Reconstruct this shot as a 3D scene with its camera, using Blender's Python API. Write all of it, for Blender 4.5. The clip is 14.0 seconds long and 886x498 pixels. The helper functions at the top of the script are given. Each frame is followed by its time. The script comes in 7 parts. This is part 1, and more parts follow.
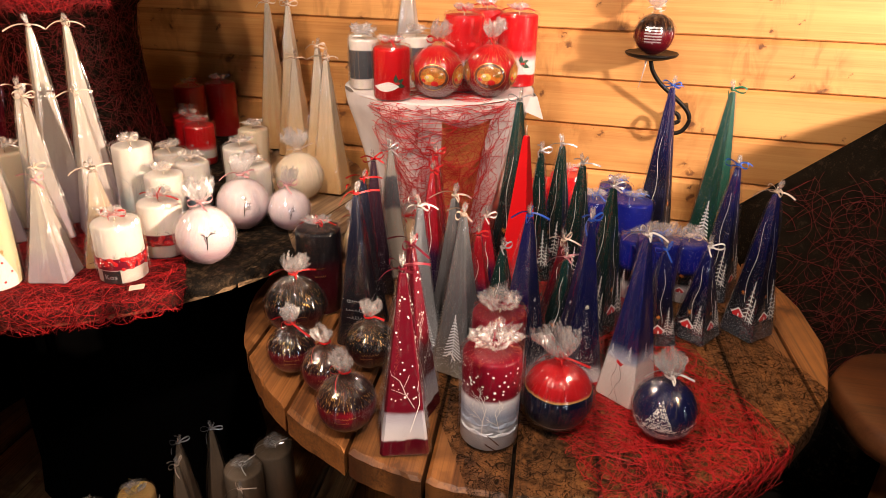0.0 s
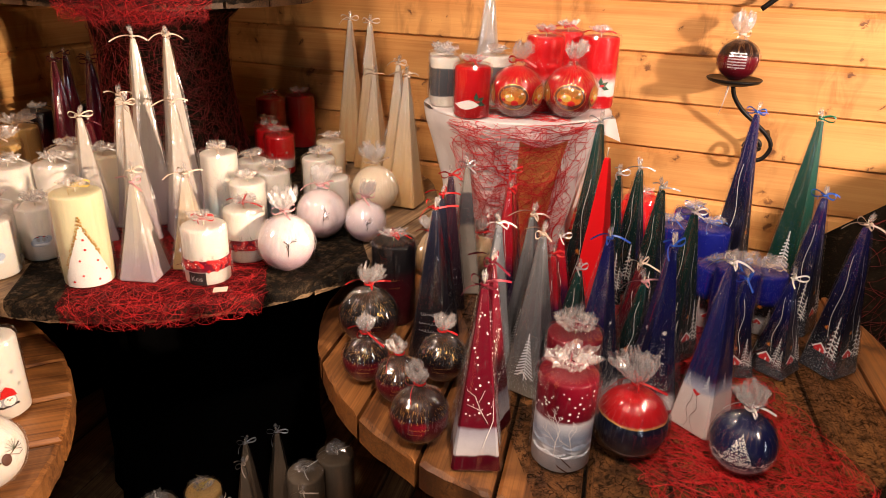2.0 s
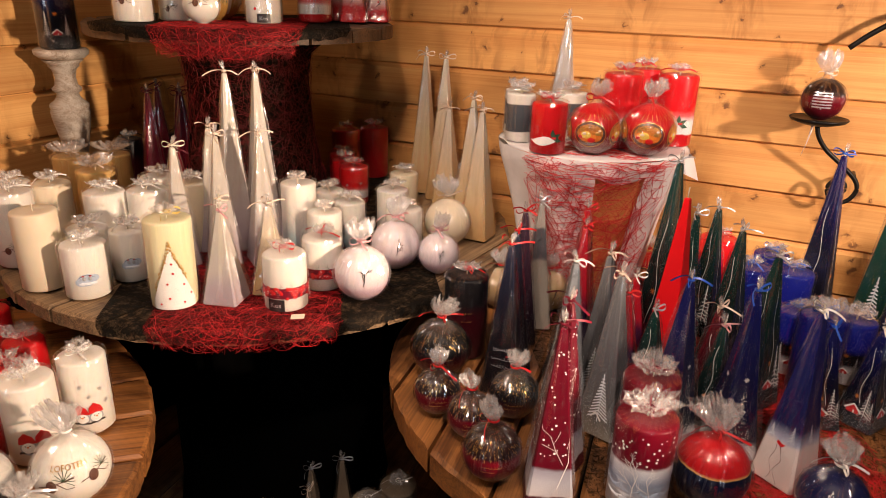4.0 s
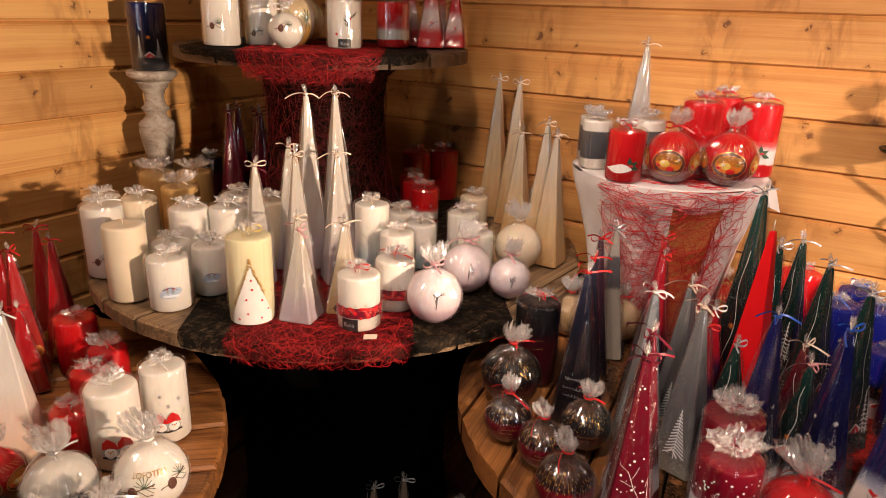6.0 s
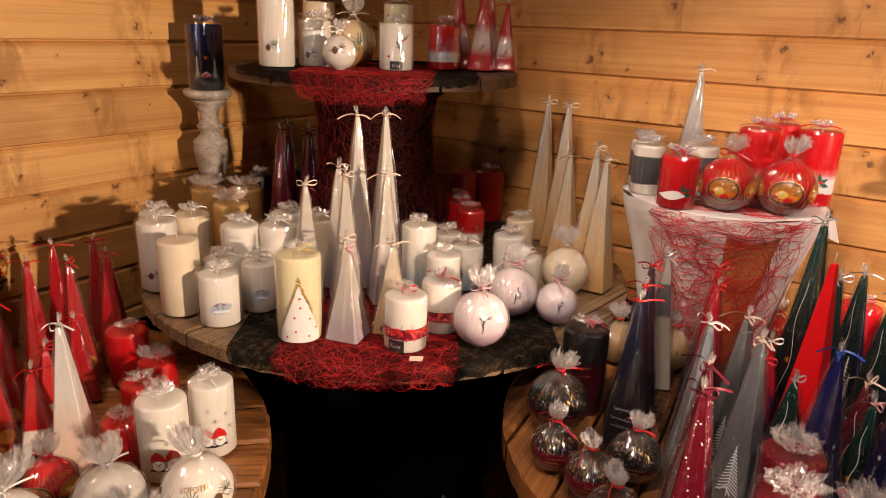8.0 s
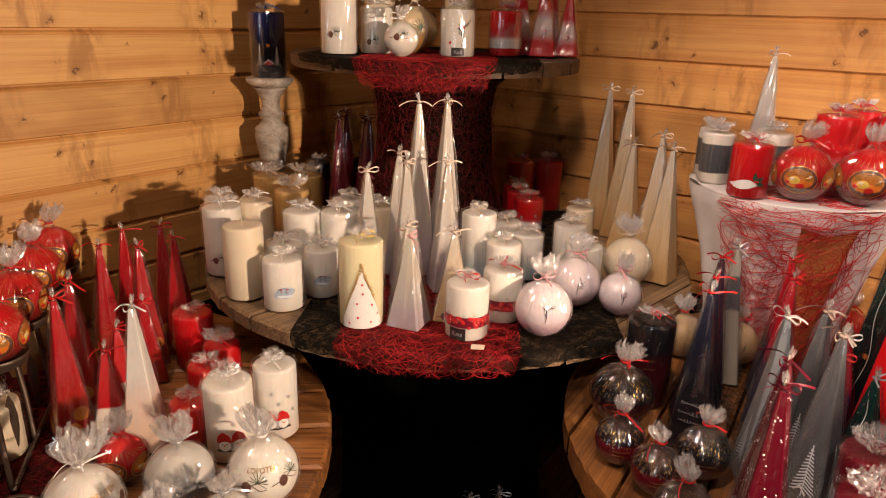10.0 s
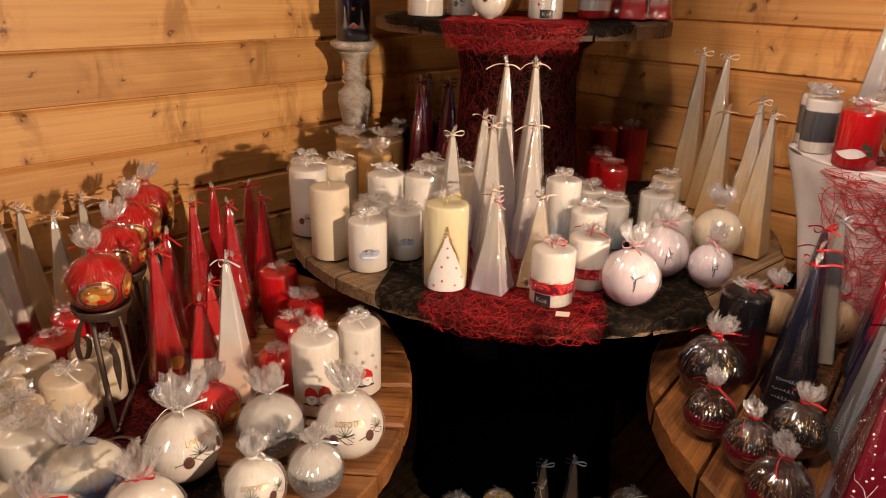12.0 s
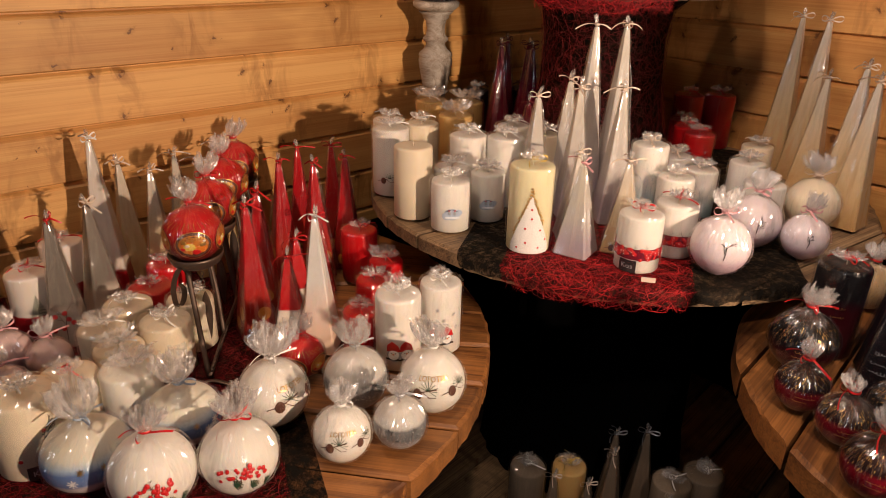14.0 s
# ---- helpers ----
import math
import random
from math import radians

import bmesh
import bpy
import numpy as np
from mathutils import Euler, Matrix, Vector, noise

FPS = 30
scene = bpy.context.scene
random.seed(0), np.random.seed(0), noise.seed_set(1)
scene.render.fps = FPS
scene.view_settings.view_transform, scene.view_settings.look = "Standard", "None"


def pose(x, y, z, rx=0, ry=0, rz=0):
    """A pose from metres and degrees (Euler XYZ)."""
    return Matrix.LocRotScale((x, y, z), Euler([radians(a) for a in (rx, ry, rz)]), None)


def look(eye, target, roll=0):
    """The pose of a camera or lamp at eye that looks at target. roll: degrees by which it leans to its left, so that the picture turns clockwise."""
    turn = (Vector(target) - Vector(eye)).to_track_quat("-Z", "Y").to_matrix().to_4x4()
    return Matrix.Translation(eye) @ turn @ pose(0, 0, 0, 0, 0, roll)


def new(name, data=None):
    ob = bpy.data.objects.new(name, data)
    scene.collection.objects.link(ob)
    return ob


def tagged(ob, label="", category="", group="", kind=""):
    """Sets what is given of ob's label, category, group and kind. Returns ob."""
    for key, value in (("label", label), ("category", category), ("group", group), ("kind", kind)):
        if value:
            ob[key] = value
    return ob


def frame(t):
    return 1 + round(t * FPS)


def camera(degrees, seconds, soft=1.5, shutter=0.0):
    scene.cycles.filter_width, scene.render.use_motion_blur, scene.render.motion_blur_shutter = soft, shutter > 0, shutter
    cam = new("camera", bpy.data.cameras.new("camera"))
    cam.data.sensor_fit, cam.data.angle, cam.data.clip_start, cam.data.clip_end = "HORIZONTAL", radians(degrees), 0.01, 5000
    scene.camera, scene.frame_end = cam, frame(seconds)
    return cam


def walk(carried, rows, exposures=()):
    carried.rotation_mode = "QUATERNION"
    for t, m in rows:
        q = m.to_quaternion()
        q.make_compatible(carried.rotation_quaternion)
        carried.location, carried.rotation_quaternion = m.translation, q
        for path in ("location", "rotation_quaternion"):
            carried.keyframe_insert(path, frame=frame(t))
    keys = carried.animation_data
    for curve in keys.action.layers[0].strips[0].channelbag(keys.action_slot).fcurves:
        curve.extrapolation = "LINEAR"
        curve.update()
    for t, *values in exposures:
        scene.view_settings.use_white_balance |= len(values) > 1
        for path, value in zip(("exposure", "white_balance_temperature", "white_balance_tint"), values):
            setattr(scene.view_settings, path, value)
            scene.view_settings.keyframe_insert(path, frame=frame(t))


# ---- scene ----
# ---- camera ----
cam = camera(65.41, 14.0, 0.55)
ROWS = [
    (0.0, -0.0000, 0.0000, 1.4500, 65.605, -0.974, 15.792),
    (0.5, -0.0066, -0.0047, 1.4504, 65.892, -1.053, 17.130),
    (1.0, -0.0157, -0.0113, 1.4514, 66.137, -1.293, 18.515),
    (1.5, -0.0246, -0.0164, 1.4517, 66.431, -1.535, 19.813),
    (2.0, -0.0330, -0.0206, 1.4528, 66.866, -1.704, 20.966),
    (2.5, -0.0394, -0.0224, 1.4558, 67.342, -1.703, 22.302),
    (3.0, -0.0447, -0.0266, 1.4589, 67.964, -1.679, 23.572),
    (5.5, -0.0840, -0.0463, 1.4675, 70.377, -1.691, 29.815),
    (6.0, -0.0892, -0.0501, 1.4691, 70.689, -1.801, 31.044),
    (6.5, -0.0955, -0.0511, 1.4707, 70.954, -1.878, 32.203),
    (7.0, -0.1012, -0.0526, 1.4732, 71.359, -2.007, 33.175),
    (7.5, -0.1039, -0.0540, 1.4754, 71.971, -2.157, 33.825),
    (10.0, -0.1359, -0.0659, 1.4669, 71.143, -1.617, 38.398),
    (10.5, -0.1416, -0.0734, 1.4648, 70.632, -1.453, 39.783),
    (11.0, -0.1480, -0.0822, 1.4622, 70.118, -1.366, 41.168),
    (11.5, -0.1563, -0.0874, 1.4565, 69.452, -1.338, 42.543),
    (12.0, -0.1667, -0.0915, 1.4512, 68.651, -1.307, 43.894),
    (12.5, -0.1747, -0.0990, 1.4475, 67.882, -1.283, 45.355),
    (13.0, -0.1800, -0.1077, 1.4448, 67.200, -1.176, 46.730),
    (13.5, -0.1847, -0.1178, 1.4412, 66.631, -1.132, 47.955),
    (14.0, -0.1915, -0.1290, 1.4352, 66.019, -1.122, 49.132),
]
walk(cam, [(t, pose(x, y, z, rx, ry, rz)) for t, x, y, z, rx, ry, rz in ROWS], [(0.0, 0.22), (3.0, 0.10), (7.0, -0.18), (14.0, -0.31)])

# ---- light ----
world = bpy.data.worlds.new("dim_room")
scene.world = world
world.use_nodes = True
world.node_tree.nodes["Background"].inputs[0].default_value = (1.0, 0.72, 0.48, 1)
world.node_tree.nodes["Background"].inputs[1].default_value = 0.003
scene.view_settings.exposure = 0.0
scene.cycles.transparent_max_bounces = 32


def lamp(name, eye, target, watts, colour, size, cone, blend=0.5):
    data = bpy.data.lights.new(name, "SPOT")
    data.energy, data.color, data.shadow_soft_size = watts, colour, size
    data.spot_size, data.spot_blend = radians(cone), blend
    ob = new(name, data)
    ob.matrix_world = look(eye, target)
    return ob


WARM = (1.0, 0.73, 0.54)
lamp("spot_lamp_side", (1.08, 0.60, 1.46), (-1.83, 0.30, 1.22), 290, WARM, 0.03, 51, 0.35)
lamp("spot_lamp_side", (1.18, 0.72, 1.62), (0.12, 1.83, 1.33), 180, (1.0, 0.76, 0.63), 0.05, 52, 0.75)
lamp("spot_lamp_ceiling", (-1.30, 0.10, 2.32), (-1.06, 0.72, 0.85), 21, (1.0, 0.72, 0.57), 0.04, 104, 0.6)
lamp("spot_lamp_track", (-0.42, 0.22, 2.30), (-0.20, 0.92, 0.82), 36, (1.0, 0.76, 0.62), 0.035, 100, 0.7)
# two unseen lamps, added for more film glints and a brighter right table
lamp("spot_lamp_track", (0.22, 0.05, 2.30), (0.14, 0.95, 0.80), 66, (1.0, 0.78, 0.66), 0.035, 74, 0.8)
lamp("spot_lamp_track", (-0.95, -0.15, 2.30), (-0.75, 0.90, 0.85), 13, (1.0, 0.75, 0.60), 0.035, 100, 0.7)
# unseen lamp added to brighten the pedestal and the ivory pyramids
lamp("spot_lamp_track", (-0.52, 0.32, 2.30), (-0.54, 1.50, 1.10), 46, (1.0, 0.76, 0.62), 0.035, 46, 0.7)
window = bpy.data.lights.new("shop_window_daylight", "AREA")
window.shape, window.size, window.size_y, window.energy, window.color = "RECTANGLE", 0.42, 1.25, 7.0, (0.80, 0.88, 1.0)
new("shop_window_daylight", window).matrix_world = look((-0.12, -2.56, 1.55), (-0.30, 1.0, 1.2))


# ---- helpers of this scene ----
# beside the camera path; candle and pedestal fronts are turned to face the camera
CAMERA_SPOT = (-0.10, -0.08)
Z_RIGHT, Z_MID, Z_LEFT, Z_TIER, Z_STAND, Z_LOW = 0.795, 0.902, 0.710, 1.367, 1.145, 0.150
X_WALL, Y_WALL = -1.83, 1.83
TAU = 2 * math.pi


def mesh_ob(name, geo, material=None, smooth=True):
    data = bpy.data.meshes.new(name)
    data.from_pydata([tuple(v) for v in np.asarray(geo[0], float)], [], [tuple(int(i) for i in f) for f in geo[1]])
    data.update()
    if smooth:
        data.polygons.foreach_set("use_smooth", [True] * len(data.polygons))
    ob = new(name, data)
    if material:
        data.materials.append(material)
    return ob


def part(name, geo, material, parent, label="", smooth=True):
    """One mesh under a thing or a part."""
    ob = mesh_ob(name, geo, material, smooth)
    ob.parent = parent
    return tagged(ob, label)


def share(name, data, parent, m=None):
    """Another object on the same mesh data."""
    ob = new(name, data)
    ob.parent = parent
    if m is not None:
        ob.matrix_basis = m
    return ob


def thing(name, x, y, z, turn, label, category, group=""):
    ob = new(name)
    ob.empty_display_size = 0.03
    ob.matrix_basis = pose(x, y, z, 0, 0, turn)
    return tagged(ob, label, category, group)


def join(geos):
    verts, faces, n = [], [], 0
    for v, f in geos:
        v = np.asarray(v, float).reshape(-1, 3)
        verts.append(v)
        faces += [tuple(i + n for i in q) for q in f]
        n += len(v)
    return (np.concatenate(verts) if verts else np.zeros((0, 3))), faces


def moved(geo, m):
    v = np.asarray(geo[0], float)
    m = np.array(m)
    return v @ m[:3, :3].T + m[:3, 3], geo[1]


def lathe(profile, segs=32, shape=None, close=True):
    """A turned body; shape(theta array, ring index) gives factors on the radius and lifts."""
    th = np.arange(segs) * TAU / segs
    verts, faces = [], []
    for i, (r, z) in enumerate(profile):
        k, dz = shape(th, i) if shape else (np.ones(segs), np.zeros(segs))
        verts.append(np.stack([r * k * np.cos(th), r * k * np.sin(th), z + dz], 1))
    for i in range(len(profile) - 1):
        a, b = i * segs, (i + 1) * segs
        for j in range(segs):
            k = (j + 1) % segs
            faces.append((a + j, a + k, b + k, b + j))
    if close:
        faces.append(tuple(range(segs - 1, -1, -1)))
        faces.append(tuple(range((len(profile) - 1) * segs, len(profile) * segs)))
    return np.concatenate(verts), faces


def tube(points, radius, segs=6, flat=1.0):
    """A round bar along points; flat squeezes it across."""
    p = np.asarray(points, float)
    n = len(p)
    rad = np.broadcast_to(np.asarray(radius, float), (n,))
    t = np.gradient(p, axis=0)
    t /= np.linalg.norm(t, axis=1)[:, None] + 1e-12
    up = np.array([0.0, 0.0, 1.0])
    a = np.cross(t, up)
    bad = np.linalg.norm(a, axis=1) < 1e-3
    a[bad] = np.cross(t[bad], (0.0, 1.0, 0.0))
    a /= np.linalg.norm(a, axis=1)[:, None]
    b = np.cross(a, t)
    th = np.arange(segs) * TAU / segs
    ring = np.cos(th)[None, :, None] * a[:, None, :] + flat * np.sin(th)[None, :, None] * b[:, None, :]
    verts = (p[:, None, :] + rad[:, None, None] * ring).reshape(-1, 3)
    faces = []
    for i in range(n - 1):
        for j in range(segs):
            k = (j + 1) % segs
            faces.append((i * segs + j, i * segs + k, (i + 1) * segs + k, (i + 1) * segs + j))
    faces.append(tuple(range(segs - 1, -1, -1)))
    faces.append(tuple(range((n - 1) * segs, n * segs)))
    return verts, faces


def band(points, across, width):
    """A flat ribbon along points; across: the direction of its width at each point."""
    p, a = np.asarray(points, float), np.asarray(across, float)
    a = a / (np.linalg.norm(a, axis=1)[:, None] + 1e-12) * width / 2
    n = len(p)
    return np.concatenate([p - a, p + a]), [(i, i + 1, n + i + 1, n + i) for i in range(n - 1)]


def box(x0, y0, z0, x1, y1, z1, bevel=0.0):
    bm = bmesh.new()
    bmesh.ops.create_cube(bm, size=1)
    for v in bm.verts:
        v.co = Vector(((x0 + x1) / 2 + v.co.x * (x1 - x0), (y0 + y1) / 2 + v.co.y * (y1 - y0), (z0 + z1) / 2 + v.co.z * (z1 - z0)))
    if bevel:
        bmesh.ops.bevel(bm, geom=bm.edges[:], offset=bevel, segments=2, affect="EDGES")
    bm.verts.ensure_lookup_table()
    geo = np.array([v.co[:] for v in bm.verts]), [tuple(v.index for v in f.verts) for f in bm.faces]
    bm.free()
    return geo

# ---- materials ----
class Nodes:
    """A short way to write node trees."""

    def __init__(self, name):
        self.mat = bpy.data.materials.new(name)
        self.mat.use_nodes = True
        self.tree = self.mat.node_tree
        self.tree.nodes.clear()
        self.out = self.tree.nodes.new("ShaderNodeOutputMaterial")

    def add(self, kind, **inputs):
        node = self.tree.nodes.new("ShaderNode" + kind)
        for key, value in inputs.items():
            key = key.replace("_", " ")
            self.put(node.inputs[key if key in node.inputs else int(key[1:])], value)
        return node

    def put(self, socket, value):
        if isinstance(value, bpy.types.NodeSocket):
            self.tree.links.new(value, socket)
        elif isinstance(value, (tuple, list)) and len(value) == 3 and socket.type == "RGBA":
            socket.default_value = (*value, 1)
        else:
            socket.default_value = value

    def math(self, how, a, b=0.5):
        node = self.add("Math")
        node.operation = how
        self.put(node.inputs[0], a)
        self.put(node.inputs[1], b)
        return node.outputs[0]

    def mix(self, fac, a, b, how="MIX"):
        node = self.tree.nodes.new("ShaderNodeMix")
        node.data_type, node.blend_type = "RGBA", how
        for i, v in ((0, fac), (6, a), (7, b)):
            self.put(node.inputs[i], v)
        return node.outputs[2]

    def ramp(self, fac, stops, how="LINEAR"):
        node = self.add("ValToRGB", Fac=fac)
        node.color_ramp.interpolation = how
        el = node.color_ramp.elements
        while len(el) < len(stops):
            el.new(0.5)
        for e, (at, c) in zip(el, stops):
            e.position = at
        for e, (at, c) in zip(el, stops):
            e.color = (*c, 1) if len(c) == 3 else c
        return node.outputs[0]

    def coords(self, which="Object", scale=(1, 1, 1), shift=None):
        tc = self.add("TexCoord")
        mp = self.add("Mapping", Vector=tc.outputs[which], Scale=scale)
        if shift is not None:
            self.put(mp.inputs["Location"], shift)
        return mp.outputs[0]

    def noise(self, vector, scale, detail=3.0, rough=0.55, distortion=0.0):
        return self.add("TexNoise", Vector=vector, Scale=scale, Detail=detail, Roughness=rough, Distortion=distortion).outputs["Fac"]

    def bump(self, height, strength=0.3, distance=0.002):
        return self.add("Bump", Height=height, Strength=strength, Distance=distance).outputs[0]

    def finish(self, shader):
        self.tree.links.new(shader, self.out.inputs[0])
        return self.mat

    def principled(self, **inputs):
        return self.finish(self.add("BsdfPrincipled", **inputs).outputs[0])


def grey3(v):
    return (v, v, v)


def wood(name, light, dark, along=0, knots=True, dirt=0.0, rough=0.5, knot_scale=1.0, across=2, rings=0.0):
    """Sawn softwood with grain along one axis, knots, and dirt."""
    n = Nodes(name)
    rnd = n.add("ObjectInfo").outputs["Random"]
    shift = n.add("CombineXYZ", X=n.math("MULTIPLY", rnd, 37.0), Y=n.math("MULTIPLY", rnd, 91.0), Z=n.math("MULTIPLY", rnd, 53.0)).outputs[0]
    tc = n.add("TexCoord").outputs["Object"]
    vec = n.add("VectorMath", _0=tc, _1=shift).outputs[0]
    grain_scale = [105.0, 105.0, 105.0]
    grain_scale[along] = 2.2
    wob = n.noise(vec, 3.0, 2.0)
    g = n.add("Mapping", Vector=vec, Scale=tuple(grain_scale)).outputs[0]
    grain = n.noise(g, 1.0, 4.0, 0.6, 0.8)
    broad = n.noise(n.add("Mapping", Vector=vec, Scale=tuple(s * 0.20 for s in grain_scale)).outputs[0], 1.0, 2.0)
    fac = n.math("ADD", n.math("MULTIPLY", grain, 0.55), n.math("MULTIPLY", broad, 0.55))
    if rings:
        fine = n.noise(n.add("Mapping", Vector=vec, Scale=tuple(q * 3.4 if i != along else 2.2 for i, q in enumerate(grain_scale))).outputs[0], 1.0, 2.0, 0.5, 0.3)
        fac = n.math("ADD", fac, n.math("MULTIPLY", n.math("SUBTRACT", fine, 0.5), rings))
    colour = n.ramp(fac, [(0.36, dark), (0.66, light)])
    tone = n.add("HueSaturation", Color=colour, Value=n.add("MapRange", Value=rnd, _3=0.86, _4=1.10).outputs[0]).outputs[0]
    if knots:
        # knots sit in whorls across the board, each with a brown flare round it
        sep = n.add("SeparateXYZ", Vector=vec)
        run, rise = sep.outputs[along], sep.outputs[across]
        wander = n.math("MULTIPLY", n.math("SUBTRACT", wob, 0.5), 0.10)
        whorl = n.add("TexVoronoi", Scale=2.9 * knot_scale, Randomness=0.9)
        whorl.voronoi_dimensions = "1D"
        n.put(whorl.inputs["W"], n.math("ADD", run, wander))
        near = n.ramp(whorl.outputs["Distance"], [(0.05, grey3(1)), (0.22, grey3(0))])
        flame = n.noise(n.add("CombineXYZ", X=n.math("MULTIPLY", run, 26.0), Y=n.math("MULTIPLY", rise, 9.0)).outputs[0], 1.0, 3.0, 0.6, 0.8)
        flare = n.math("MULTIPLY", near, n.ramp(flame, [(0.44, grey3(0)), (0.62, grey3(1))]))
        tone = n.mix(n.math("MULTIPLY", flare, 0.70), tone, tuple(c * 0.62 for c in dark))
        # pale blotches: sheen of the varnish painted into the wood colour
        pale = n.ramp(n.noise(n.add("CombineXYZ", X=n.math("MULTIPLY", run, 5.0), Y=n.math("MULTIPLY", rise, 12.0)).outputs[0], 1.0, 2.0), [(0.50, grey3(0)), (0.66, grey3(1))])
        tone = n.mix(n.math("MULTIPLY", pale, 0.35), tone, tuple(min(0.9, c * 1.18) for c in light))
        shake = n.math("MULTIPLY", n.math("SUBTRACT", n.noise(vec, 60.0, 2.0), 0.5), 0.5)
        flat = n.add("CombineXYZ", X=n.math("ADD", n.math("MULTIPLY", run, 13.0 * knot_scale), shake), Y=n.math("ADD", n.math("MULTIPLY", rise, 13.0 * knot_scale), shake)).outputs[0]
        vor = n.add("TexVoronoi", Scale=1.0, Randomness=1.0)
        vor.voronoi_dimensions = "2D"
        n.put(vor.inputs["Vector"], flat)
        pick = n.add("SeparateColor", Color=vor.outputs["Color"])
        size = n.math("MULTIPLY", n.add("MapRange", Value=pick.outputs[0], _3=0.45, _4=1.55).outputs[0], n.math("ADD", n.math("MULTIPLY", near, 0.85), n.math("MULTIPLY", n.math("GREATER_THAN", pick.outputs[1], 0.90), 0.5)))
        d = n.math("DIVIDE", vor.outputs["Distance"], n.math("MAXIMUM", size, 0.02))
        halo = n.ramp(d, [(0.08, grey3(1)), (0.30, grey3(0))])
        core = n.ramp(d, [(0.05, grey3(1)), (0.13, grey3(0))])
        tone = n.mix(n.math("MULTIPLY", halo, 0.50), tone, tuple(c * 0.60 for c in dark))
        tone = n.mix(n.math("MULTIPLY", core, 0.80), tone, (0.10, 0.032, 0.010))
    if dirt:
        stain = n.ramp(n.noise(vec, 7.0, 5.0, 0.65), [(0.38, grey3(0)), (0.66, grey3(1))])
        tone = n.mix(n.math("MULTIPLY", stain, dirt), tone, (0.035, 0.022, 0.014))
    bump = n.bump(n.math("ADD", grain, n.math("MULTIPLY", wob, 0.5)), 0.25, 0.0015)
    return n.principled(Base_Color=tone, Roughness=n.add("MapRange", Value=grain, _3=rough - 0.08, _4=rough + 0.15).outputs[0], Normal=bump)


WAX = {}


def wax(name, stops, rough=0.34, wobble=0.05, speckle=None, glow=0.12):
    """Candle wax in coloured zones from foot (0) to top (1)."""
    if name in WAX:
        return WAX[name]
    n = Nodes("wax_" + name)
    tc = n.add("TexCoord")
    z = n.add("SeparateXYZ", Vector=tc.outputs["Generated"]).outputs[2]
    cloud = n.noise(tc.outputs["Object"], 38.0, 4.0, 0.6)
    z = n.math("ADD", z, n.math("MULTIPLY", n.math("SUBTRACT", cloud, 0.5), wobble * 2))
    colour = n.ramp(z, stops)
    colour = n.mix(0.35, colour, n.ramp(n.noise(tc.outputs["Object"], 14.0, 3.0), [(0.3, grey3(0.72)), (0.7, grey3(1.0))]), "MULTIPLY")
    if speckle:
        level, sc = speckle
        vor = n.add("TexVoronoi", Vector=tc.outputs["Object"], Scale=520.0).outputs["Distance"]
        dots = n.math("LESS_THAN", vor, 0.24)
        where = n.ramp(z, [(level * 0.5, grey3(1)), (level, grey3(0))])
        colour = n.mix(n.math("MULTIPLY", dots, where), colour, sc)
    fine = n.noise(tc.outputs["Object"], 160.0, 3.0)
    WAX[name] = n.principled(Base_Color=colour, Roughness=n.add("MapRange", Value=cloud, _3=rough - 0.07, _4=rough + 0.14).outputs[0],
                             Normal=n.bump(fine, 0.16, 0.0008), Specular_IOR_Level=0.10, Subsurface_Weight=glow, Subsurface_Radius=(0.8, 0.4, 0.2), Subsurface_Scale=0.012)
    return WAX[name]


def plain(name, colour, rough=0.5, metal=0.0, bump=0.1, scale=120.0, var=0.25):
    n = Nodes(name)
    vec = n.coords()
    f = n.noise(vec, scale, 3.0)
    c = n.mix(var, colour, n.ramp(n.noise(vec, scale * 0.12, 3.0), [(0.3, grey3(0.6)), (0.7, grey3(1.0))]), "MULTIPLY")
    return n.principled(Base_Color=c, Roughness=rough, Metallic=metal, Normal=n.bump(f, bump, 0.001))


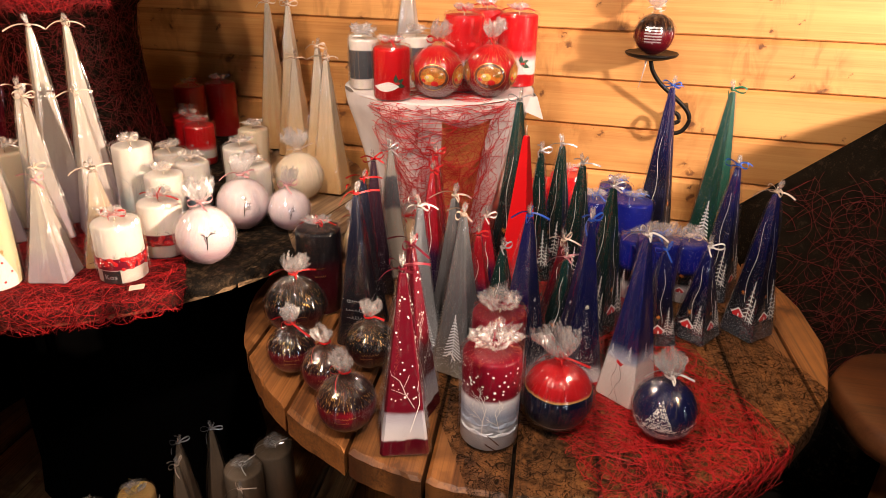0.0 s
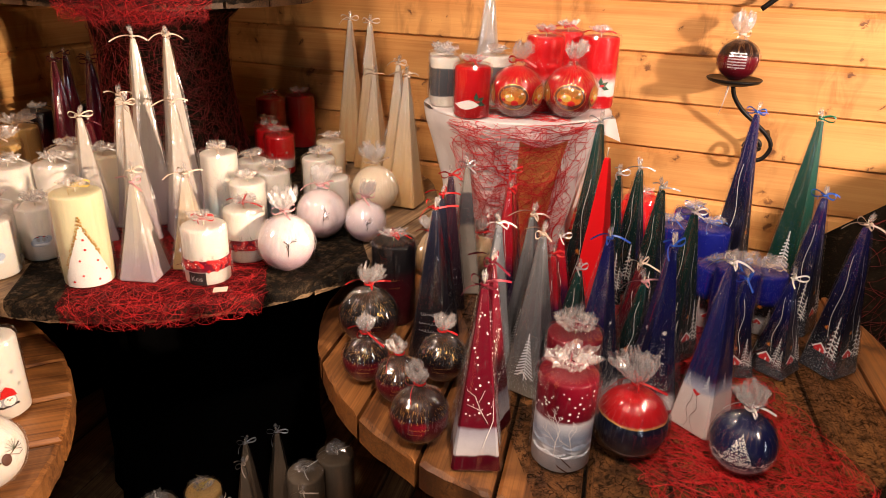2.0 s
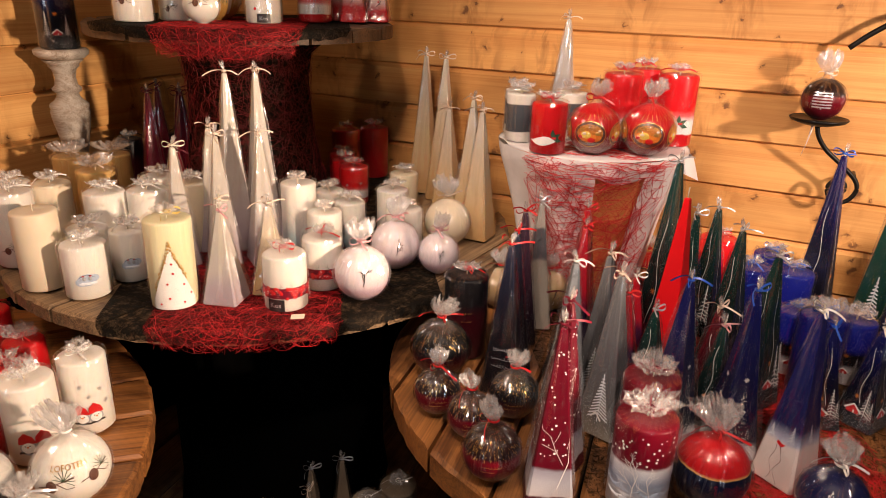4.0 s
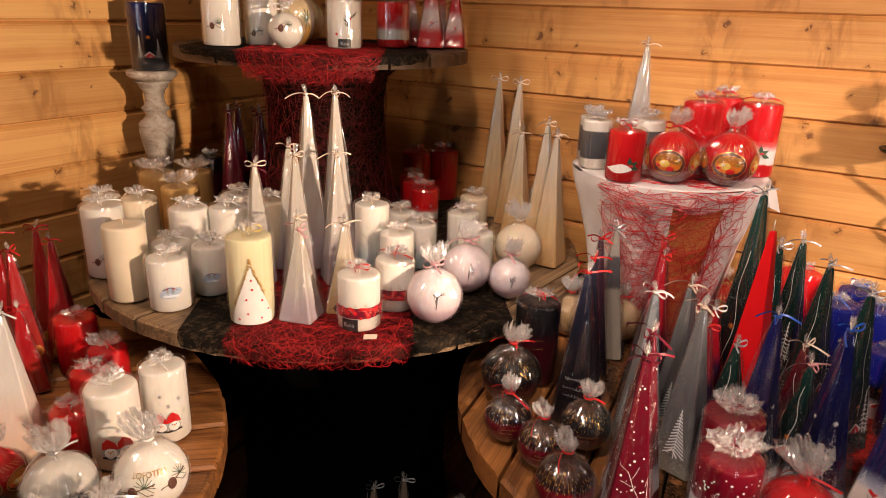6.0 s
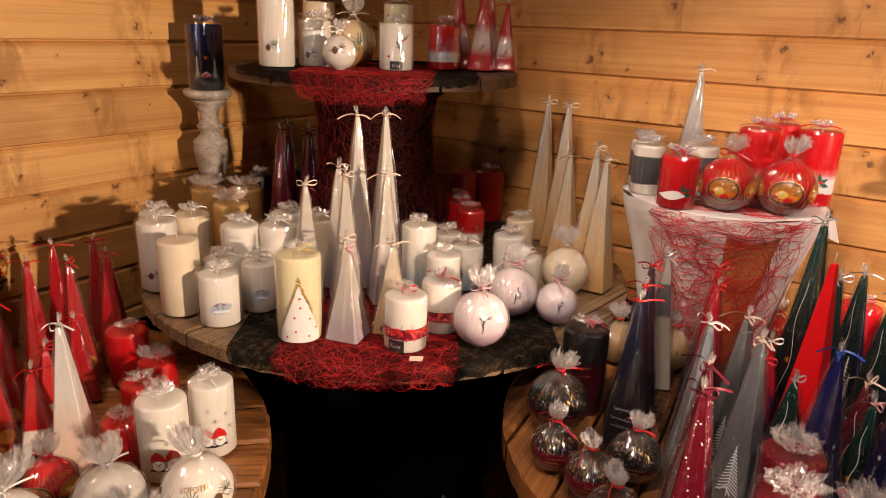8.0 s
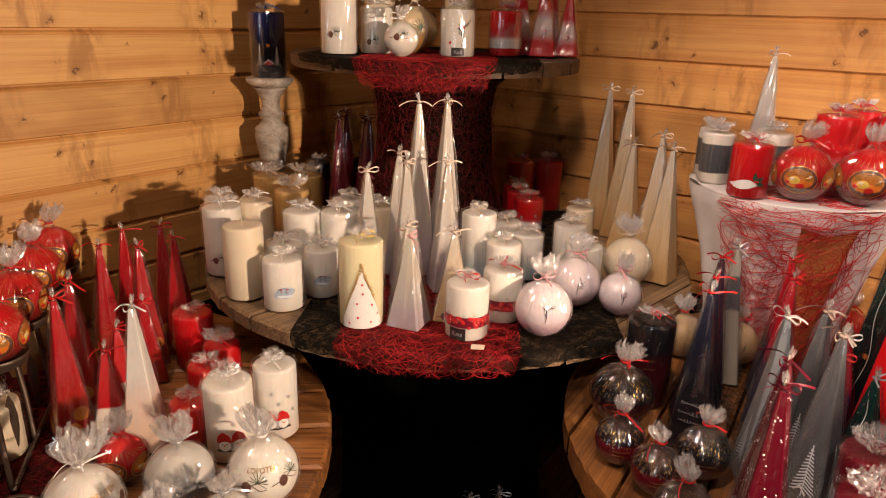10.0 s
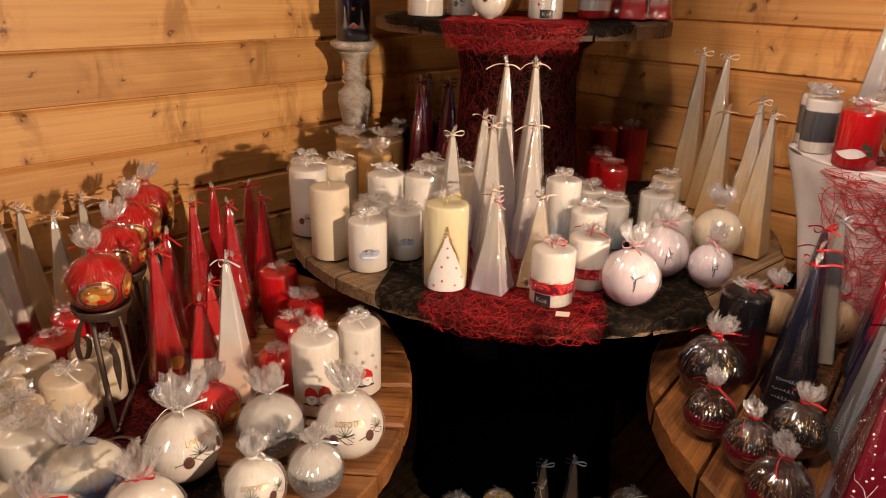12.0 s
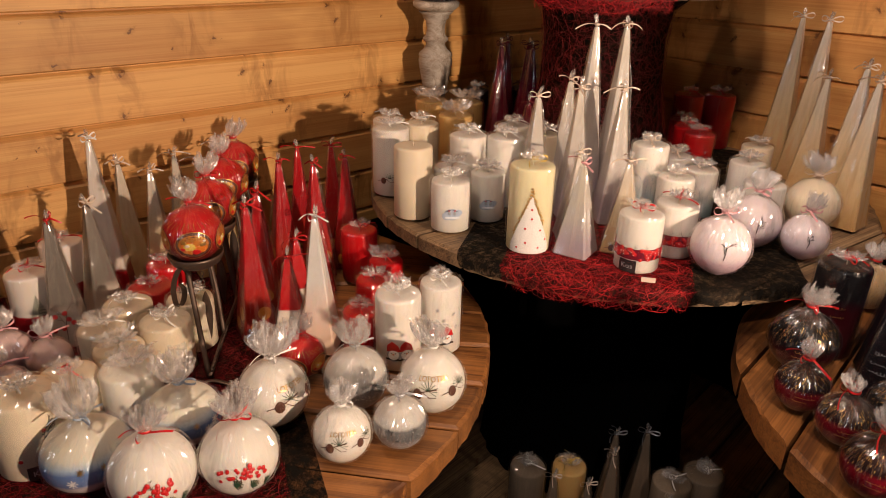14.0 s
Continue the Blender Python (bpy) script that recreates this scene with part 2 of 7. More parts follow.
def film(name, haze, rough, gain, least, pleat=9.0, rise=26.0, depth=0.004, crease=0.5, glint_lines=1.0):
    """Crackling clear cellophane: see-through, with glossy pleats that run up to the knot, and white glint lines
    painted along some creases.
    """
    n = Nodes(name)
    tc = n.add("TexCoord").outputs["Object"]
    rnd = n.math("MULTIPLY", n.add("ObjectInfo").outputs["Random"], 40.0)
    sep = n.add("SeparateXYZ", Vector=tc)
    girth = n.add("VectorMath", _0=n.add("CombineXYZ", X=sep.outputs[0], Y=sep.outputs[1]).outputs[0])
    girth.operation = "NORMALIZE"
    round_ = n.add("VectorMath", _0=girth.outputs[0], _1=(pleat, pleat, pleat))
    round_.operation = "MULTIPLY"
    up = n.add("CombineXYZ", X=rnd, Y=rnd, Z=n.math("MULTIPLY", sep.outputs[2], rise)).outputs[0]
    run = n.add("VectorMath", _0=round_.outputs[0], _1=up).outputs[0]
    pleats = n.noise(run, 1.0, 0.0, 0.5, 0.5)
    crush = n.noise(tc, 46.0, 0.0, 0.5, 1.6)
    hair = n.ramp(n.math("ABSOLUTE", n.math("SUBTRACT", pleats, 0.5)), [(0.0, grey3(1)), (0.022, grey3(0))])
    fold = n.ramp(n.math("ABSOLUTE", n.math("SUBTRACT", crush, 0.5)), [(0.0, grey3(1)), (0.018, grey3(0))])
    bend = n.bump(n.math("ADD", pleats, n.math("MULTIPLY", crush, crease)), 1.0, depth)
    gloss = n.add("BsdfGlossy", Color=(1, 1, 1), Roughness=n.add("MapRange", Value=crush, _3=rough * 0.7, _4=rough * 1.3).outputs[0], Normal=bend).outputs[0]
    clear = n.add("BsdfTransparent", Color=(1, 1, 1)).outputs[0]
    milky = n.add("MixShader", Fac=0.35, _1=n.add("BsdfDiffuse", Color=(0.92, 0.91, 0.90)).outputs[0], _2=n.add("BsdfTranslucent", Color=(0.9, 0.88, 0.86)).outputs[0]).outputs[0]
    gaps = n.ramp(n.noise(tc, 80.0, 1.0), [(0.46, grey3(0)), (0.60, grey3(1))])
    # white lines painted into the film where glints would show
    line = n.math("MULTIPLY", n.math("MULTIPLY", n.math("MAXIMUM", hair, n.math("MULTIPLY", fold, 0.7)), gaps), glint_lines)
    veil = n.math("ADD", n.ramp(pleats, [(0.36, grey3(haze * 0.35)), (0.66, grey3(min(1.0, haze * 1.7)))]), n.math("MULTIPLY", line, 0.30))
    cloth = n.add("MixShader", Fac=veil, _1=clear, _2=milky).outputs[0]
    fres = n.add("Fresnel", IOR=1.45).outputs[0]
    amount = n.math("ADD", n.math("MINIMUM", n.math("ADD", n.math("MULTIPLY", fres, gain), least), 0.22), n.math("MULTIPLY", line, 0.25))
    return n.finish(n.add("MixShader", Fac=amount, _1=cloth, _2=gloss).outputs[0])


def net(name, colour, cover, scale=170.0):
    """A loose web of dark fibres with holes in it."""
    n = Nodes(name)
    vec = n.coords()
    thread = None
    for k, size in enumerate((0.20, 0.34, 0.55)):
        line = n.noise(n.add("Mapping", Vector=vec, Location=(3.1 * k, 7.7 * k, 1.3)).outputs[0], scale * size, 1.0, 0.5, 1.2)
        line = n.ramp(n.math("ABSOLUTE", n.math("SUBTRACT", line, 0.5)), [(0.006, grey3(1)), (0.022, grey3(0))])
        thread = line if thread is None else n.math("MAXIMUM", thread, line)
    fuzz = n.ramp(n.noise(vec, 60.0, 6.0, 0.80), [(0.62 - cover * 0.35, grey3(0)), (0.86 - cover * 0.35, grey3(1))])
    fac = n.math("MAXIMUM", n.math("MULTIPLY", thread, 0.85), fuzz)
    body = n.add("BsdfPrincipled", Base_Color=colour, Roughness=0.75, Specular_IOR_Level=0.12, Normal=n.bump(n.noise(vec, 300.0, 3.0), 0.6, 0.002)).outputs[0]
    return n.finish(n.add("MixShader", Fac=fac, _1=n.add("BsdfTransparent").outputs[0], _2=body).outputs[0])


PINE_X = wood("pine_boards_back", (0.66, 0.345, 0.110), (0.52, 0.215, 0.052), 0, rings=0.25)
PINE_Y = wood("pine_boards_side", (0.70, 0.390, 0.130), (0.54, 0.240, 0.062), 1, rings=0.25)
DRUM = wood("drum_planks", (0.36, 0.145, 0.038), (0.085, 0.026, 0.007), 0, dirt=0.40, rough=0.45, across=1, rings=0.45)
DRUM_GREY = wood("weathered_planks", (0.36, 0.23, 0.115), (0.10, 0.055, 0.026), 0, dirt=0.60, rough=0.6, across=1, rings=0.8)
DRUM_DARK = wood("dark_weathered_planks", (0.15, 0.085, 0.040), (0.045, 0.024, 0.012), 0, dirt=0.6, rough=0.6, knot_scale=0.8, across=1, rings=0.8)
# unseen walls: the room's darkness is put into their colour to dim reflections
DARK_WALL = wood("unseen_dark_boards", (0.05, 0.03, 0.016), (0.03, 0.016, 0.008), 0, knots=False)
BARK = wood("log_slice_wood", (0.17, 0.060, 0.020), (0.07, 0.024, 0.009), 0, dirt=0.45, rough=0.35, across=1)
LIMED = wood("limed_turned_wood", (0.60, 0.54, 0.46), (0.26, 0.18, 0.12), 0, knots=False, dirt=0.25, rough=0.6, rings=0.3)
# cloth of the black drape; below the tables its near-black stands for shade
CLOTH_AND_SHADE = plain("black_cloth_and_shade", (0.002, 0.0018, 0.0018), 1.0, bump=0.2, scale=400)
CLOTH_AND_SHADE.node_tree.nodes["Principled BSDF"].inputs["Specular IOR Level"].default_value = 0.05
NET = net("black_web_cloth", (0.014, 0.009, 0.005), 0.44)
NET_DENSE = net("dense_black_web_cloth", (0.005, 0.0035, 0.002), 0.88)
# lighter copy of the black web: light on the fibres put into the colour
WEB_LIT = net("lit_black_web_cloth", (0.030, 0.020, 0.011), 0.75)
WEB_RED = net("red_web_cloth", (0.16, 0.005, 0.007), 0.22)
FIBRE = plain("red_sisal_fibre", (0.70, 0.018, 0.022), 0.42, var=0.4, scale=60)
FIBRE_DARK = plain("wine_sisal_fibre", (0.24, 0.006, 0.010), 0.5, var=0.5, scale=60)
SATIN = plain("white_satin_cloth", (0.76, 0.72, 0.70), 0.42, bump=0.25, scale=260)
# pedestal core: orange light passing the cloth is put into this colour
AMBER_LIT_CORE = plain("amber_lit_core", (0.78, 0.40, 0.13), 0.45, bump=0.25, scale=200)
IRON = plain("black_wrought_iron", (0.012, 0.011, 0.010), 0.42, 0.6, 0.3, 180)
TIN = plain("rusty_tin", (0.15, 0.105, 0.080), 0.45, 0.7, 0.4, 140, 0.45)
# deep shade is put into the floor's near-black colour
FLOORING = plain("shade_black_floor_boards", (0.008, 0.005, 0.0035), 0.8, scale=30)
# unseen ceiling, coloured near black so that the film reflects little
CEILING = plain("ceiling_boards", (0.035, 0.022, 0.012), 0.8, scale=20)
WICK = plain("wick_cotton", (0.62, 0.55, 0.42), 0.8)
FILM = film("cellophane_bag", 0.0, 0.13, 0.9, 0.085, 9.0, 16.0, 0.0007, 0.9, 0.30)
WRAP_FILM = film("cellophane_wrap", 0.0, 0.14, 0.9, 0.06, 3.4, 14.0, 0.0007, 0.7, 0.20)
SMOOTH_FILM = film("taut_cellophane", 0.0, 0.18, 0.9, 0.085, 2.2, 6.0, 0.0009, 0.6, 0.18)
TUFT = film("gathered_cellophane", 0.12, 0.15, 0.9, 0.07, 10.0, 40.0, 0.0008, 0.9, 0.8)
INK = {}
for key, c, rough, metal in (
        ("white", (0.82, 0.80, 0.76), 0.55, 0), ("red", (0.58, 0.012, 0.014), 0.4, 0), ("wine", (0.16, 0.004, 0.018), 0.4, 0), ("pink", (0.72, 0.36, 0.38), 0.5, 0),
        ("blue", (0.02, 0.10, 0.52), 0.35, 0), ("cream", (0.74, 0.60, 0.48), 0.45, 0), ("yellow", (0.72, 0.52, 0.10), 0.4, 0), ("green", (0.01, 0.16, 0.08), 0.4, 0),
        ("silver", (0.52, 0.52, 0.54), 0.3, 0.4), ("gold", (0.62, 0.36, 0.10), 0.3, 0.8), ("black", (0.012, 0.011, 0.011), 0.5, 0), ("brown", (0.10, 0.035, 0.018), 0.6, 0),
        ("fir", (0.02, 0.07, 0.035), 0.6, 0), ("grey", (0.34, 0.36, 0.38), 0.5, 0), ("orange", (0.70, 0.20, 0.02), 0.4, 0), ("sky", (0.40, 0.48, 0.60), 0.5, 0),
        ("frost", (0.70, 0.74, 0.78), 0.6, 0), ("amber", (0.50, 0.17, 0.02), 0.35, 0)):
    INK[key] = plain("paint_" + key, c, rough, metal, 0.08, 200, 0.2)

# ---- room ----
PITCH = 0.118


def board_profile(z0):
    """Face of a log-panel board: depth into the room and height."""
    return [(0.0, z0), (0.020, z0), (0.024, z0 + 0.003), (0.024, z0 + 0.104), (0.012, z0 + 0.1145), (0.012, z0 + PITCH), (0.0, z0 + PITCH)]


def board(length, along):
    """One wall board, from 0 to length."""
    prof = board_profile(0.0)
    n = len(prof)
    if along == 0:
        v = [(s, -d, z) for s in (0.0, length) for d, z in prof]
    else:
        v = [(d, s, z) for s in (0.0, length) for d, z in prof]
    f = [(i, (i + 1) % n, n + (i + 1) % n, n + i) for i in range(n)] + [tuple(range(n)), tuple(range(2 * n - 1, n - 1, -1))]
    return v, f


X_EAST, Y_SOUTH, Z_TOP = 2.6, -2.6, 2.42
floor = tagged(mesh_ob("floor", box(X_WALL - 0.1, Y_SOUTH - 0.1, -0.05, X_EAST + 0.1, Y_WALL + 0.1, 0.0), FLOORING, False), "wooden shop floor coloured near black to stand for deep shade", "floor", kind="structure")
ceiling = tagged(mesh_ob("ceiling", box(X_WALL - 0.1, Y_SOUTH - 0.1, Z_TOP, X_EAST + 0.1, Y_WALL + 0.1, Z_TOP + 0.05), CEILING, False), "plain wooden ceiling boards", "ceiling", kind="structure")
wall_north = tagged(mesh_ob("wall_north", box(X_WALL - 0.1, Y_WALL, 0, X_EAST + 0.1, Y_WALL + 0.08, Z_TOP), PINE_X, False), "knotty varnished pine panel wall", "wall", kind="structure")
wall_west = tagged(mesh_ob("wall_west", box(X_WALL - 0.08, Y_SOUTH - 0.1, 0, X_WALL, Y_WALL, Z_TOP), PINE_Y, False), "knotty varnished pine panel wall", "wall", kind="structure")
wall_east = tagged(mesh_ob("wall_east", box(X_EAST, Y_SOUTH, 0, X_EAST + 0.08, Y_WALL, Z_TOP), DARK_WALL, False), "unseen board wall coloured dark to keep reflections dark", "wall", kind="structure")
wall_south = tagged(mesh_ob("wall_south", box(X_WALL, Y_SOUTH - 0.08, 0, X_EAST, Y_SOUTH, Z_TOP), DARK_WALL, False), "unseen board wall coloured dark to keep reflections dark", "wall", kind="structure")

# added black sheets standing in for the shade behind the tables, below their tops
shade_west = tagged(mesh_ob("backdrop_cloth_west", box(X_WALL + 0.026, 0.20, 0.0, X_WALL + 0.030, 1.79, 0.66), CLOTH_AND_SHADE, False), "added black sheet standing in for shade below the tables", "cloth", kind="structure")
shade_north = tagged(mesh_ob("backdrop_cloth_north", box(X_WALL + 0.034, Y_WALL - 0.034, 0.0, 0.20, Y_WALL - 0.030, 0.74), CLOTH_AND_SHADE, False), "added black sheet standing in for shade below the tables", "cloth", kind="structure")

# ---- shapes of candles ----
class Tube:
    """Skin of a round candle: u along the girth from its front, v up."""

    def __init__(self, r, h, front):
        self.r, self.h, self.front = r, h, front

    def at(self, u, v, lift):
        a = self.front + u / self.r
        return ((self.r + lift) * math.cos(a), (self.r + lift) * math.sin(a), v)


class Face:
    """One flank of a pyramid candle."""

    def __init__(self, w, h, front):
        self.w, self.h, self.front = w, h, front

    def half(self, v):
        return self.w / 2 * (1 - v / self.h) + 0.0035 * v / self.h

    def at(self, u, v, lift):
        d = self.half(v) + lift
        u = max(-0.94 * self.half(v), min(0.94 * self.half(v), u))
        c, s = math.cos(self.front), math.sin(self.front)
        return (c * d - s * u, s * d + c * u, v)


class Globe:
    """Skin of a ball candle: v from its foot."""

    def __init__(self, r, squat, front):
        self.r, self.squat, self.front, self.h = r, squat, front, 2 * r * squat

    def at(self, u, v, lift):
        lat = (v / self.squat - self.r) / self.r
        lat = max(-1.3, min(1.3, lat))
        a, q = self.front + u / self.r, self.r + lift
        return (q * math.cos(lat) * math.cos(a), q * math.cos(lat) * math.sin(a), (self.r + q * math.sin(lat)) * self.squat)


def stroke(S, pts, w, lift=0.0007):
    p = np.asarray(pts, float)
    t = np.gradient(p, axis=0)
    t /= np.linalg.norm(t, axis=1)[:, None] + 1e-12
    nrm = np.stack([-t[:, 1], t[:, 0]], 1) * w / 2
    a, b = p - nrm, p + nrm
    n = len(p)
    v = [S.at(*q, lift) for q in a] + [S.at(*q, lift) for q in b]
    return v, [(i, i + 1, n + i + 1, n + i) for i in range(n - 1)]


def dot(S, u, v, r, lift=0.0010, sides=8, tall=1.0):
    rings = 3 if r > 0.004 else 1
    pts, faces = [], []
    for q in range(rings, 0, -1):
        k = r * q / rings
        pts += [S.at(u + k * math.cos(i * TAU / sides), v + tall * k * math.sin(i * TAU / sides), lift * (0.7 if q == rings else 1.0)) for i in range(sides)]
    for q in range(rings - 1):
        faces += [(q * sides + i, q * sides + (i + 1) % sides, (q + 1) * sides + (i + 1) % sides, (q + 1) * sides + i) for i in range(sides)]
    n = (rings - 1) * sides
    return pts + [S.at(u, v, lift + (r * 0.12 if rings == 1 else 0.0))], faces + [(n + i, n + (i + 1) % sides, rings * sides) for i in range(sides)]


def label_patch(S, u0, u1, v0, v1, lift=0.001, n=8):
    us = np.linspace(u0, u1, n)
    return [S.at(u, v0, lift) for u in us] + [S.at(u, v1, lift) for u in us], [(i, i + 1, n + i + 1, n + i) for i in range(n - 1)]


def patch(S, pts, lift=0.0006):
    """A small painted area, fanned from its middle."""
    u, v = sum(p[0] for p in pts) / len(pts), sum(p[1] for p in pts) / len(pts)
    return [S.at(*p, lift) for p in pts] + [S.at(u, v, lift)], [(i, (i + 1) % len(pts), len(pts)) for i in range(len(pts))]


def fir(S, u, v, h, w, rows=9):
    out = [stroke(S, [(u, v), (u, v + h)], h * 0.02)]
    for i in range(rows):
        k = i / rows
        z, half = v + h * (0.08 + 0.88 * k), w / 2 * (1 - k) + 0.001
        for side in (-1, 1):
            out.append(stroke(S, [(u, z + half * 0.45), (u + side * half * 0.55, z + half * 0.12), (u + side * half, z - half * 0.1)], h * 0.026))
    return out


def twig(S, u, v, h, lean, w, depth, r):
    """A bare painted tree."""
    top = (u + h * math.sin(lean), v + h * math.cos(lean))
    mid = ((u + top[0]) / 2 + r.normal() * h * 0.05, (v + top[1]) / 2)
    out = [stroke(S, [(u, v), mid, top], w)]
    if depth:
        for k in (0.45, 0.75, 1.0):
            out += twig(S, u + (top[0] - u) * k, v + (top[1] - v) * k, h * r.uniform(0.38, 0.6), lean + r.choice((-1, 1)) * r.uniform(0.35, 0.85), w * 0.7, depth - 1, r)
    return out


def snow(S, n, u0, u1, v0, v1, r0, r1, r):
    out = []
    for _ in range(n):
        v = r.uniform(v0, v1)
        lim = S.half(v) * 0.86 if isinstance(S, Face) else 1e9
        u = r.uniform(max(u0, -lim), min(u1, lim))
        out.append(dot(S, u, v, r.uniform(r0, r1), sides=6))
    return out


def cottage(S, u, v, s):
    wall_ = [patch(S, [(u - s, v), (u + s, v), (u + s, v + s * 0.7), (u, v + s * 1.5), (u - s, v + s * 0.7)])]
    roof = [stroke(S, [(u - s * 1.3, v + s * 0.45), (u, v + s * 1.55), (u + s * 1.3, v + s * 0.45)], s * 0.32, 0.0011), stroke(S, [(u + s * 0.2, v), (u + s * 0.2, v + s * 0.6)], s * 0.25, 0.0012)]
    return wall_, roof


def spark(S, u, v, r):
    return [stroke(S, [(u - r * math.cos(a), v - r * math.sin(a)), (u + r * math.cos(a), v + r * math.sin(a))], r * 0.22, 0.0009 + 0.0001 * i) for i, a in enumerate((0, math.pi / 2, math.pi / 4, -math.pi / 4))]


def wave(S, u, v0, v1, amp, w, r):
    vs = np.linspace(v0, v1, 14)
    ph = r.uniform(0, 6)
    return [stroke(S, [(u + amp * math.sin(ph + 9 * (v - v0) / (v1 - v0)) * (1 - (v - v0) / (v1 - v0) * 0.5), v) for v in vs], w)]


def cone_sprig(S, u, v, s, r):
    """A painted fir cone on a twig with needles."""
    cone = [dot(S, u, v, s, tall=1.25, sides=10)]
    need = [stroke(S, [(u + s * 2.2, v + s), (u + s * 2.2 + s * 2.0 * math.cos(a), v + s + s * 2.0 * math.sin(a))], s * 0.12) for a in np.linspace(-0.6, 2.9, 9)]
    stem = [stroke(S, [(u - s * 2.5, v - s * 0.4), (u, v + s * 0.2), (u + s * 2.2, v + s), (u + s * 4.0, v + s * 1.3)], s * 0.2), stroke(S, [(u + s, v + s * 0.6), (u + s * 2.6, v - s * 0.6), (u + s * 3.8, v - s * 0.5)], s * 0.16)]
    return cone, need, stem


LETTERS = {}


def lettering(S, text, u, v, size, lift=0.0012):
    """Painted words laid on a candle's skin."""
    if text not in LETTERS:
        cu = bpy.data.curves.new("letters", "FONT")
        cu.body, cu.align_x, cu.resolution_u = text, "CENTER", 2
        ob = new("letters", cu)
        me = ob.to_mesh()
        LETTERS[text] = [tuple(q.co[:2]) for q in me.vertices], [tuple(f.vertices) for f in me.polygons]
        ob.to_mesh_clear()
        bpy.data.objects.remove(ob)
        bpy.data.curves.remove(cu)
    vs, fs = LETTERS[text]
    return [S.at(u + x * size, v + y * size, lift) for x, y in vs], fs


def scribble(S, u, v, long, amp, r, w=0.0008):
    """Unreadable handwriting: a looping line."""
    t = np.linspace(0, 1, 60)
    ph, n = r.uniform(0, 6), r.uniform(34, 46)
    k = amp * (0.6 + 0.4 * np.sin(7 * t + ph))
    return [stroke(S, np.stack([u + long * (t - 0.5) + 0.55 * amp * np.cos(n * t), v + k * np.sin(n * t) + 0.3 * amp * t], 1), w)]


# ---- bows and film ----
def bow(parent, colour, z, radius, size, r, name="bow", tilt=0.0):
    """A curling-ribbon bow: knot, two loops and two tails."""
    geos, a0 = [], r.uniform(0, TAU)
    w = size * 0.115
    for k, side in enumerate((0.0, math.pi + r.uniform(-0.5, 0.5))):
        a = a0 + side
        t = np.linspace(0, 1, 14)
        reach = size * r.uniform(0.60, 1.05)
        d = np.sin(t * math.pi) * reach
        rise = np.sin(t * TAU) * size * 0.22 + size * 0.10 * np.sin(t * math.pi)
        pts = np.stack([np.cos(a + 0.25 * (t - 0.5)) * d, np.sin(a + 0.25 * (t - 0.5)) * d, z + rise], 1)
        if k or r.random() < 0.7:
            geos.append(band(pts, np.stack([-np.sin(a) * np.ones(14) * 0.55, np.cos(a) * np.ones(14) * 0.55, np.ones(14)], 1), w))
        a = a0 + side + r.uniform(0.5, 1.3)
        t = np.linspace(0, 1, 9)
        d = t * size * r.uniform(0.9, 1.5)
        drop = size * (0.22 * np.sin(t * 2.6 + r.uniform(-0.4, 0.8)) - t * r.uniform(0.0, 0.55))
        pts = np.stack([np.cos(a + 0.5 * t) * (d + radius * 0.6), np.sin(a + 0.5 * t) * (d + radius * 0.6), z + drop], 1)
        geos.append(band(pts, np.stack([-np.sin(a) * np.ones(9) * 0.7, np.cos(a) * np.ones(9) * 0.7, np.ones(9) * 0.8], 1), w))
    geos.append(lathe([(radius + 0.0012, z - w * 0.6), (radius + 0.0025, z), (radius + 0.0012, z + w * 0.6)], 10, close=False))
    return part(name, join(geos), INK[colour], parent, colour + " curling ribbon")


def crumple(geo, amount, r):
    v = np.array(geo[0], float)
    v[:, :2] *= 1 + r.normal(size=(len(v), 1)) * amount / np.maximum(np.linalg.norm(v[:, :2], axis=1)[:, None], 0.006)
    v[:, 2] += r.normal(size=len(v)) * amount * 0.7
    v[:, 2] = np.maximum(v[:, 2], 0.0006)
    return v, geo[1]


def pleated(profile, segs, amps, r, squash=1.0):
    """A film shell with sharp pleats along its height; amps: the depth of the pleats at each ring, in metres."""
    sign = np.where(np.arange(segs) % 2 == 0, 1.0, -1.0)
    zig = sign * r.uniform(0.05, 1.0, segs) + 0.5 * r.normal(size=segs)
    drift = [zig]
    for _ in profile[1:]:
        drift.append(drift[-1] * 0.80 + 0.42 * r.normal(size=segs))

    def shape(th, i):
        return np.clip(1 + np.maximum(amps[i] * drift[i], -0.0020) / max(profile[i][0], 0.004), 0.5, 1.8), np.zeros_like(th)
    v, f = lathe(profile, segs, shape, close=False)
    v[:, 2] = np.maximum(v[:, 2] * squash + r.normal(size=len(v)) * 0.0003, 0.0006)
    return v, f


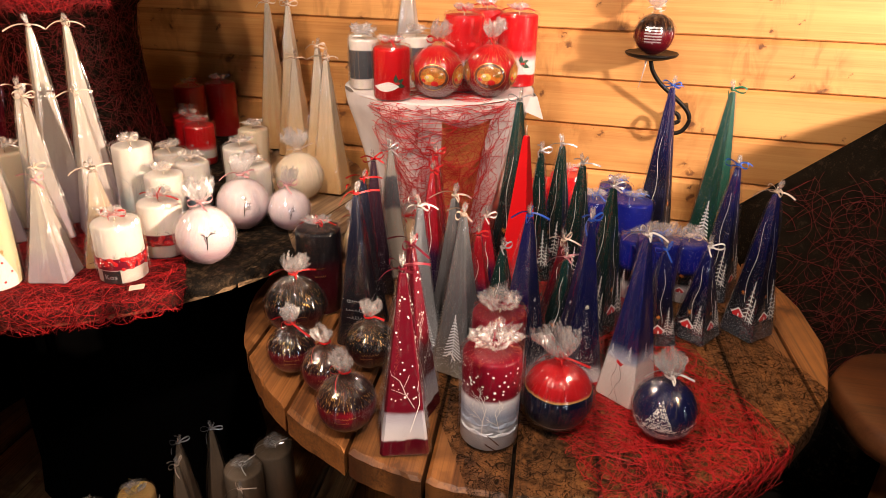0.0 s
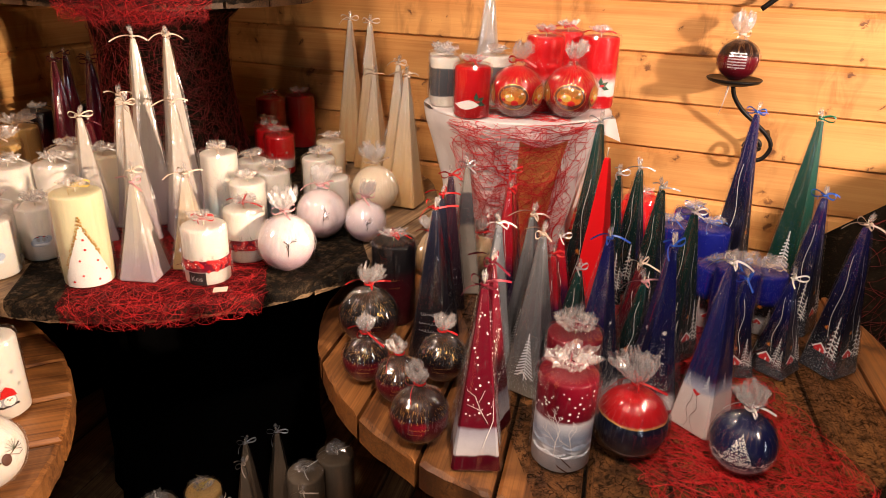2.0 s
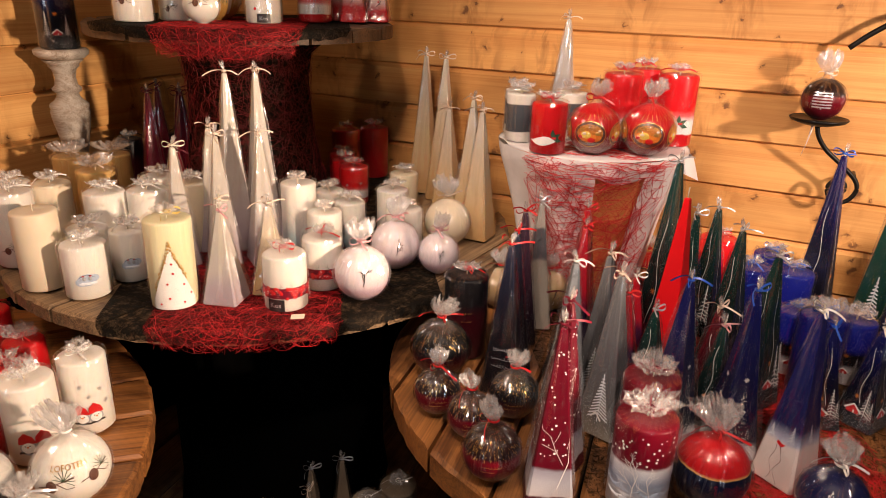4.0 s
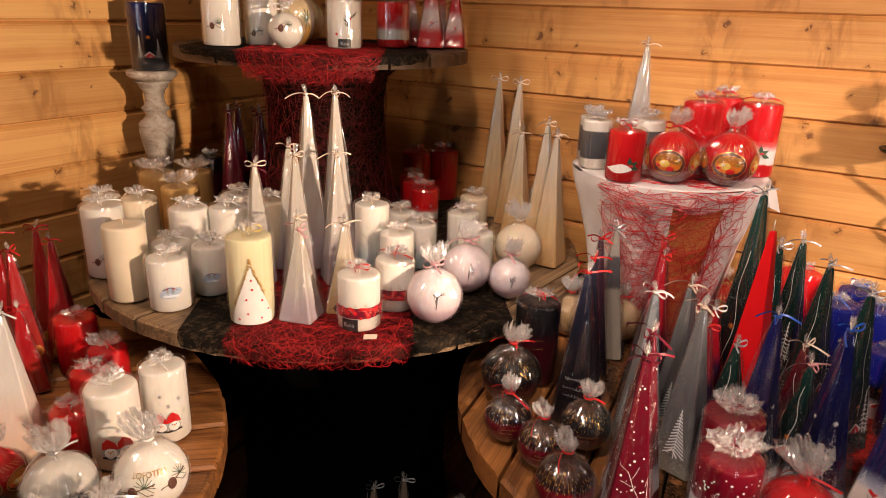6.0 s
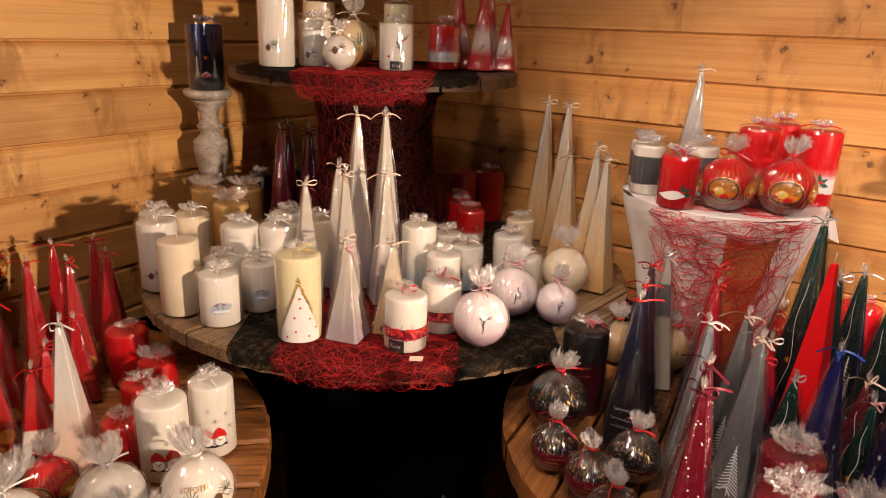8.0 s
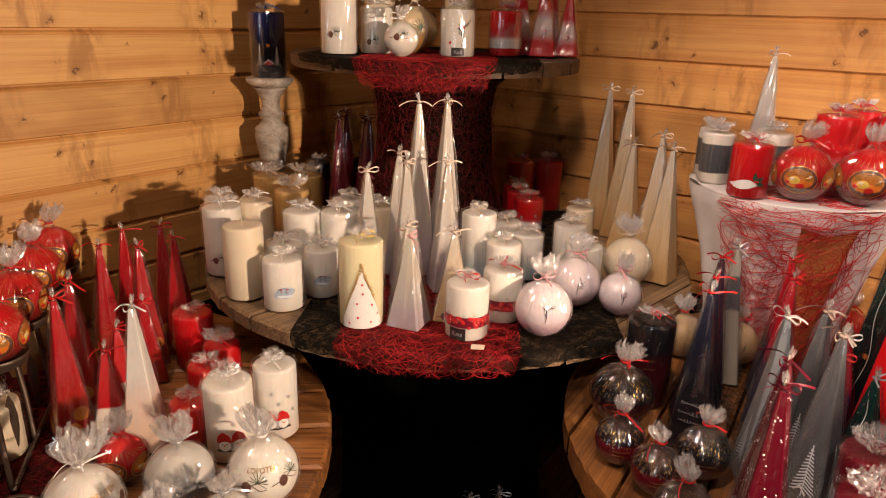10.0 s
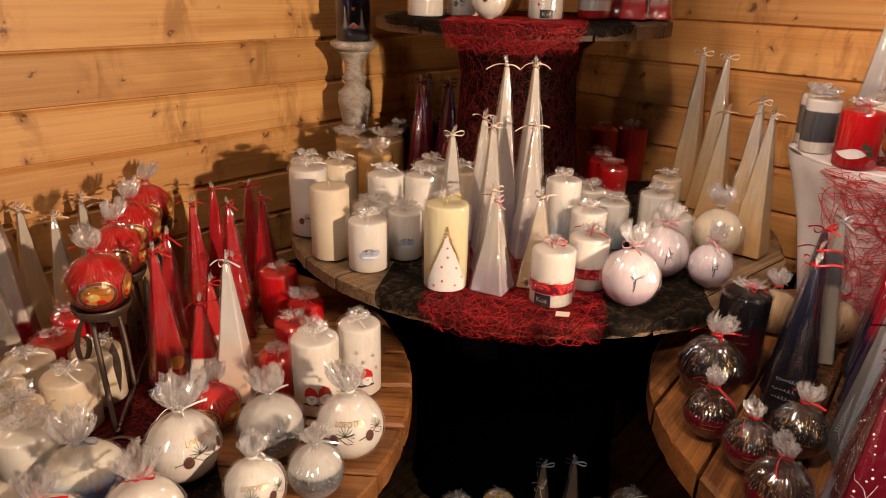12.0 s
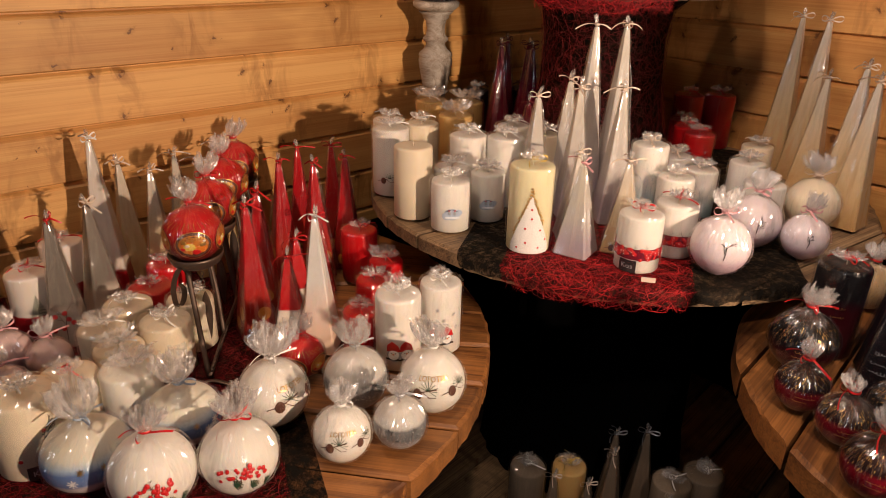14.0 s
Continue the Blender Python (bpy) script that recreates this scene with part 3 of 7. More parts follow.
def tuft(parent, z, neck, tall, wide, r, flat=False):
    """The gathered end of the film above the ribbon: a fan of fine pleats with a ragged rim."""
    folds = 26 if wide > 0.008 else 9
    segs = folds * 4
    high, out = r.uniform(0.72, 1.05, folds), r.uniform(0.70, 1.15, folds)
    sway = r.uniform(0, TAU, 3)
    lean = r.uniform(-0.30, 0.30, 2) * tall
    levels = [0.0, 0.06, 0.18, 0.36, 0.56, 0.78, 1.0]
    spread = [neck / wide, 0.8 * neck / wide, 0.40, 0.66, 0.84, 0.95, 1.0] if flat else [neck / wide, 0.8 * neck / wide, 0.40, 0.66, 0.86, 1.0, 0.98]
    verts, faces = [], []
    for shrink, lift in ((1.0, 0.0), (0.58, 0.10)):
        for q, (k, sp) in enumerate(zip(levels, spread)):
            for j in range(segs):
                a, f = j * TAU / segs, (j // 4 + (1 if shrink < 1 else 0)) % folds
                zig = (0.0, 1.0, 0.25, -0.85)[j % 4] * 0.16 * min(1.0, k * 2.2)
                rad = sp * wide * shrink * (1 + zig) * (1 + (out[f] - 1) * k * 0.9) * (1 + 0.16 * k * math.sin(2 * a + sway[0]))
                top = tall * k * (1 + (high[f] - 0.85) * k * 0.9 + 0.16 * k * math.sin(3 * a + sway[1])) * (1 + lift)
                turn = 0.25 * k * math.sin(2 * a + sway[2])
                verts.append((rad * math.cos(a + turn) + lean[0] * k ** 1.4, rad * math.sin(a + turn) + lean[1] * k ** 1.4, z - 0.003 + top))
    rows = len(levels)
    for b in (0, rows * segs):
        for q in range(rows - 1):
            for j in range(segs):
                k = (j + 1) % segs
                faces.append((b + q * segs + j, b + q * segs + k, b + (q + 1) * segs + k, b + (q + 1) * segs + j))
    verts = np.array(verts)
    k = np.clip((verts[:, 2:] - z) / tall, 0, 1.2)
    verts += r.normal(size=verts.shape) * k * min(0.0016, wide * 0.08)
    return part("film_tuft", (verts, faces), TUFT, parent, "crumpled clear cellophane end", smooth=False)

# ---- candle kinds ----
WHITE, IVORY, CREAM = (0.73, 0.69, 0.62), (0.72, 0.62, 0.46), (0.72, 0.66, 0.42)
RED, WINE, NAVY, BLUE, BLACK, GREEN = (0.55, 0.008, 0.012), (0.13, 0.003, 0.014), (0.005, 0.006, 0.028), (0.010, 0.013, 0.16), (0.005, 0.0045, 0.006), (0.004, 0.035, 0.028)
BODY = {
    "white": ([(0, WHITE), (1, WHITE)], None), "ivory": ([(0, IVORY), (1, IVORY)], None), "cream": ([(0, CREAM), (1, CREAM)], None),
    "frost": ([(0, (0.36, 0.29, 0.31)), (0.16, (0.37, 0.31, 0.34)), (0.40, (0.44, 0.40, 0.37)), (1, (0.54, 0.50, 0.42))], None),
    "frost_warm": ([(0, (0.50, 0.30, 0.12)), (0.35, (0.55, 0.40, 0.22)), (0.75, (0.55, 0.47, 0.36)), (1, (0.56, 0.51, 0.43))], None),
    "frost_peach": ([(0, (0.74, 0.52, 0.38)), (0.40, (0.74, 0.62, 0.54)), (0.55, (0.70, 0.67, 0.63)), (1, (0.70, 0.68, 0.64))], None),
    "burgundy": ([(0, (0.07, 0.002, 0.008)), (0.085, (0.07, 0.002, 0.008)), (0.095, (0.50, 0.47, 0.48)), (0.17, (0.40, 0.39, 0.43)), (0.24, (0.26, 0.25, 0.30)), (0.26, (0.085, 0.003, 0.010)), (1, (0.11, 0.003, 0.012))], None),
    "burgundy_snow": ([(0, (0.70, 0.69, 0.70)), (0.22, (0.62, 0.63, 0.66)), (0.40, (0.34, 0.40, 0.52)), (0.56, (0.64, 0.64, 0.67)), (0.60, (0.12, 0.003, 0.012)), (1, (0.14, 0.003, 0.012))], None),
    "grey": ([(0, (0.22, 0.20, 0.16)), (0.12, (0.10, 0.10, 0.10)), (0.5, (0.10, 0.105, 0.115)), (1, (0.17, 0.175, 0.18))], (0.3, (0.6, 0.6, 0.58))),
    "grey_light": ([(0, (0.20, 0.21, 0.22)), (1, (0.21, 0.225, 0.24))], (0.3, (0.7, 0.7, 0.7))),
    "night": ([(0, BLACK), (0.45, (0.006, 0.005, 0.009)), (0.75, (0.009, 0.010, 0.022)), (1, (0.014, 0.018, 0.04))], None),
    "night_plum": ([(0, BLACK), (0.5, (0.022, 0.008, 0.018)), (1, (0.06, 0.03, 0.05))], None),
    # beige foot darkened: the shade there is put into the wax colour
    "half_grey_shaded": ([(0, (0.26, 0.23, 0.19)), (0.55, (0.22, 0.20, 0.17)), (0.58, (0.07, 0.07, 0.08)), (0.80, (0.10, 0.10, 0.11)), (0.82, (0.34, 0.32, 0.28)), (1, (0.40, 0.37, 0.33))], None),
    "red_night": ([(0, NAVY), (0.42, (0.02, 0.005, 0.03)), (0.55, (0.28, 0.006, 0.018)), (1, (0.42, 0.01, 0.02))], None),
    "dark_green": ([(0, BLACK), (0.5, (0.005, 0.012, 0.012)), (1, (0.012, 0.06, 0.05))], None),
    "green": ([(0, BLACK), (0.12, BLACK), (0.55, (0.004, 0.016, 0.014)), (1, GREEN)], (0.26, (0.75, 0.76, 0.76))),
    "green_bright": ([(0, (0.005, 0.028, 0.018)), (0.5, (0.007, 0.045, 0.030)), (1, (0.035, 0.12, 0.095))], None),
    "blue": ([(0, (0.03, 0.032, 0.04)), (0.2, BLACK), (0.5, (0.004, 0.004, 0.018)), (0.68, (0.004, 0.005, 0.045)), (1, (0.006, 0.008, 0.095))], (0.3, (0.66, 0.67, 0.70))),
    "blue_tree": ([(0, (0.56, 0.52, 0.52)), (0.06, (0.52, 0.50, 0.52)), (0.12, (0.003, 0.004, 0.02)), (0.5, (0.004, 0.005, 0.04)), (1, (0.006, 0.008, 0.095))], None),
    "blue_heart": ([(0, (0.66, 0.54, 0.48)), (0.25, (0.66, 0.58, 0.55)), (0.28, (0.36, 0.38, 0.48)), (0.36, (0.010, 0.013, 0.07)), (1, (0.008, 0.011, 0.11))], None),
    "dark_red": ([(0, BLACK), (0.5, (0.05, 0.004, 0.008)), (1, (0.09, 0.006, 0.01))], (0.2, (0.6, 0.5, 0.5))),
    "red": ([(0, (0.40, 0.006, 0.01)), (1, RED)], None),
    "red_coin": ([(0, (0.16, 0.010, 0.008)), (0.3, (0.34, 0.02, 0.012)), (0.5, (0.36, 0.006, 0.012)), (1, (0.46, 0.008, 0.014))], None),
    "red_plain": ([(0, (0.60, 0.008, 0.012)), (1, (0.66, 0.010, 0.014))], None),
    "red_white": ([(0, (0.72, 0.64, 0.54)), (0.40, (0.72, 0.64, 0.56)), (0.42, (0.46, 0.008, 0.012)), (1, (0.50, 0.008, 0.012))], None),
    "white_red": ([(0, (0.36, 0.01, 0.016)), (0.16, (0.40, 0.01, 0.016)), (0.18, (0.70, 0.60, 0.52)), (0.48, (0.68, 0.60, 0.52)), (0.5, (0.72, 0.64, 0.56)), (1, (0.68, 0.62, 0.56))], None),
    "berry_grey": ([(0, (0.58, 0.50, 0.42)), (0.3, (0.46, 0.40, 0.33)), (0.36, (0.17, 0.15, 0.125)), (1, (0.24, 0.21, 0.18))], None),
    "wine": ([(0, (0.13, 0.004, 0.016)), (1, (0.22, 0.008, 0.03))], None),
    "snow_red": ([(0, (0.46, 0.01, 0.014)), (0.18, (0.48, 0.012, 0.016)), (0.30, (0.62, 0.46, 0.42)), (0.44, (0.64, 0.5, 0.46)), (0.58, (0.50, 0.012, 0.016)), (1, (0.52, 0.012, 0.016))], (0.6, (0.6, 0.36, 0.34))),
    # wax darkened to tan: the shade below the table is put into its colour
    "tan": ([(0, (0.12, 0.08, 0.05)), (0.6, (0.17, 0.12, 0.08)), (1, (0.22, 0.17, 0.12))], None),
    "amber": ([(0, (0.50, 0.27, 0.075)), (1, (0.60, 0.38, 0.14))], None),
    "snow_trees": ([(0, (0.30, 0.42, 0.44)), (0.25, (0.42, 0.50, 0.52)), (0.5, WHITE), (1, WHITE)], None),
    "red_snow": ([(0, (0.50, 0.01, 0.014)), (0.17, (0.50, 0.01, 0.014)), (0.19, (0.74, 0.72, 0.70)), (0.36, (0.74, 0.70, 0.68)), (0.44, (0.60, 0.12, 0.12)), (0.52, RED), (1, RED)], None),
    "black": ([(0, (0.07, 0.003, 0.008)), (0.55, (0.035, 0.003, 0.006)), (0.7, BLACK), (1, BLACK)], None),
    "blue_top": ([(0, (0.62, 0.60, 0.60)), (0.25, (0.42, 0.42, 0.44)), (0.34, BLACK), (0.5, BLACK), (0.62, (0.010, 0.014, 0.22)), (1, (0.008, 0.014, 0.22))], None),
    "blue_pillar": ([(0, BLACK), (0.15, (0.008, 0.01, 0.06)), (0.45, (0.008, 0.012, 0.16)), (1, (0.007, 0.011, 0.17))], None),
    "navy_village": ([(0, (0.010, 0.010, 0.012)), (0.45, (0.006, 0.006, 0.012)), (0.75, (0.006, 0.009, 0.05)), (1, (0.008, 0.014, 0.10))], (0.30, (0.62, 0.63, 0.66))),
    "red_leaf": ([(0, (0.46, 0.008, 0.012)), (1, RED)], None),
    "white_red_foot": ([(0, (0.36, 0.008, 0.014)), (0.38, (0.38, 0.01, 0.016)), (0.40, WHITE), (1, (0.78, 0.70, 0.62))], None),
    "pale_sky": ([(0, (0.50, 0.58, 0.66)), (0.22, (0.56, 0.62, 0.66)), (0.45, WHITE), (1, (0.80, 0.76, 0.66))], None),
    "smoke": ([(0, WHITE), (0.2, WHITE), (0.22, (0.07, 0.075, 0.085)), (0.78, (0.08, 0.085, 0.095)), (0.8, WHITE), (1, WHITE)], None),
    "pink": ([(0, (0.50, 0.35, 0.40)), (0.30, (0.54, 0.39, 0.44)), (0.42, (0.62, 0.53, 0.55)), (1, (0.68, 0.60, 0.60))], None),
    "pink_full": ([(0, (0.54, 0.29, 0.29)), (0.5, (0.62, 0.43, 0.41)), (1, (0.66, 0.50, 0.47))], None),
    "gold_dark": ([(0, (0.03, 0.003, 0.005)), (0.40, (0.045, 0.003, 0.006)), (0.58, BLACK), (0.85, (0.006, 0.004, 0.003)), (1, (0.03, 0.014, 0.006))], None),
    "wine_dark": ([(0, (0.04, 0.002, 0.005)), (0.30, (0.10, 0.003, 0.009)), (0.58, (0.12, 0.003, 0.009)), (0.66, (0.010, 0.003, 0.004)), (1, (0.03, 0.012, 0.006))], None),
    "gold_ball": ([(0, (0.30, 0.20, 0.11)), (0.5, (0.36, 0.24, 0.12)), (1, (0.46, 0.34, 0.2))], None),
    "navy_red": ([(0, (0.68, 0.64, 0.64)), (0.16, (0.66, 0.62, 0.62)), (0.19, (0.004, 0.006, 0.025)), (0.66, (0.004, 0.006, 0.022)), (0.67, (0.60, 0.36, 0.12)), (0.70, (0.42, 0.01, 0.014)), (1, RED)], None),
    "blue_ball": ([(0, (0.50, 0.48, 0.56)), (0.22, (0.40, 0.40, 0.50)), (0.34, (0.008, 0.010, 0.05)), (1, (0.005, 0.007, 0.045))], (0.62, (0.74, 0.74, 0.78))),
    "red_photo": ([(0, (0.07, 0.008, 0.006)), (0.30, (0.20, 0.012, 0.010)), (0.60, (0.44, 0.010, 0.012)), (1, (0.54, 0.012, 0.014))], None),
    "grey_ball": ([(0, (0.34, 0.33, 0.33)), (0.30, (0.22, 0.22, 0.23)), (0.42, (0.11, 0.112, 0.115)), (0.62, (0.15, 0.15, 0.15)), (0.68, (0.46, 0.44, 0.40)), (1, (0.56, 0.53, 0.48))], (0.9, (0.45, 0.45, 0.46))),
    "sky_ball": ([(0, (0.50, 0.44, 0.42)), (0.34, (0.52, 0.46, 0.45)), (0.40, (0.13, 0.19, 0.36)), (0.58, (0.12, 0.20, 0.40)), (0.66, (0.40, 0.50, 0.60)), (0.76, (0.66, 0.63, 0.53)), (1, (0.70, 0.65, 0.53))], None),
    "gold_stripe": ([(0, (0.42, 0.22, 0.05)), (0.4, (0.44, 0.24, 0.07)), (0.6, (0.68, 0.52, 0.30)), (1, (0.72, 0.58, 0.36))], None),
}


def body_wax(kind):
    stops, speck = BODY[kind]
    lum = max(stops[-1][1])
    return wax(kind, stops, 0.33, 0.028, speck, 0.16 if lum > 0.4 else 0.0)


def paint(parent, groups, name="painted_motif"):
    for key, geos in groups.items():
        if geos:
            ob = part(name, join(geos), INK[key], parent, key + " painted motif", smooth=False)
            if len(geos) > 1:
                tagged(ob, kind="stuff")


def wick(parent, z, r, tall=0.012):
    lean = r.uniform(-0.3, 0.3) * tall
    part("wick", tube([(0, 0, z - 0.002), (lean * 0.4, 0, z + tall * 0.5), (lean, lean * 0.5, z + tall)], 0.0011, 5), WICK, parent)


def seed(x, y):
    return np.random.default_rng(int(abs(x) * 9973 + abs(y) * 7919 * 3 + 11))


# turn that points a front at the camera
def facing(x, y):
    return math.degrees(math.atan2(CAMERA_SPOT[1] - y, CAMERA_SPOT[0] - x))


def pyramid(x, y, z, w, h, kind, ribbon, label, group, turn=0.0, motif="", wrapped=True):
    """A tall four-sided candle in a twisted film with a bow at its tip; its front flank looks along local x."""
    r = seed(x, y)
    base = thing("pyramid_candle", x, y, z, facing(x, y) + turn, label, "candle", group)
    top = h - 0.006
    c = 0.11
    corners = []
    for k in range(4):
        a = k * math.pi / 2
        for s in (-(1 - c), 1 - c):
            corners.append((math.cos(a) - math.sin(a) * s, math.sin(a) + math.cos(a) * s))
    ring = np.array(corners)

    def section(profile, wob=0.0):
        verts, faces = [], []
        for i, (half, zz) in enumerate(profile):
            k = 1 + wob * r.normal(size=(8, 1)) if wob else 1
            verts.append(np.concatenate([ring * half * k, np.full((8, 1), zz)], 1))
        for i in range(len(profile) - 1):
            for j in range(8):
                q = (j + 1) % 8
                faces.append((i * 8 + j, i * 8 + q, i * 8 + 8 + q, i * 8 + 8 + j))
        faces += [tuple(range(7, -1, -1)), tuple(range(len(profile) * 8 - 8, len(profile) * 8))]
        return np.concatenate(verts), faces
    part("wax_body", section([(w / 2 - 0.0015, 0), (w / 2, 0.002), (w / 4 + 0.0018, top / 2), (0.0045, top - 0.002), (0.003, top)]), body_wax(kind), base, "", smooth=False)
    wick(base, top, r, 0.014 if wrapped else 0.018)
    front = Face(w, h, 0.0)
    sides = [Face(w, h, a) for a in (0.0, math.pi / 2, -math.pi / 2)]
    g = {}
    if motif == "branches":
        g["white"] = sum((twig(S, S.w * 0.12 * s, h * 0.14, h * 0.30, 0.15 * s, 0.0009, 2, r) + snow(S, 26, -w, w, h * 0.3, h * 0.86, 0.0007, 0.0019, r) for S, s in ((sides[0], 1), (sides[1], -1), (sides[2], 1))), [])
    elif motif == "fir":
        g["frost"] = sum((fir(S, 0.004, h * 0.10, h * 0.30, w * 0.48, 13) for S in sides), [])
        g["white"] = [stroke(front, [(-0.008, h * 0.12), (0.0, h * 0.155), (0.010, h * 0.11)], 0.003)]
    elif motif == "village":
        for S in sides[:3]:
            a, b = cottage(S, -w * 0.06, h * 0.14, w * 0.15)
            g.setdefault("red", []).extend(a)
            g.setdefault("white", []).extend(b + fir(S, w * 0.20, h * 0.13, h * 0.28, w * 0.22, 8) + fir(S, w * 0.33, h * 0.12, h * 0.18, w * 0.16, 7) + wave(S, 0.0, h * 0.25, h * 0.80, w * 0.05, 0.0008, r) + snow(S, 10, -w, w, h * 0.35, h * 0.9, 0.0004, 0.0008, r))
            g.setdefault("orange", []).extend(spark(S, -w * 0.06, h * 0.31, w * 0.06))
    elif motif == "tree":
        g["white"] = []
        for S in sides:
            tri = [(r.uniform(-1, 1), math.sqrt(r.random())) for _ in range(190)]
            g["white"] += [dot(S, w * 0.30 * q * k, h * (0.47 - 0.42 * k), r.uniform(0.0004, 0.0010), sides=5) for q, k in tri] + spark(S, 0, h * 0.49, w * 0.06)
        g["white"] += sum((snow(S, 60, -w, w, h * 0.015, h * 0.12, 0.0005, 0.0011, r) for S in sides), [])
    elif motif == "heart":
        g["frost"] = fir(front, w * 0.2, h * 0.27, h * 0.10, w * 0.13) + fir(front, -w * 0.24, h * 0.26, h * 0.08, w * 0.12) + fir(sides[1], 0, h * 0.27, h * 0.11, w * 0.14)
        g["red"] = [patch(front, [(-0.006, h * 0.245), (0.002, h * 0.225), (0.008, h * 0.25), (0.002, h * 0.247), (-0.004, h * 0.26)])]
        g["brown"] = wave(front, 0.004, h * 0.02, h * 0.23, 0.005, 0.0006, r) + wave(front, -0.006, h * 0.02, h * 0.23, 0.004, 0.0006, r)
    elif motif == "script":
        g["silver"] = sum((scribble(S, 0.0, h * v, w * l, w * 0.045, r, 0.0005) for S in sides[:2] for v, l in ((0.31, 0.40), (0.25, 0.5), (0.20, 0.45))), [])
    elif motif == "wave":
        g["white"] = sum((wave(S, 0, h * 0.16, h * 0.72, w * 0.08, 0.0010, r) for S in sides), [])
        g["orange"] = sum((spark(S, 0, h * 0.34, w * 0.08) for S in sides), [])
    elif motif == "sprig":
        cone, need, stem = cone_sprig(front, -w * 0.18, h * 0.07, w * 0.08, r)
        g["brown"], g["fir"] = cone + stem, need
    elif motif == "berries":
        g["red"] = [dot(front, u * w, v * h, w * 0.07) for u, v in ((-0.22, 0.26), (0.02, 0.28), (0.2, 0.20), (-0.05, 0.16), (-0.28, 0.15), (0.1, 0.23))]
        g["brown"] = twig(front, 0.0, h * 0.06, h * 0.24, 0.1, 0.0012, 2, r)
    elif motif == "leaf":
        g["brown"] = twig(front, 0.0, h * 0.04, h * 0.18, 0.3, 0.0011, 2, r)
        g["wine"] = [dot(front, u * w, v * h, w * 0.06) for u, v in ((-0.2, 0.16), (-0.08, 0.13), (-0.14, 0.2))]
    elif motif == "coins":
        g["amber"] = [dot(S, u * w, v * h, w * 0.20, sides=14) for S in sides for u, v in ((-0.1, 0.10), (0.16, 0.2))]
        g["gold"] = [lettering(S, "LOFOTEN", 0, h * 0.055, w * 0.14) for S in sides[:1]]
    elif motif == "robin":
        g["black"] = sum((twig(S, -w * 0.1, h * 0.22, h * 0.12, 0.8, 0.0012, 1, r) for S in sides), [])
        g["red"] = [dot(S, w * 0.05, h * 0.30, w * 0.05) for S in sides]
    elif motif == "dotted":
        g["red"] = [dot(front, 0, h * 0.20, w * 0.09)]
    paint(base, g)
    if wrapped:
        rings = [(w / 2 + 0.0030, 0.001), (w / 2 + 0.0036, 0.006)] + [(w / 2 * (1 - k) + 0.0036 + 0.002 * k, h * k) for k in np.linspace(0.10, 0.92, 9)] + [(0.0045, h - 0.006), (0.0035, h)]
        fine, slots = [], (-0.90, -0.62, -0.30, 0.02, 0.33, 0.64)
        for k in range(4):
            a = k * math.pi / 2
            fine += [(math.cos(a) - math.sin(a) * q, math.sin(a) + math.cos(a) * q) for q in slots]
        fine = np.array(fine)
        nf = len(fine)
        puff = r.normal(size=nf) * 0.0019
        fv = []
        for half, zz in rings:
            puff = puff * 0.85 + r.normal(size=nf) * 0.00085
            fv.append(np.c_[fine * (half + np.maximum(puff, -0.0022) * min(1.0, half / 0.012))[:, None], np.full(nf, zz)])
        fv = np.concatenate(fv)
        ff = [(i * nf + j, i * nf + (j + 1) % nf, i * nf + nf + (j + 1) % nf, i * nf + nf + j) for i in range(len(rings) - 1) for j in range(nf)]
        wrap_ = part("film", (fv, ff), SMOOTH_FILM, base, "clear cellophane film", smooth=False)
        wrap_.visible_shadow = False
        tuft(base, h, 0.0028, 0.017, 0.0042, r)
        bow(base, ribbon, h - 0.001, 0.0035, 0.024 * min(1.15, w / 0.06), r)
    return base


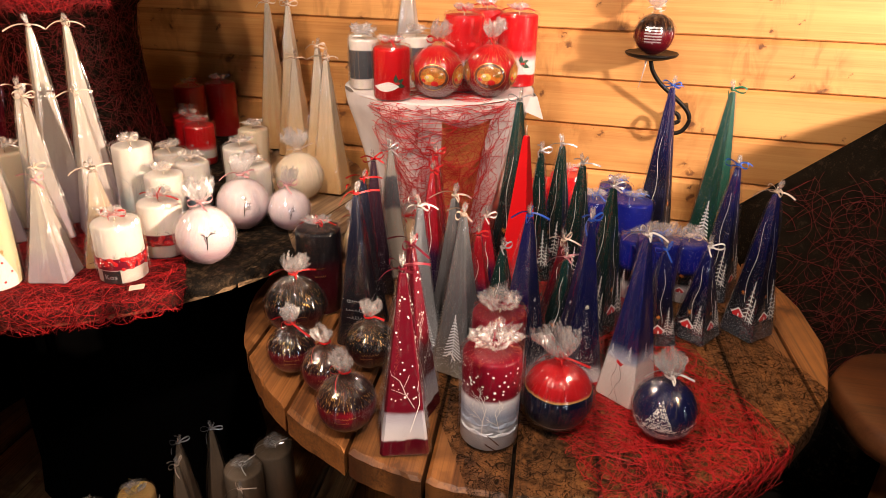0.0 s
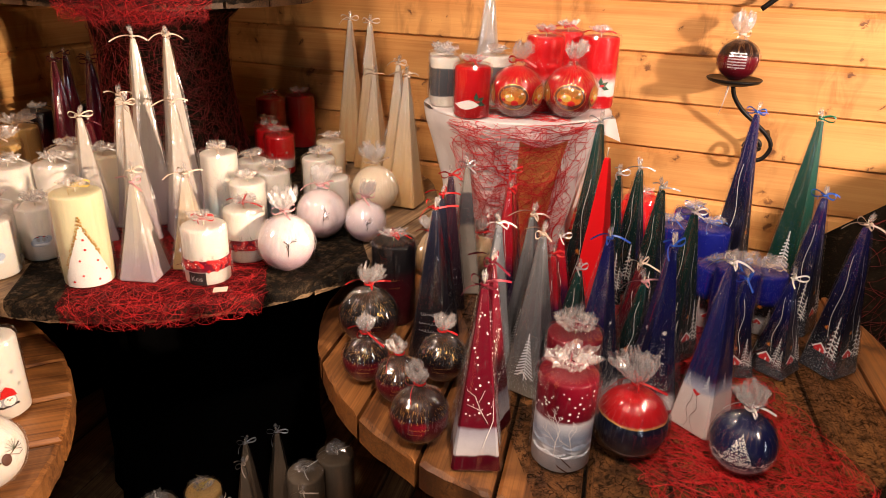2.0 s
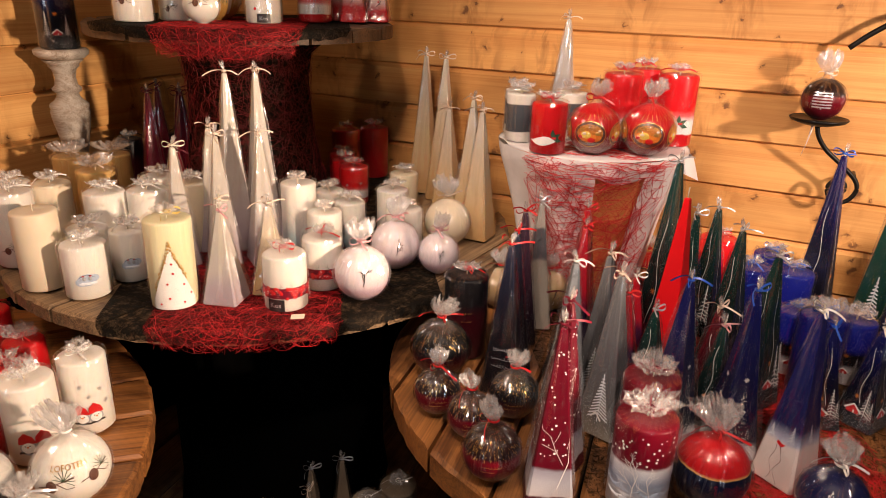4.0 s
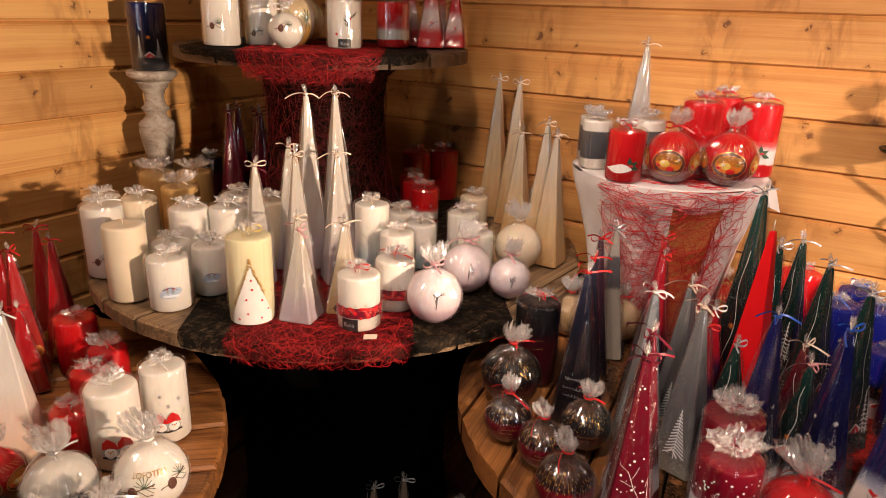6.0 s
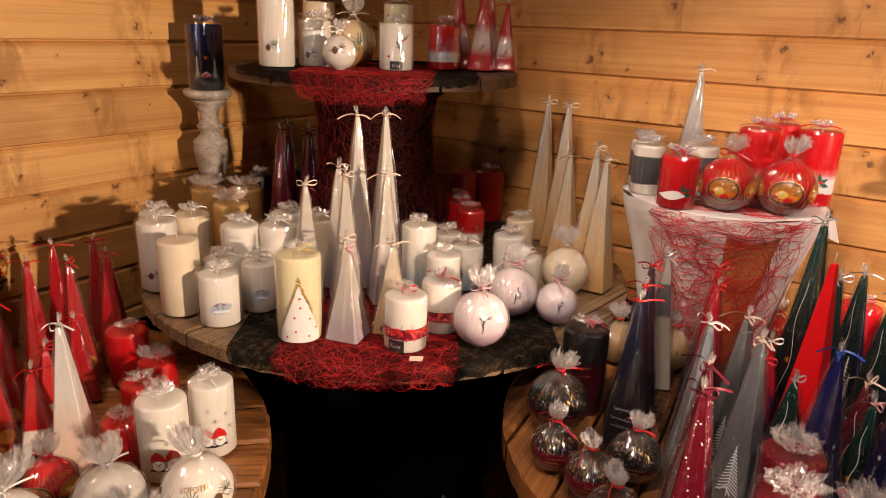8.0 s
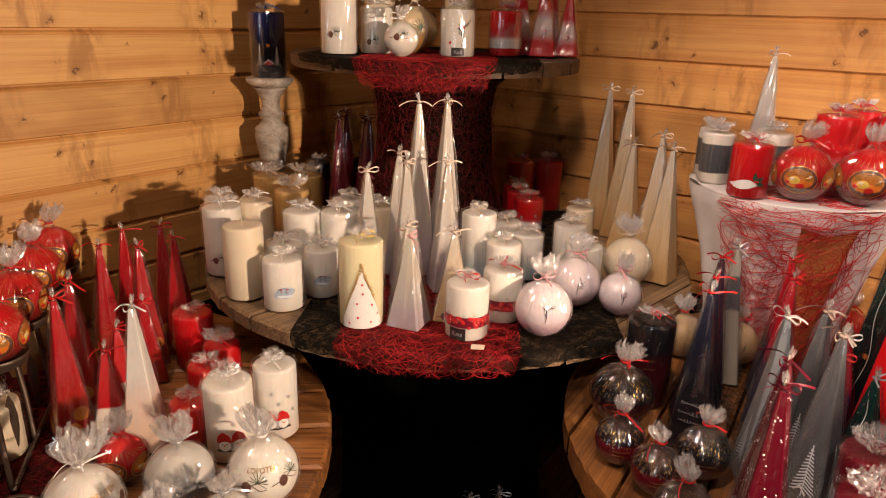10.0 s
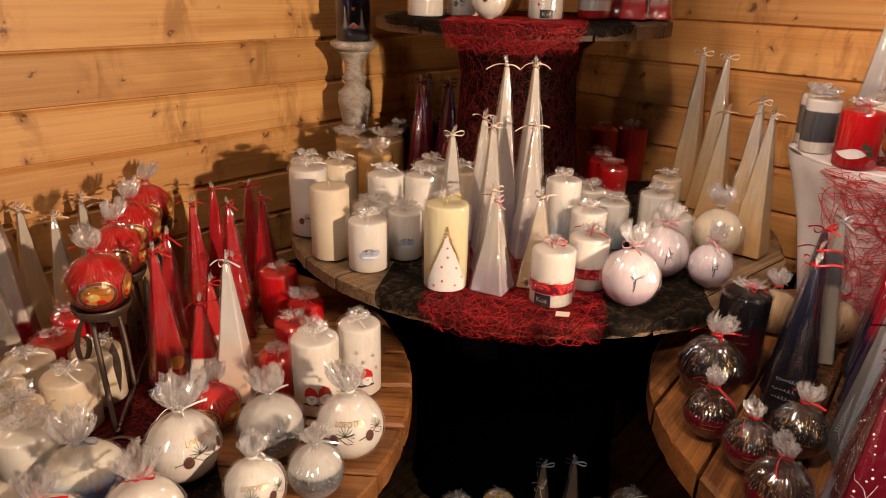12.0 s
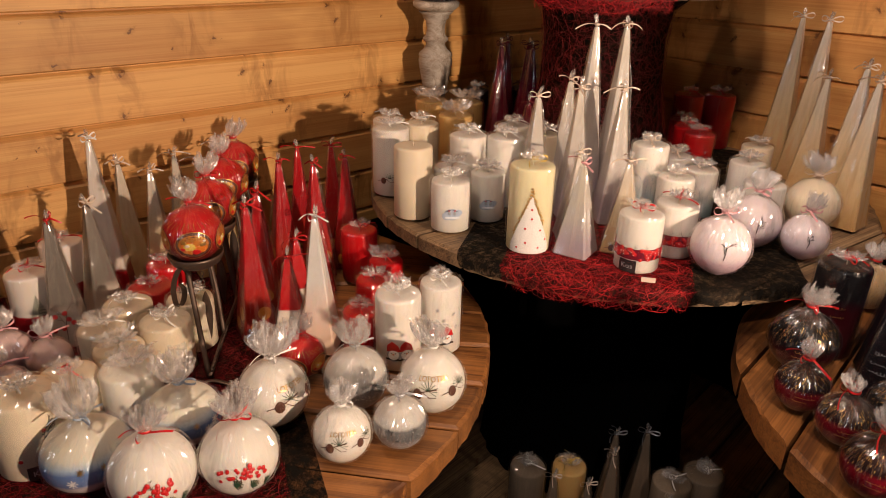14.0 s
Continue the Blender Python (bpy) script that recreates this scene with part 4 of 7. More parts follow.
def pillar(x, y, z, rad, h, kind, ribbon, label, group, motif="", wrapped=True, turn=0.0, end=1.0):
    """A round pillar candle, in film gathered on its top."""
    r = seed(x, y)
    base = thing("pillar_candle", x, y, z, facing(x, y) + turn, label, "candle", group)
    ph = r.uniform(0, TAU, 2)
    sag = lambda th, i: (1 + 0.006 * np.sin(3 * th + ph[0]) + 0.004 * np.sin(5 * th + ph[1]), np.zeros_like(th))
    part("wax_body", lathe([(rad - 0.003, 0), (rad, 0.003), (rad, h * 0.5), (rad, h - 0.005), (rad - 0.0015, h - 0.0015), (rad - 0.005, h), (rad * 0.5, h - 0.0012), (0.004, h - 0.002)], 40, sag), body_wax(kind), base)
    wick(base, h - 0.001, r, 0.006 if wrapped else 0.012)
    S = Tube(rad + 0.0003, h, 0.0)
    g = {}
    if motif == "sprig":
        cone, need, stem = cone_sprig(S, -rad * 0.5, h * 0.25, rad * 0.15, r)
        g["brown"], g["fir"] = cone + stem, need
    elif motif == "robins":
        g["sky"] = [dot(S, u * rad, h * v, rad * q, lift=0.0005 + 0.0001 * k, sides=14, tall=0.75) for k, (u, v, q) in enumerate(((0.0, 0.40, 0.40), (-0.25, 0.36, 0.26), (0.28, 0.43, 0.24)))]
        g["frost"] = [dot(S, u * rad, h * 0.33, rad * 0.16, lift=0.0012, sides=10, tall=0.45) for u in (-0.2, 0.05, 0.25)] + snow(S, 14, -rad, rad, h * 0.1, h * 0.8, 0.0004, 0.0009, r)
        g["grey"] = [dot(S, q * rad * 0.12, h * 0.43, rad * 0.085, lift=0.0018, tall=1.2) for q in (-1, 1)]
        g["red"] = [dot(S, q * rad * 0.14, h * 0.485, rad * 0.06, lift=0.0022, tall=0.7) for q in (-1, 1)]
        g["black"] = [stroke(S, [(-rad * 0.30, h * 0.46), (0.0, h * 0.515), (rad * 0.30, h * 0.46)], 0.0009, 0.0026)]
    elif motif == "bead_tree":
        us = np.linspace(-rad * 0.95, rad * 0.95, 25)
        top = [h * (0.74 - 0.62 * (abs(u) / (rad * 0.95)) ** 0.9) for u in us]
        g["white"] = [([S.at(u, h * 0.015, 0.0006) for u in us] + [S.at(u, v, 0.0006) for u, v in zip(us, top)], [(k, k + 1, 26 + k, 25 + k) for k in range(24)])]
        g["gold"] = [dot(S, q * rad * 0.95 * k + r.normal() * 0.0008 - 0.001 * q, h * (0.76 - 0.60 * k ** 0.9) + r.normal() * 0.001 + e, 0.0016, lift=0.002) for q, far in ((-1, 0.86), (1, 0.62)) for k in np.linspace(0, far, 17) for e in (0.0, 0.006)]
        g["red"] = [dot(S, u * rad, v * h, 0.0021, lift=0.0016) for u, v in ((0.02, 0.55), (0.04, 0.44), (-0.22, 0.32), (0.45, 0.30), (-0.18, 0.15), (0.40, 0.09), (-0.58, 0.08), (0.75, 0.18))]
    elif motif == "berry_band":
        rr, ww = [], []
        for k in range(120):
            a, v = r.uniform(-math.pi, math.pi), h * r.uniform(0.27, 0.45)
            q = r.uniform(0.0028, 0.0046)
            rr.append(dot(S, a * rad, v, q, lift=0.002, sides=8))
            ww.append(dot(S, a * rad + r.normal() * 0.002, v + r.normal() * 0.002, 0.0006, lift=0.0042, sides=5))
        g["wine"] = [lathe([(rad + 0.0008, h * 0.26), (rad + 0.0012, h * 0.36), (rad + 0.0008, h * 0.46)], 40, close=False)]
        g["red"], g["white"] = rr, ww
        g["black"] = sum((twig(S, u * rad, h * 0.44, h * 0.10, s, 0.0005, 1, r) for u, s in ((-0.9, -0.6), (-0.3, 0.7), (0.4, -0.5), (0.9, 0.8))), [])
        if h > 0.101:
            g["black"].append(label_patch(S, -rad * 0.85, -rad * 0.05, h * 0.02, h * 0.25, 0.0010))
            g["silver"] = [lettering(S, "Kos", -rad * 0.46, h * 0.10, rad * 0.34, 0.0018)]
    elif motif == "bare_trees":
        g["grey"] = sum((twig(S, u * rad, h * 0.22, h * r.uniform(0.25, 0.4), 0.0, 0.0007, 2, r) for u in (-0.3, 0.0, 0.25, 0.55, 0.9)), [])
        g["brown"] = snow(S, 18, -rad, rad, h * 0.6, h * 0.95, 0.0003, 0.0007, r)
    elif motif == "big_tree":
        g["black"] = twig(S, rad * 0.25, h * 0.22, h * 0.36, 0.1, 0.0020, 3, r)
        g["black"].append(label_patch(S, -rad * 0.35, rad * 0.4, h * 0.02, h * 0.20, 0.0010))
        g["silver"] = [lettering(S, "Kos", rad * 0.02, h * 0.07, rad * 0.3, 0.0018)]
        g["red"] = [dot(S, rad * 0.35, h * 0.62, 0.0032), dot(S, -rad * 0.45, h * 0.30, 0.0032)]
    elif motif == "holly":
        g["fir"] = [patch(S, [(u0, v0), (u0 + 0.010 * math.cos(a - 0.5), v0 + 0.010 * math.sin(a - 0.5)), (u0 + 0.020 * math.cos(a), v0 + 0.020 * math.sin(a)), (u0 + 0.010 * math.cos(a + 0.5), v0 + 0.010 * math.sin(a + 0.5))], 0.0012) for u0, v0, a in ((rad * 0.3, h * 0.33, 0.5), (rad * 0.3, h * 0.33, 1.6), (rad * 0.35, h * 0.32, -0.3))]
        g["red"] = [dot(S, rad * 0.32 + d, h * 0.34, 0.0026, lift=0.002) for d in (0.0, 0.0045)]
        g["white"] = snow(S, 34, -rad, rad, h * 0.38, h * 0.72, 0.0004, 0.0010, r)
        if kind == "red_leaf":
            us = np.linspace(-rad * 1.1, rad * 0.5, 12)
            low, top = [(u, h * (0.27 - 0.09 * math.sin(math.pi * k / 11))) for k, u in enumerate(us)], [(u, h * (0.27 + 0.10 * math.sin(math.pi * (k / 11) ** 1.5))) for k, u in enumerate(us)]
            g["white"] = [([S.at(*q, 0.0007) for q in low + top], [(k, k + 1, 13 + k, 12 + k) for k in range(11)])]
    elif motif == "winter":
        g["sky"] = [patch(S, [(u0 * rad + 1.0 * rad * k * math.cos(a), h * v0 + rad * q * math.sin(a)) for a in np.linspace(0, TAU, 18)], 0.0004 + 0.0001 * j) for j, (u0, v0, k, q) in enumerate(((-0.55, 0.36, 0.75, 0.22), (0.75, 0.33, 0.6, 0.20)))]
        g["frost"] = [patch(S, [(u0 * rad + rad * k * math.cos(a), h * v0 + rad * q * math.sin(a)) for a in np.linspace(0, TAU, 18)], 0.0008 + 0.0001 * j) for j, (u0, v0, k, q) in enumerate(((-0.4, 0.24, 0.7, 0.16), (0.55, 0.22, 0.8, 0.14)))]
        g["white"] = twig(S, -rad * 0.1, h * 0.18, h * 0.34, 0.1, 0.0013, 3, r) + twig(S, rad * 0.5, h * 0.2, h * 0.28, -0.2, 0.0011, 2, r) + snow(S, 34, -rad * 1.5, rad * 1.5, h * 0.62, h * 0.92, 0.0009, 0.0022, r)
        g["brown"] = [stroke(S, [(-rad * 0.5, h * 0.22), (rad * 0.1, h * 0.08), (rad * 0.4, h * 0.02)], 0.0020), stroke(S, [(rad * 0.1, h * 0.2), (rad * 0.5, h * 0.08)], 0.0016)]
    elif motif == "hats":
        for u in (-0.28, 0.28):
            g.setdefault("grey", []).append(dot(S, u * rad, h * 0.25, rad * 0.30, lift=0.0004, sides=12, tall=1.1))
            g.setdefault("white", []).append(dot(S, u * rad, h * 0.255, rad * 0.24, lift=0.0012, sides=12))
            g.setdefault("red", []).append(patch(S, [((u - 0.30) * rad, h * 0.31), ((u + 0.30) * rad, h * 0.31), ((u + 0.20) * rad, h * 0.40), ((u - 0.06) * rad, h * 0.46), ((u - 0.26) * rad, h * 0.40)], 0.0022))
            g.setdefault("orange", []).append(dot(S, u * rad, h * 0.27, rad * 0.045, lift=0.0024))
        g["black"] = [stroke(S, [(-rad * 0.6, h * 0.20), (0, h * 0.185), (rad * 0.6, h * 0.20)], 0.004, 0.0024)] + [dot(S, (u + d) * rad, h * 0.285, rad * 0.03, lift=0.0024) for u in (-0.28, 0.28) for d in (-0.08, 0.08)]
        g["frost"] = sum((spark(S, u * rad, v * h, rad * 0.1) for u, v in ((-0.6, 0.5), (0.1, 0.55), (0.6, 0.62), (-0.2, 0.7), (0.8, 0.42))), [])
        g["silver"] = g.pop("frost")
    elif motif == "village":
        a, b = cottage(S, 0, h * 0.2, rad * 0.2)
        g["red"], g["white"] = a, b + fir(S, rad * 0.5, h * 0.18, h * 0.3, rad * 0.3) + fir(S, -rad * 0.5, h * 0.18, h * 0.35, rad * 0.3) + snow(S, 50, -rad * 1.5, rad * 1.5, 0.0, h * 0.2, 0.0005, 0.0014, r)
        g["orange"] = spark(S, 0, h * 0.5, rad * 0.12)
    elif motif == "fir":
        g["fir"] = fir(S, 0, h * 0.36, h * 0.38, rad * 0.7, 11)
    elif motif == "script":
        g["gold"] = scribble(S, 0.0, h * 0.60, rad * 0.7, rad * 0.06, r, 0.0005) + scribble(S, rad * 0.1, h * 0.50, rad * 0.5, rad * 0.045, r, 0.0005)
    elif motif == "star":
        g["silver"] = sum((spark(S, u * rad, v * h, rad * 0.12) for u, v in ((0.0, 0.4), (0.5, 0.6), (-0.5, 0.55))), []) + fir(S, 0, h * 0.03, h * 0.25, rad * 0.6, 8)
    paint(base, g)
    if wrapped:
        prof = [(rad + 0.0032, 0.001), (rad + 0.0040, h * 0.2), (rad + 0.0036, h * 0.4), (rad + 0.0040, h * 0.6), (rad + 0.0036, h * 0.8), (rad + 0.0038, h - 0.004), (rad + 0.0010, h + 0.0028), (rad * 0.80, h + 0.0050), (rad * 0.52, h + 0.0068), (rad * 0.28, h + 0.0085), (0.006, h + 0.010)]
        wrap = pleated(prof, 56, [0.0004, 0.0006, 0.0006, 0.0006, 0.0006, 0.0009, 0.0015, 0.0018, 0.0018, 0.0015, 0.0010], r)
        wrap[0][:, 2] += np.where(wrap[0][:, 2] > h + 0.001, np.abs(r.normal(size=len(wrap[0]))) * 0.0012, 0)
        wrap_ = part("film", wrap, WRAP_FILM, base, "clear cellophane film", smooth=False)
        wrap_.visible_shadow = False
        tuft(base, h + 0.009, 0.006, 0.013 * min(end, 1.7), min(rad * 0.90, 0.022 * end), r, True)
        bow(base, ribbon, h + 0.011, 0.006, 0.026, r)
    return base


def ball(x, y, z, rad, kind, ribbon, label, group, motif="", squat=1.0, end=1.0, turn=0.0):
    """A ball candle bagged in cellophane, tied off on top."""
    r = seed(x, y)
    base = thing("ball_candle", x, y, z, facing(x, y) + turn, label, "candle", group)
    prof = [(rad * 0.30, 0.0)] + [(rad * math.cos(a), max(0.0008, rad + rad * math.sin(a)) * squat) for a in np.linspace(-1.24, 1.45, 18)]
    part("wax_body", lathe(prof, 40), body_wax(kind), base)
    S = Globe(rad + 0.0003, squat, 0.0)
    h = S.h
    g = {}
    if motif == "tree":
        g["black"] = twig(S, rad * 0.1, h * 0.42, h * 0.22, 0.1, 0.0012, 3, r)
    elif motif == "snow_tree":
        tri = [(r.uniform(-1, 1), math.sqrt(r.random())) for _ in range(360)]
        g["white"] = [dot(S, rad * 0.52 * q * k, h * (0.90 - 0.52 * k), r.uniform(0.0004, 0.0011), sides=6) for q, k in tri] + snow(S, 300, -rad * 1.5, rad * 1.5, h * 0.14, h * 0.46, 0.0005, 0.0014, r)
    elif motif == "photo":
        for q, (u, v, big) in enumerate(((-0.10, 0.46, 0.60), (1.25, 0.46, 0.56), (-1.50, 0.46, 0.56))):
            g.setdefault("brown", []).append(dot(S, u * rad, v * h, rad * big, lift=0.0006, sides=22, tall=0.80))
            for k, (du, dv, size, key) in enumerate(((0.0, 0.02, 0.52, "amber"), (-0.10, -0.06, 0.34, "orange"), (0.24, -0.12, 0.22, "orange"), (0.16, 0.16, 0.20, "amber"), (-0.14, -0.02, 0.20, "yellow"), (0.30, 0.05, 0.11, "gold"), (0.08, -0.22, 0.15, "red"), (-0.20, 0.03, 0.08, "cream"), (-0.36, -0.10, 0.09, "red"), (0.36, 0.16, 0.06, "cream"), (-0.30, 0.16, 0.09, "gold"))):
                g.setdefault(key, []).append(dot(S, (u + du) * rad, v * h + dv * rad, rad * size, lift=0.0009 + 0.00022 * k, sides=14, tall=0.72))
            g.setdefault("gold", []).append(stroke(S, [(u * rad + rad * big * 1.02 * math.cos(a), v * h + rad * big * 0.82 * math.sin(a)) for a in np.linspace(0, TAU, 26)], 0.0011, 0.0026))
            g["gold"].append(lettering(S, "LOFOTEN", u * rad, v * h + rad * 0.20, rad * 0.17, 0.0040))
        g["gold"] += [stroke(S, [(u * rad, h * 0.74), (u * rad * 0.8, h * 0.86)], 0.0010) for u in np.linspace(-1.6, 1.6, 15)]
    elif motif == "lofoten":
        c1, n1, s1 = cone_sprig(S, -rad * 0.55, h * 0.55, rad * 0.15, r)
        c2, n2, s2 = cone_sprig(S, rad * 0.55, h * 0.58, rad * 0.14, r)
        g["brown"], g["fir"] = c1 + c2 + s1 + s2, n1 + n2
        g["gold"] = [lettering(S, "LOFOTEN", -rad * 0.05, h * 0.76, rad * 0.24)]
    elif motif == "sprig":
        c1, n1, s1 = cone_sprig(S, -rad * 0.3, h * 0.58, rad * 0.18, r)
        g["brown"], g["fir"] = c1 + s1, n1
    elif motif == "berries":
        g["red"] = [dot(S, rad * r.uniform(-0.7, 0.5), h * r.uniform(0.48, 0.68), rad * r.uniform(0.045, 0.065), lift=0.0012) for _ in range(26)]
        g["brown"] = twig(S, -rad * 0.2, h * 0.36, h * 0.22, 0.2, 0.0010, 3, r)
        g["fir"] = [stroke(S, [(rad * (0.1 + 0.4 * k), h * (0.36 - 0.06 * k)), (rad * (0.1 + 0.4 * k) + rad * 0.22 * math.cos(a), h * (0.36 - 0.06 * k) + rad * 0.2 * math.sin(a))], 0.0016) for k in (-1, 0, 1) for a in np.linspace(-1.2, 1.5, 9)]
    elif motif == "script":
        g["gold"] = scribble(S, rad * 0.1, h * 0.52, rad * 0.7, rad * 0.045, r, 0.0005) + scribble(S, -rad * 0.05, h * 0.43, rad * 0.5, rad * 0.035, r, 0.0005)
        # short gold strokes round the top: glints of the film painted on the wax
        for _ in range(70):
            u, v = rad * r.uniform(-1.5, 1.5), h * r.uniform(0.58, 0.93)
            g["gold"].append(stroke(S, [(u, v), (u * 0.97, v + h * r.uniform(0.02, 0.06))], r.uniform(0.0004, 0.0012)))
    elif motif == "bars":
        g["silver"] = [stroke(S, [(-rad * 0.45, h * (0.35 + 0.07 * k)), (0, h * (0.35 + 0.07 * k)), (rad * 0.45, h * (0.35 + 0.07 * k))], 0.003) for k in range(6)] + [stroke(S, [(0, h * 0.3), (0, h * 0.75)], 0.003)]
    elif motif == "scene":
        g["black"] = twig(S, 0.3 * rad, h * 0.50, h * 0.12, 0.6, 0.0011, 2, r) + twig(S, -0.4 * rad, h * 0.54, h * 0.1, -0.4, 0.0011, 2, r) + [stroke(S, [(-rad * 0.8, h * 0.48), (-rad * 0.2, h * 0.44), (rad * 0.6, h * 0.49)], 0.0016)]
        g["white"] = snow(S, 30, -rad, rad, h * 0.3, h * 0.6, 0.0004, 0.0011, r)
    elif motif == "flakes":
        g["white"] = sum((spark(S, u * rad, v * h, rad * 0.12) for u, v in ((0.5, 0.48), (0.75, 0.56), (-0.5, 0.46))), [])
        g["gold"] = sum((spark(S, u * rad, v * h, rad * 0.09) for u, v in ((0.2, 0.60), (-0.3, 0.62))), [])
    elif motif == "sprigs_gold":
        g["fir"] = [stroke(S, [(rad * 0.3, h * 0.55), (rad * 0.3 + rad * 0.4 * math.cos(a), h * 0.55 + rad * 0.4 * math.sin(a))], 0.002) for a in np.linspace(0, 5, 12)]
        g["cream"] = [stroke(S, [(rad * 0.55, h * v) for v in np.linspace(0.1, 0.9, 12)], 0.008)]
    paint(base, g)
    lat = np.array([-1.30, -1.0, -0.7, -0.38, -0.08, 0.22, 0.5, 0.76, 1.0, 1.2, 1.36])
    prof = [(rad * 1.02 * math.cos(a) + 0.0022, max(0.0006, rad + rad * 1.02 * math.sin(a)) * squat) for a in lat] + [(rad * 0.15, h + 0.006), (0.007, h + 0.011)]
    bag = crumple(pleated(prof, 88, [0.0005 + 0.0017 * max(0.0, 0.35 + math.sin(a)) for a in lat] + [0.0016, 0.0012], r), 0.0005, r)
    wrap_ = part("film", bag, FILM, base, "crinkled clear cellophane bag", smooth=False)
    wrap_.visible_shadow = False
    tuft(base, h + 0.011, 0.0062, 0.0255 * end * rad / 0.045, 0.0165 * end * rad / 0.045, r)
    bow(base, ribbon, h + 0.011, 0.007, 0.028, r)
    return base

# ---- cable drums ----
def plank_geo(R, s0, s1, z0, z1, worn, r):
    """A plank of a round drum flange, lying along local x between s0 and s1."""
    n = 9
    ys = np.linspace(s0, s1, n)
    e = lambda y, k: math.sqrt(max(R * R - y * y, 1e-6)) - k
    rough = r.normal(size=2 * n) * worn
    right = [(e(y, 0) + rough[i], y) for i, y in enumerate(ys)]
    left = [(-e(y, 0) - rough[n + i], y) for i, y in enumerate(ys)][::-1]
    line = np.array(right + left)
    m = line.mean(0)
    inner = m + (line - m) * (1 - 0.006 / np.maximum(np.abs(line - m), 0.02))
    k = len(line)
    top = z1 + r.normal() * 0.0008
    v = np.concatenate([np.c_[line, np.full(k, z0)], np.c_[line, np.full(k, top - 0.005)], np.c_[inner, np.full(k, top)]])
    f = []
    for a in (0, k):
        f += [(a + i, a + (i + 1) % k, a + k + (i + 1) % k, a + k + i) for i in range(k)]
    f += [tuple(range(2 * k, 3 * k)), tuple(range(k - 1, -1, -1))]
    return v, f


def flange(parent, R, angle, z0, z1, width, material, r, start=0.0):
    edges = np.arange(-R + start * width, R + width, width)
    edges = [-R + 0.001] + [e for e in edges if -R + 0.03 < e < R - 0.03] + [R - 0.001]
    for a, b in zip(edges[:-1], edges[1:]):
        ob = part("plank", plank_geo(R, a + 0.003, b - 0.003, z0, z1, 0.0012, r), material, parent, smooth=False)
        ob.matrix_basis = pose(0, 0, 0, 0, 0, angle)


def drum(name, x, y, z_top, R, angle, core_r, z_foot, label, material, width=0.118, start=0.35, thick=0.046, low_R=None, seed_=1, skirt=CLOTH_AND_SHADE, core_shape=None):
    r = np.random.default_rng(seed_)
    base = thing(name, x, y, 0, 0, label, "table")
    flange(base, R, angle, z_top - thick, z_top, width, material, r, start)
    low_R = low_R or R * 0.96
    flange(base, low_R, angle + 12, z_foot, z_foot + thick, width * 1.2, material, r, 0.6)
    prof = core_shape or [(core_r * 1.04, z_foot + thick), (core_r, z_foot + thick + 0.1), (core_r, z_top - thick - 0.08), (core_r * 1.06, z_top - thick)]
    ph = r.uniform(0, TAU)
    # the shade below the table is put into the core's near-black colour
    part("core", lathe(prof, 72, lambda th, i: (1 + 0.02 * np.sin(22 * th + ph + i * 0.3) + 0.012 * np.sin(5 * th + i), np.zeros_like(th))), skirt, base, "core in a near-black wrap that stands in for shade")
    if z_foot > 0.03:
        part("foot_ring", lathe([(low_R * 0.8, 0.0), (low_R * 0.8, z_foot)], 48), CLOTH_AND_SHADE, base)
    return base


RIGHT_C, MID_C, LEFT_C, TIER_C, STAND_C = (-0.160, 1.212), (-1.146, 1.256), (-1.452, 0.248), (-1.310, 1.390), (-0.425, 1.495)
table_right = drum("cable_drum_table", *RIGHT_C, Z_RIGHT, 0.540, 97, 0.24, 0.0, "round table made of a worn wooden cable drum", DRUM, 0.116, 0.62, seed_=3)
table_mid = drum("cable_drum_table", *MID_C, Z_MID, 0.588, 84, 0.27, Z_LOW - 0.046, "large round cable drum table with weathered planks", DRUM_GREY, 0.125, 0.45, seed_=4, thick=0.030)
table_left = drum("cable_drum_table", *LEFT_C, Z_LEFT, 0.648, 40, 0.28, 0.0, "round cable drum table with warm pine planks", DRUM, 0.130, 0.5, seed_=5)

# the left drum's circle, fitted to the camera's view, is clamped at the side wall
for ob in table_left.children:
    m = Matrix.Translation((LEFT_C[0], LEFT_C[1], 0)) @ ob.matrix_basis
    back = m.inverted()
    for v in ob.data.vertices:
        p = m @ v.co
        p.x = max(p.x, X_WALL + 0.027)
        v.co = back @ p

# the tier: a smaller drum standing on the middle one
tier = thing("tier_drum", *TIER_C, Z_MID, 0, "smaller cable drum on the table, wrapped in dark web cloth", "display drum")
tr = np.random.default_rng(12)
flange(tier, 0.372, -30, Z_TIER - Z_MID - 0.030, Z_TIER - Z_MID, 0.11, DRUM_DARK, tr, 0.5)
flange(tier, 0.22, 40, 0.003, 0.035, 0.11, DRUM_DARK, tr, 0.5)
part("core", lathe([(0.185, 0.035), (0.165, 0.10), (0.148, 0.20), (0.140, 0.32), (0.150, 0.39), (0.185, 0.42)], 60, lambda th, i: (1 + 0.025 * np.sin(17 * th + i * 0.4) + 0.02 * np.sin(6 * th), np.zeros_like(th))), DRUM_DARK, tier, "weathered stave core")
part("web_wrap", lathe([(0.195, 0.036), (0.175, 0.10), (0.157, 0.20), (0.150, 0.32), (0.160, 0.39), (0.195, 0.418)], 60, lambda th, i: (1 + 0.02 * np.sin(9 * th + i * 0.9), np.zeros_like(th)), close=False), NET_DENSE, tier, "loose black web cloth round the core")


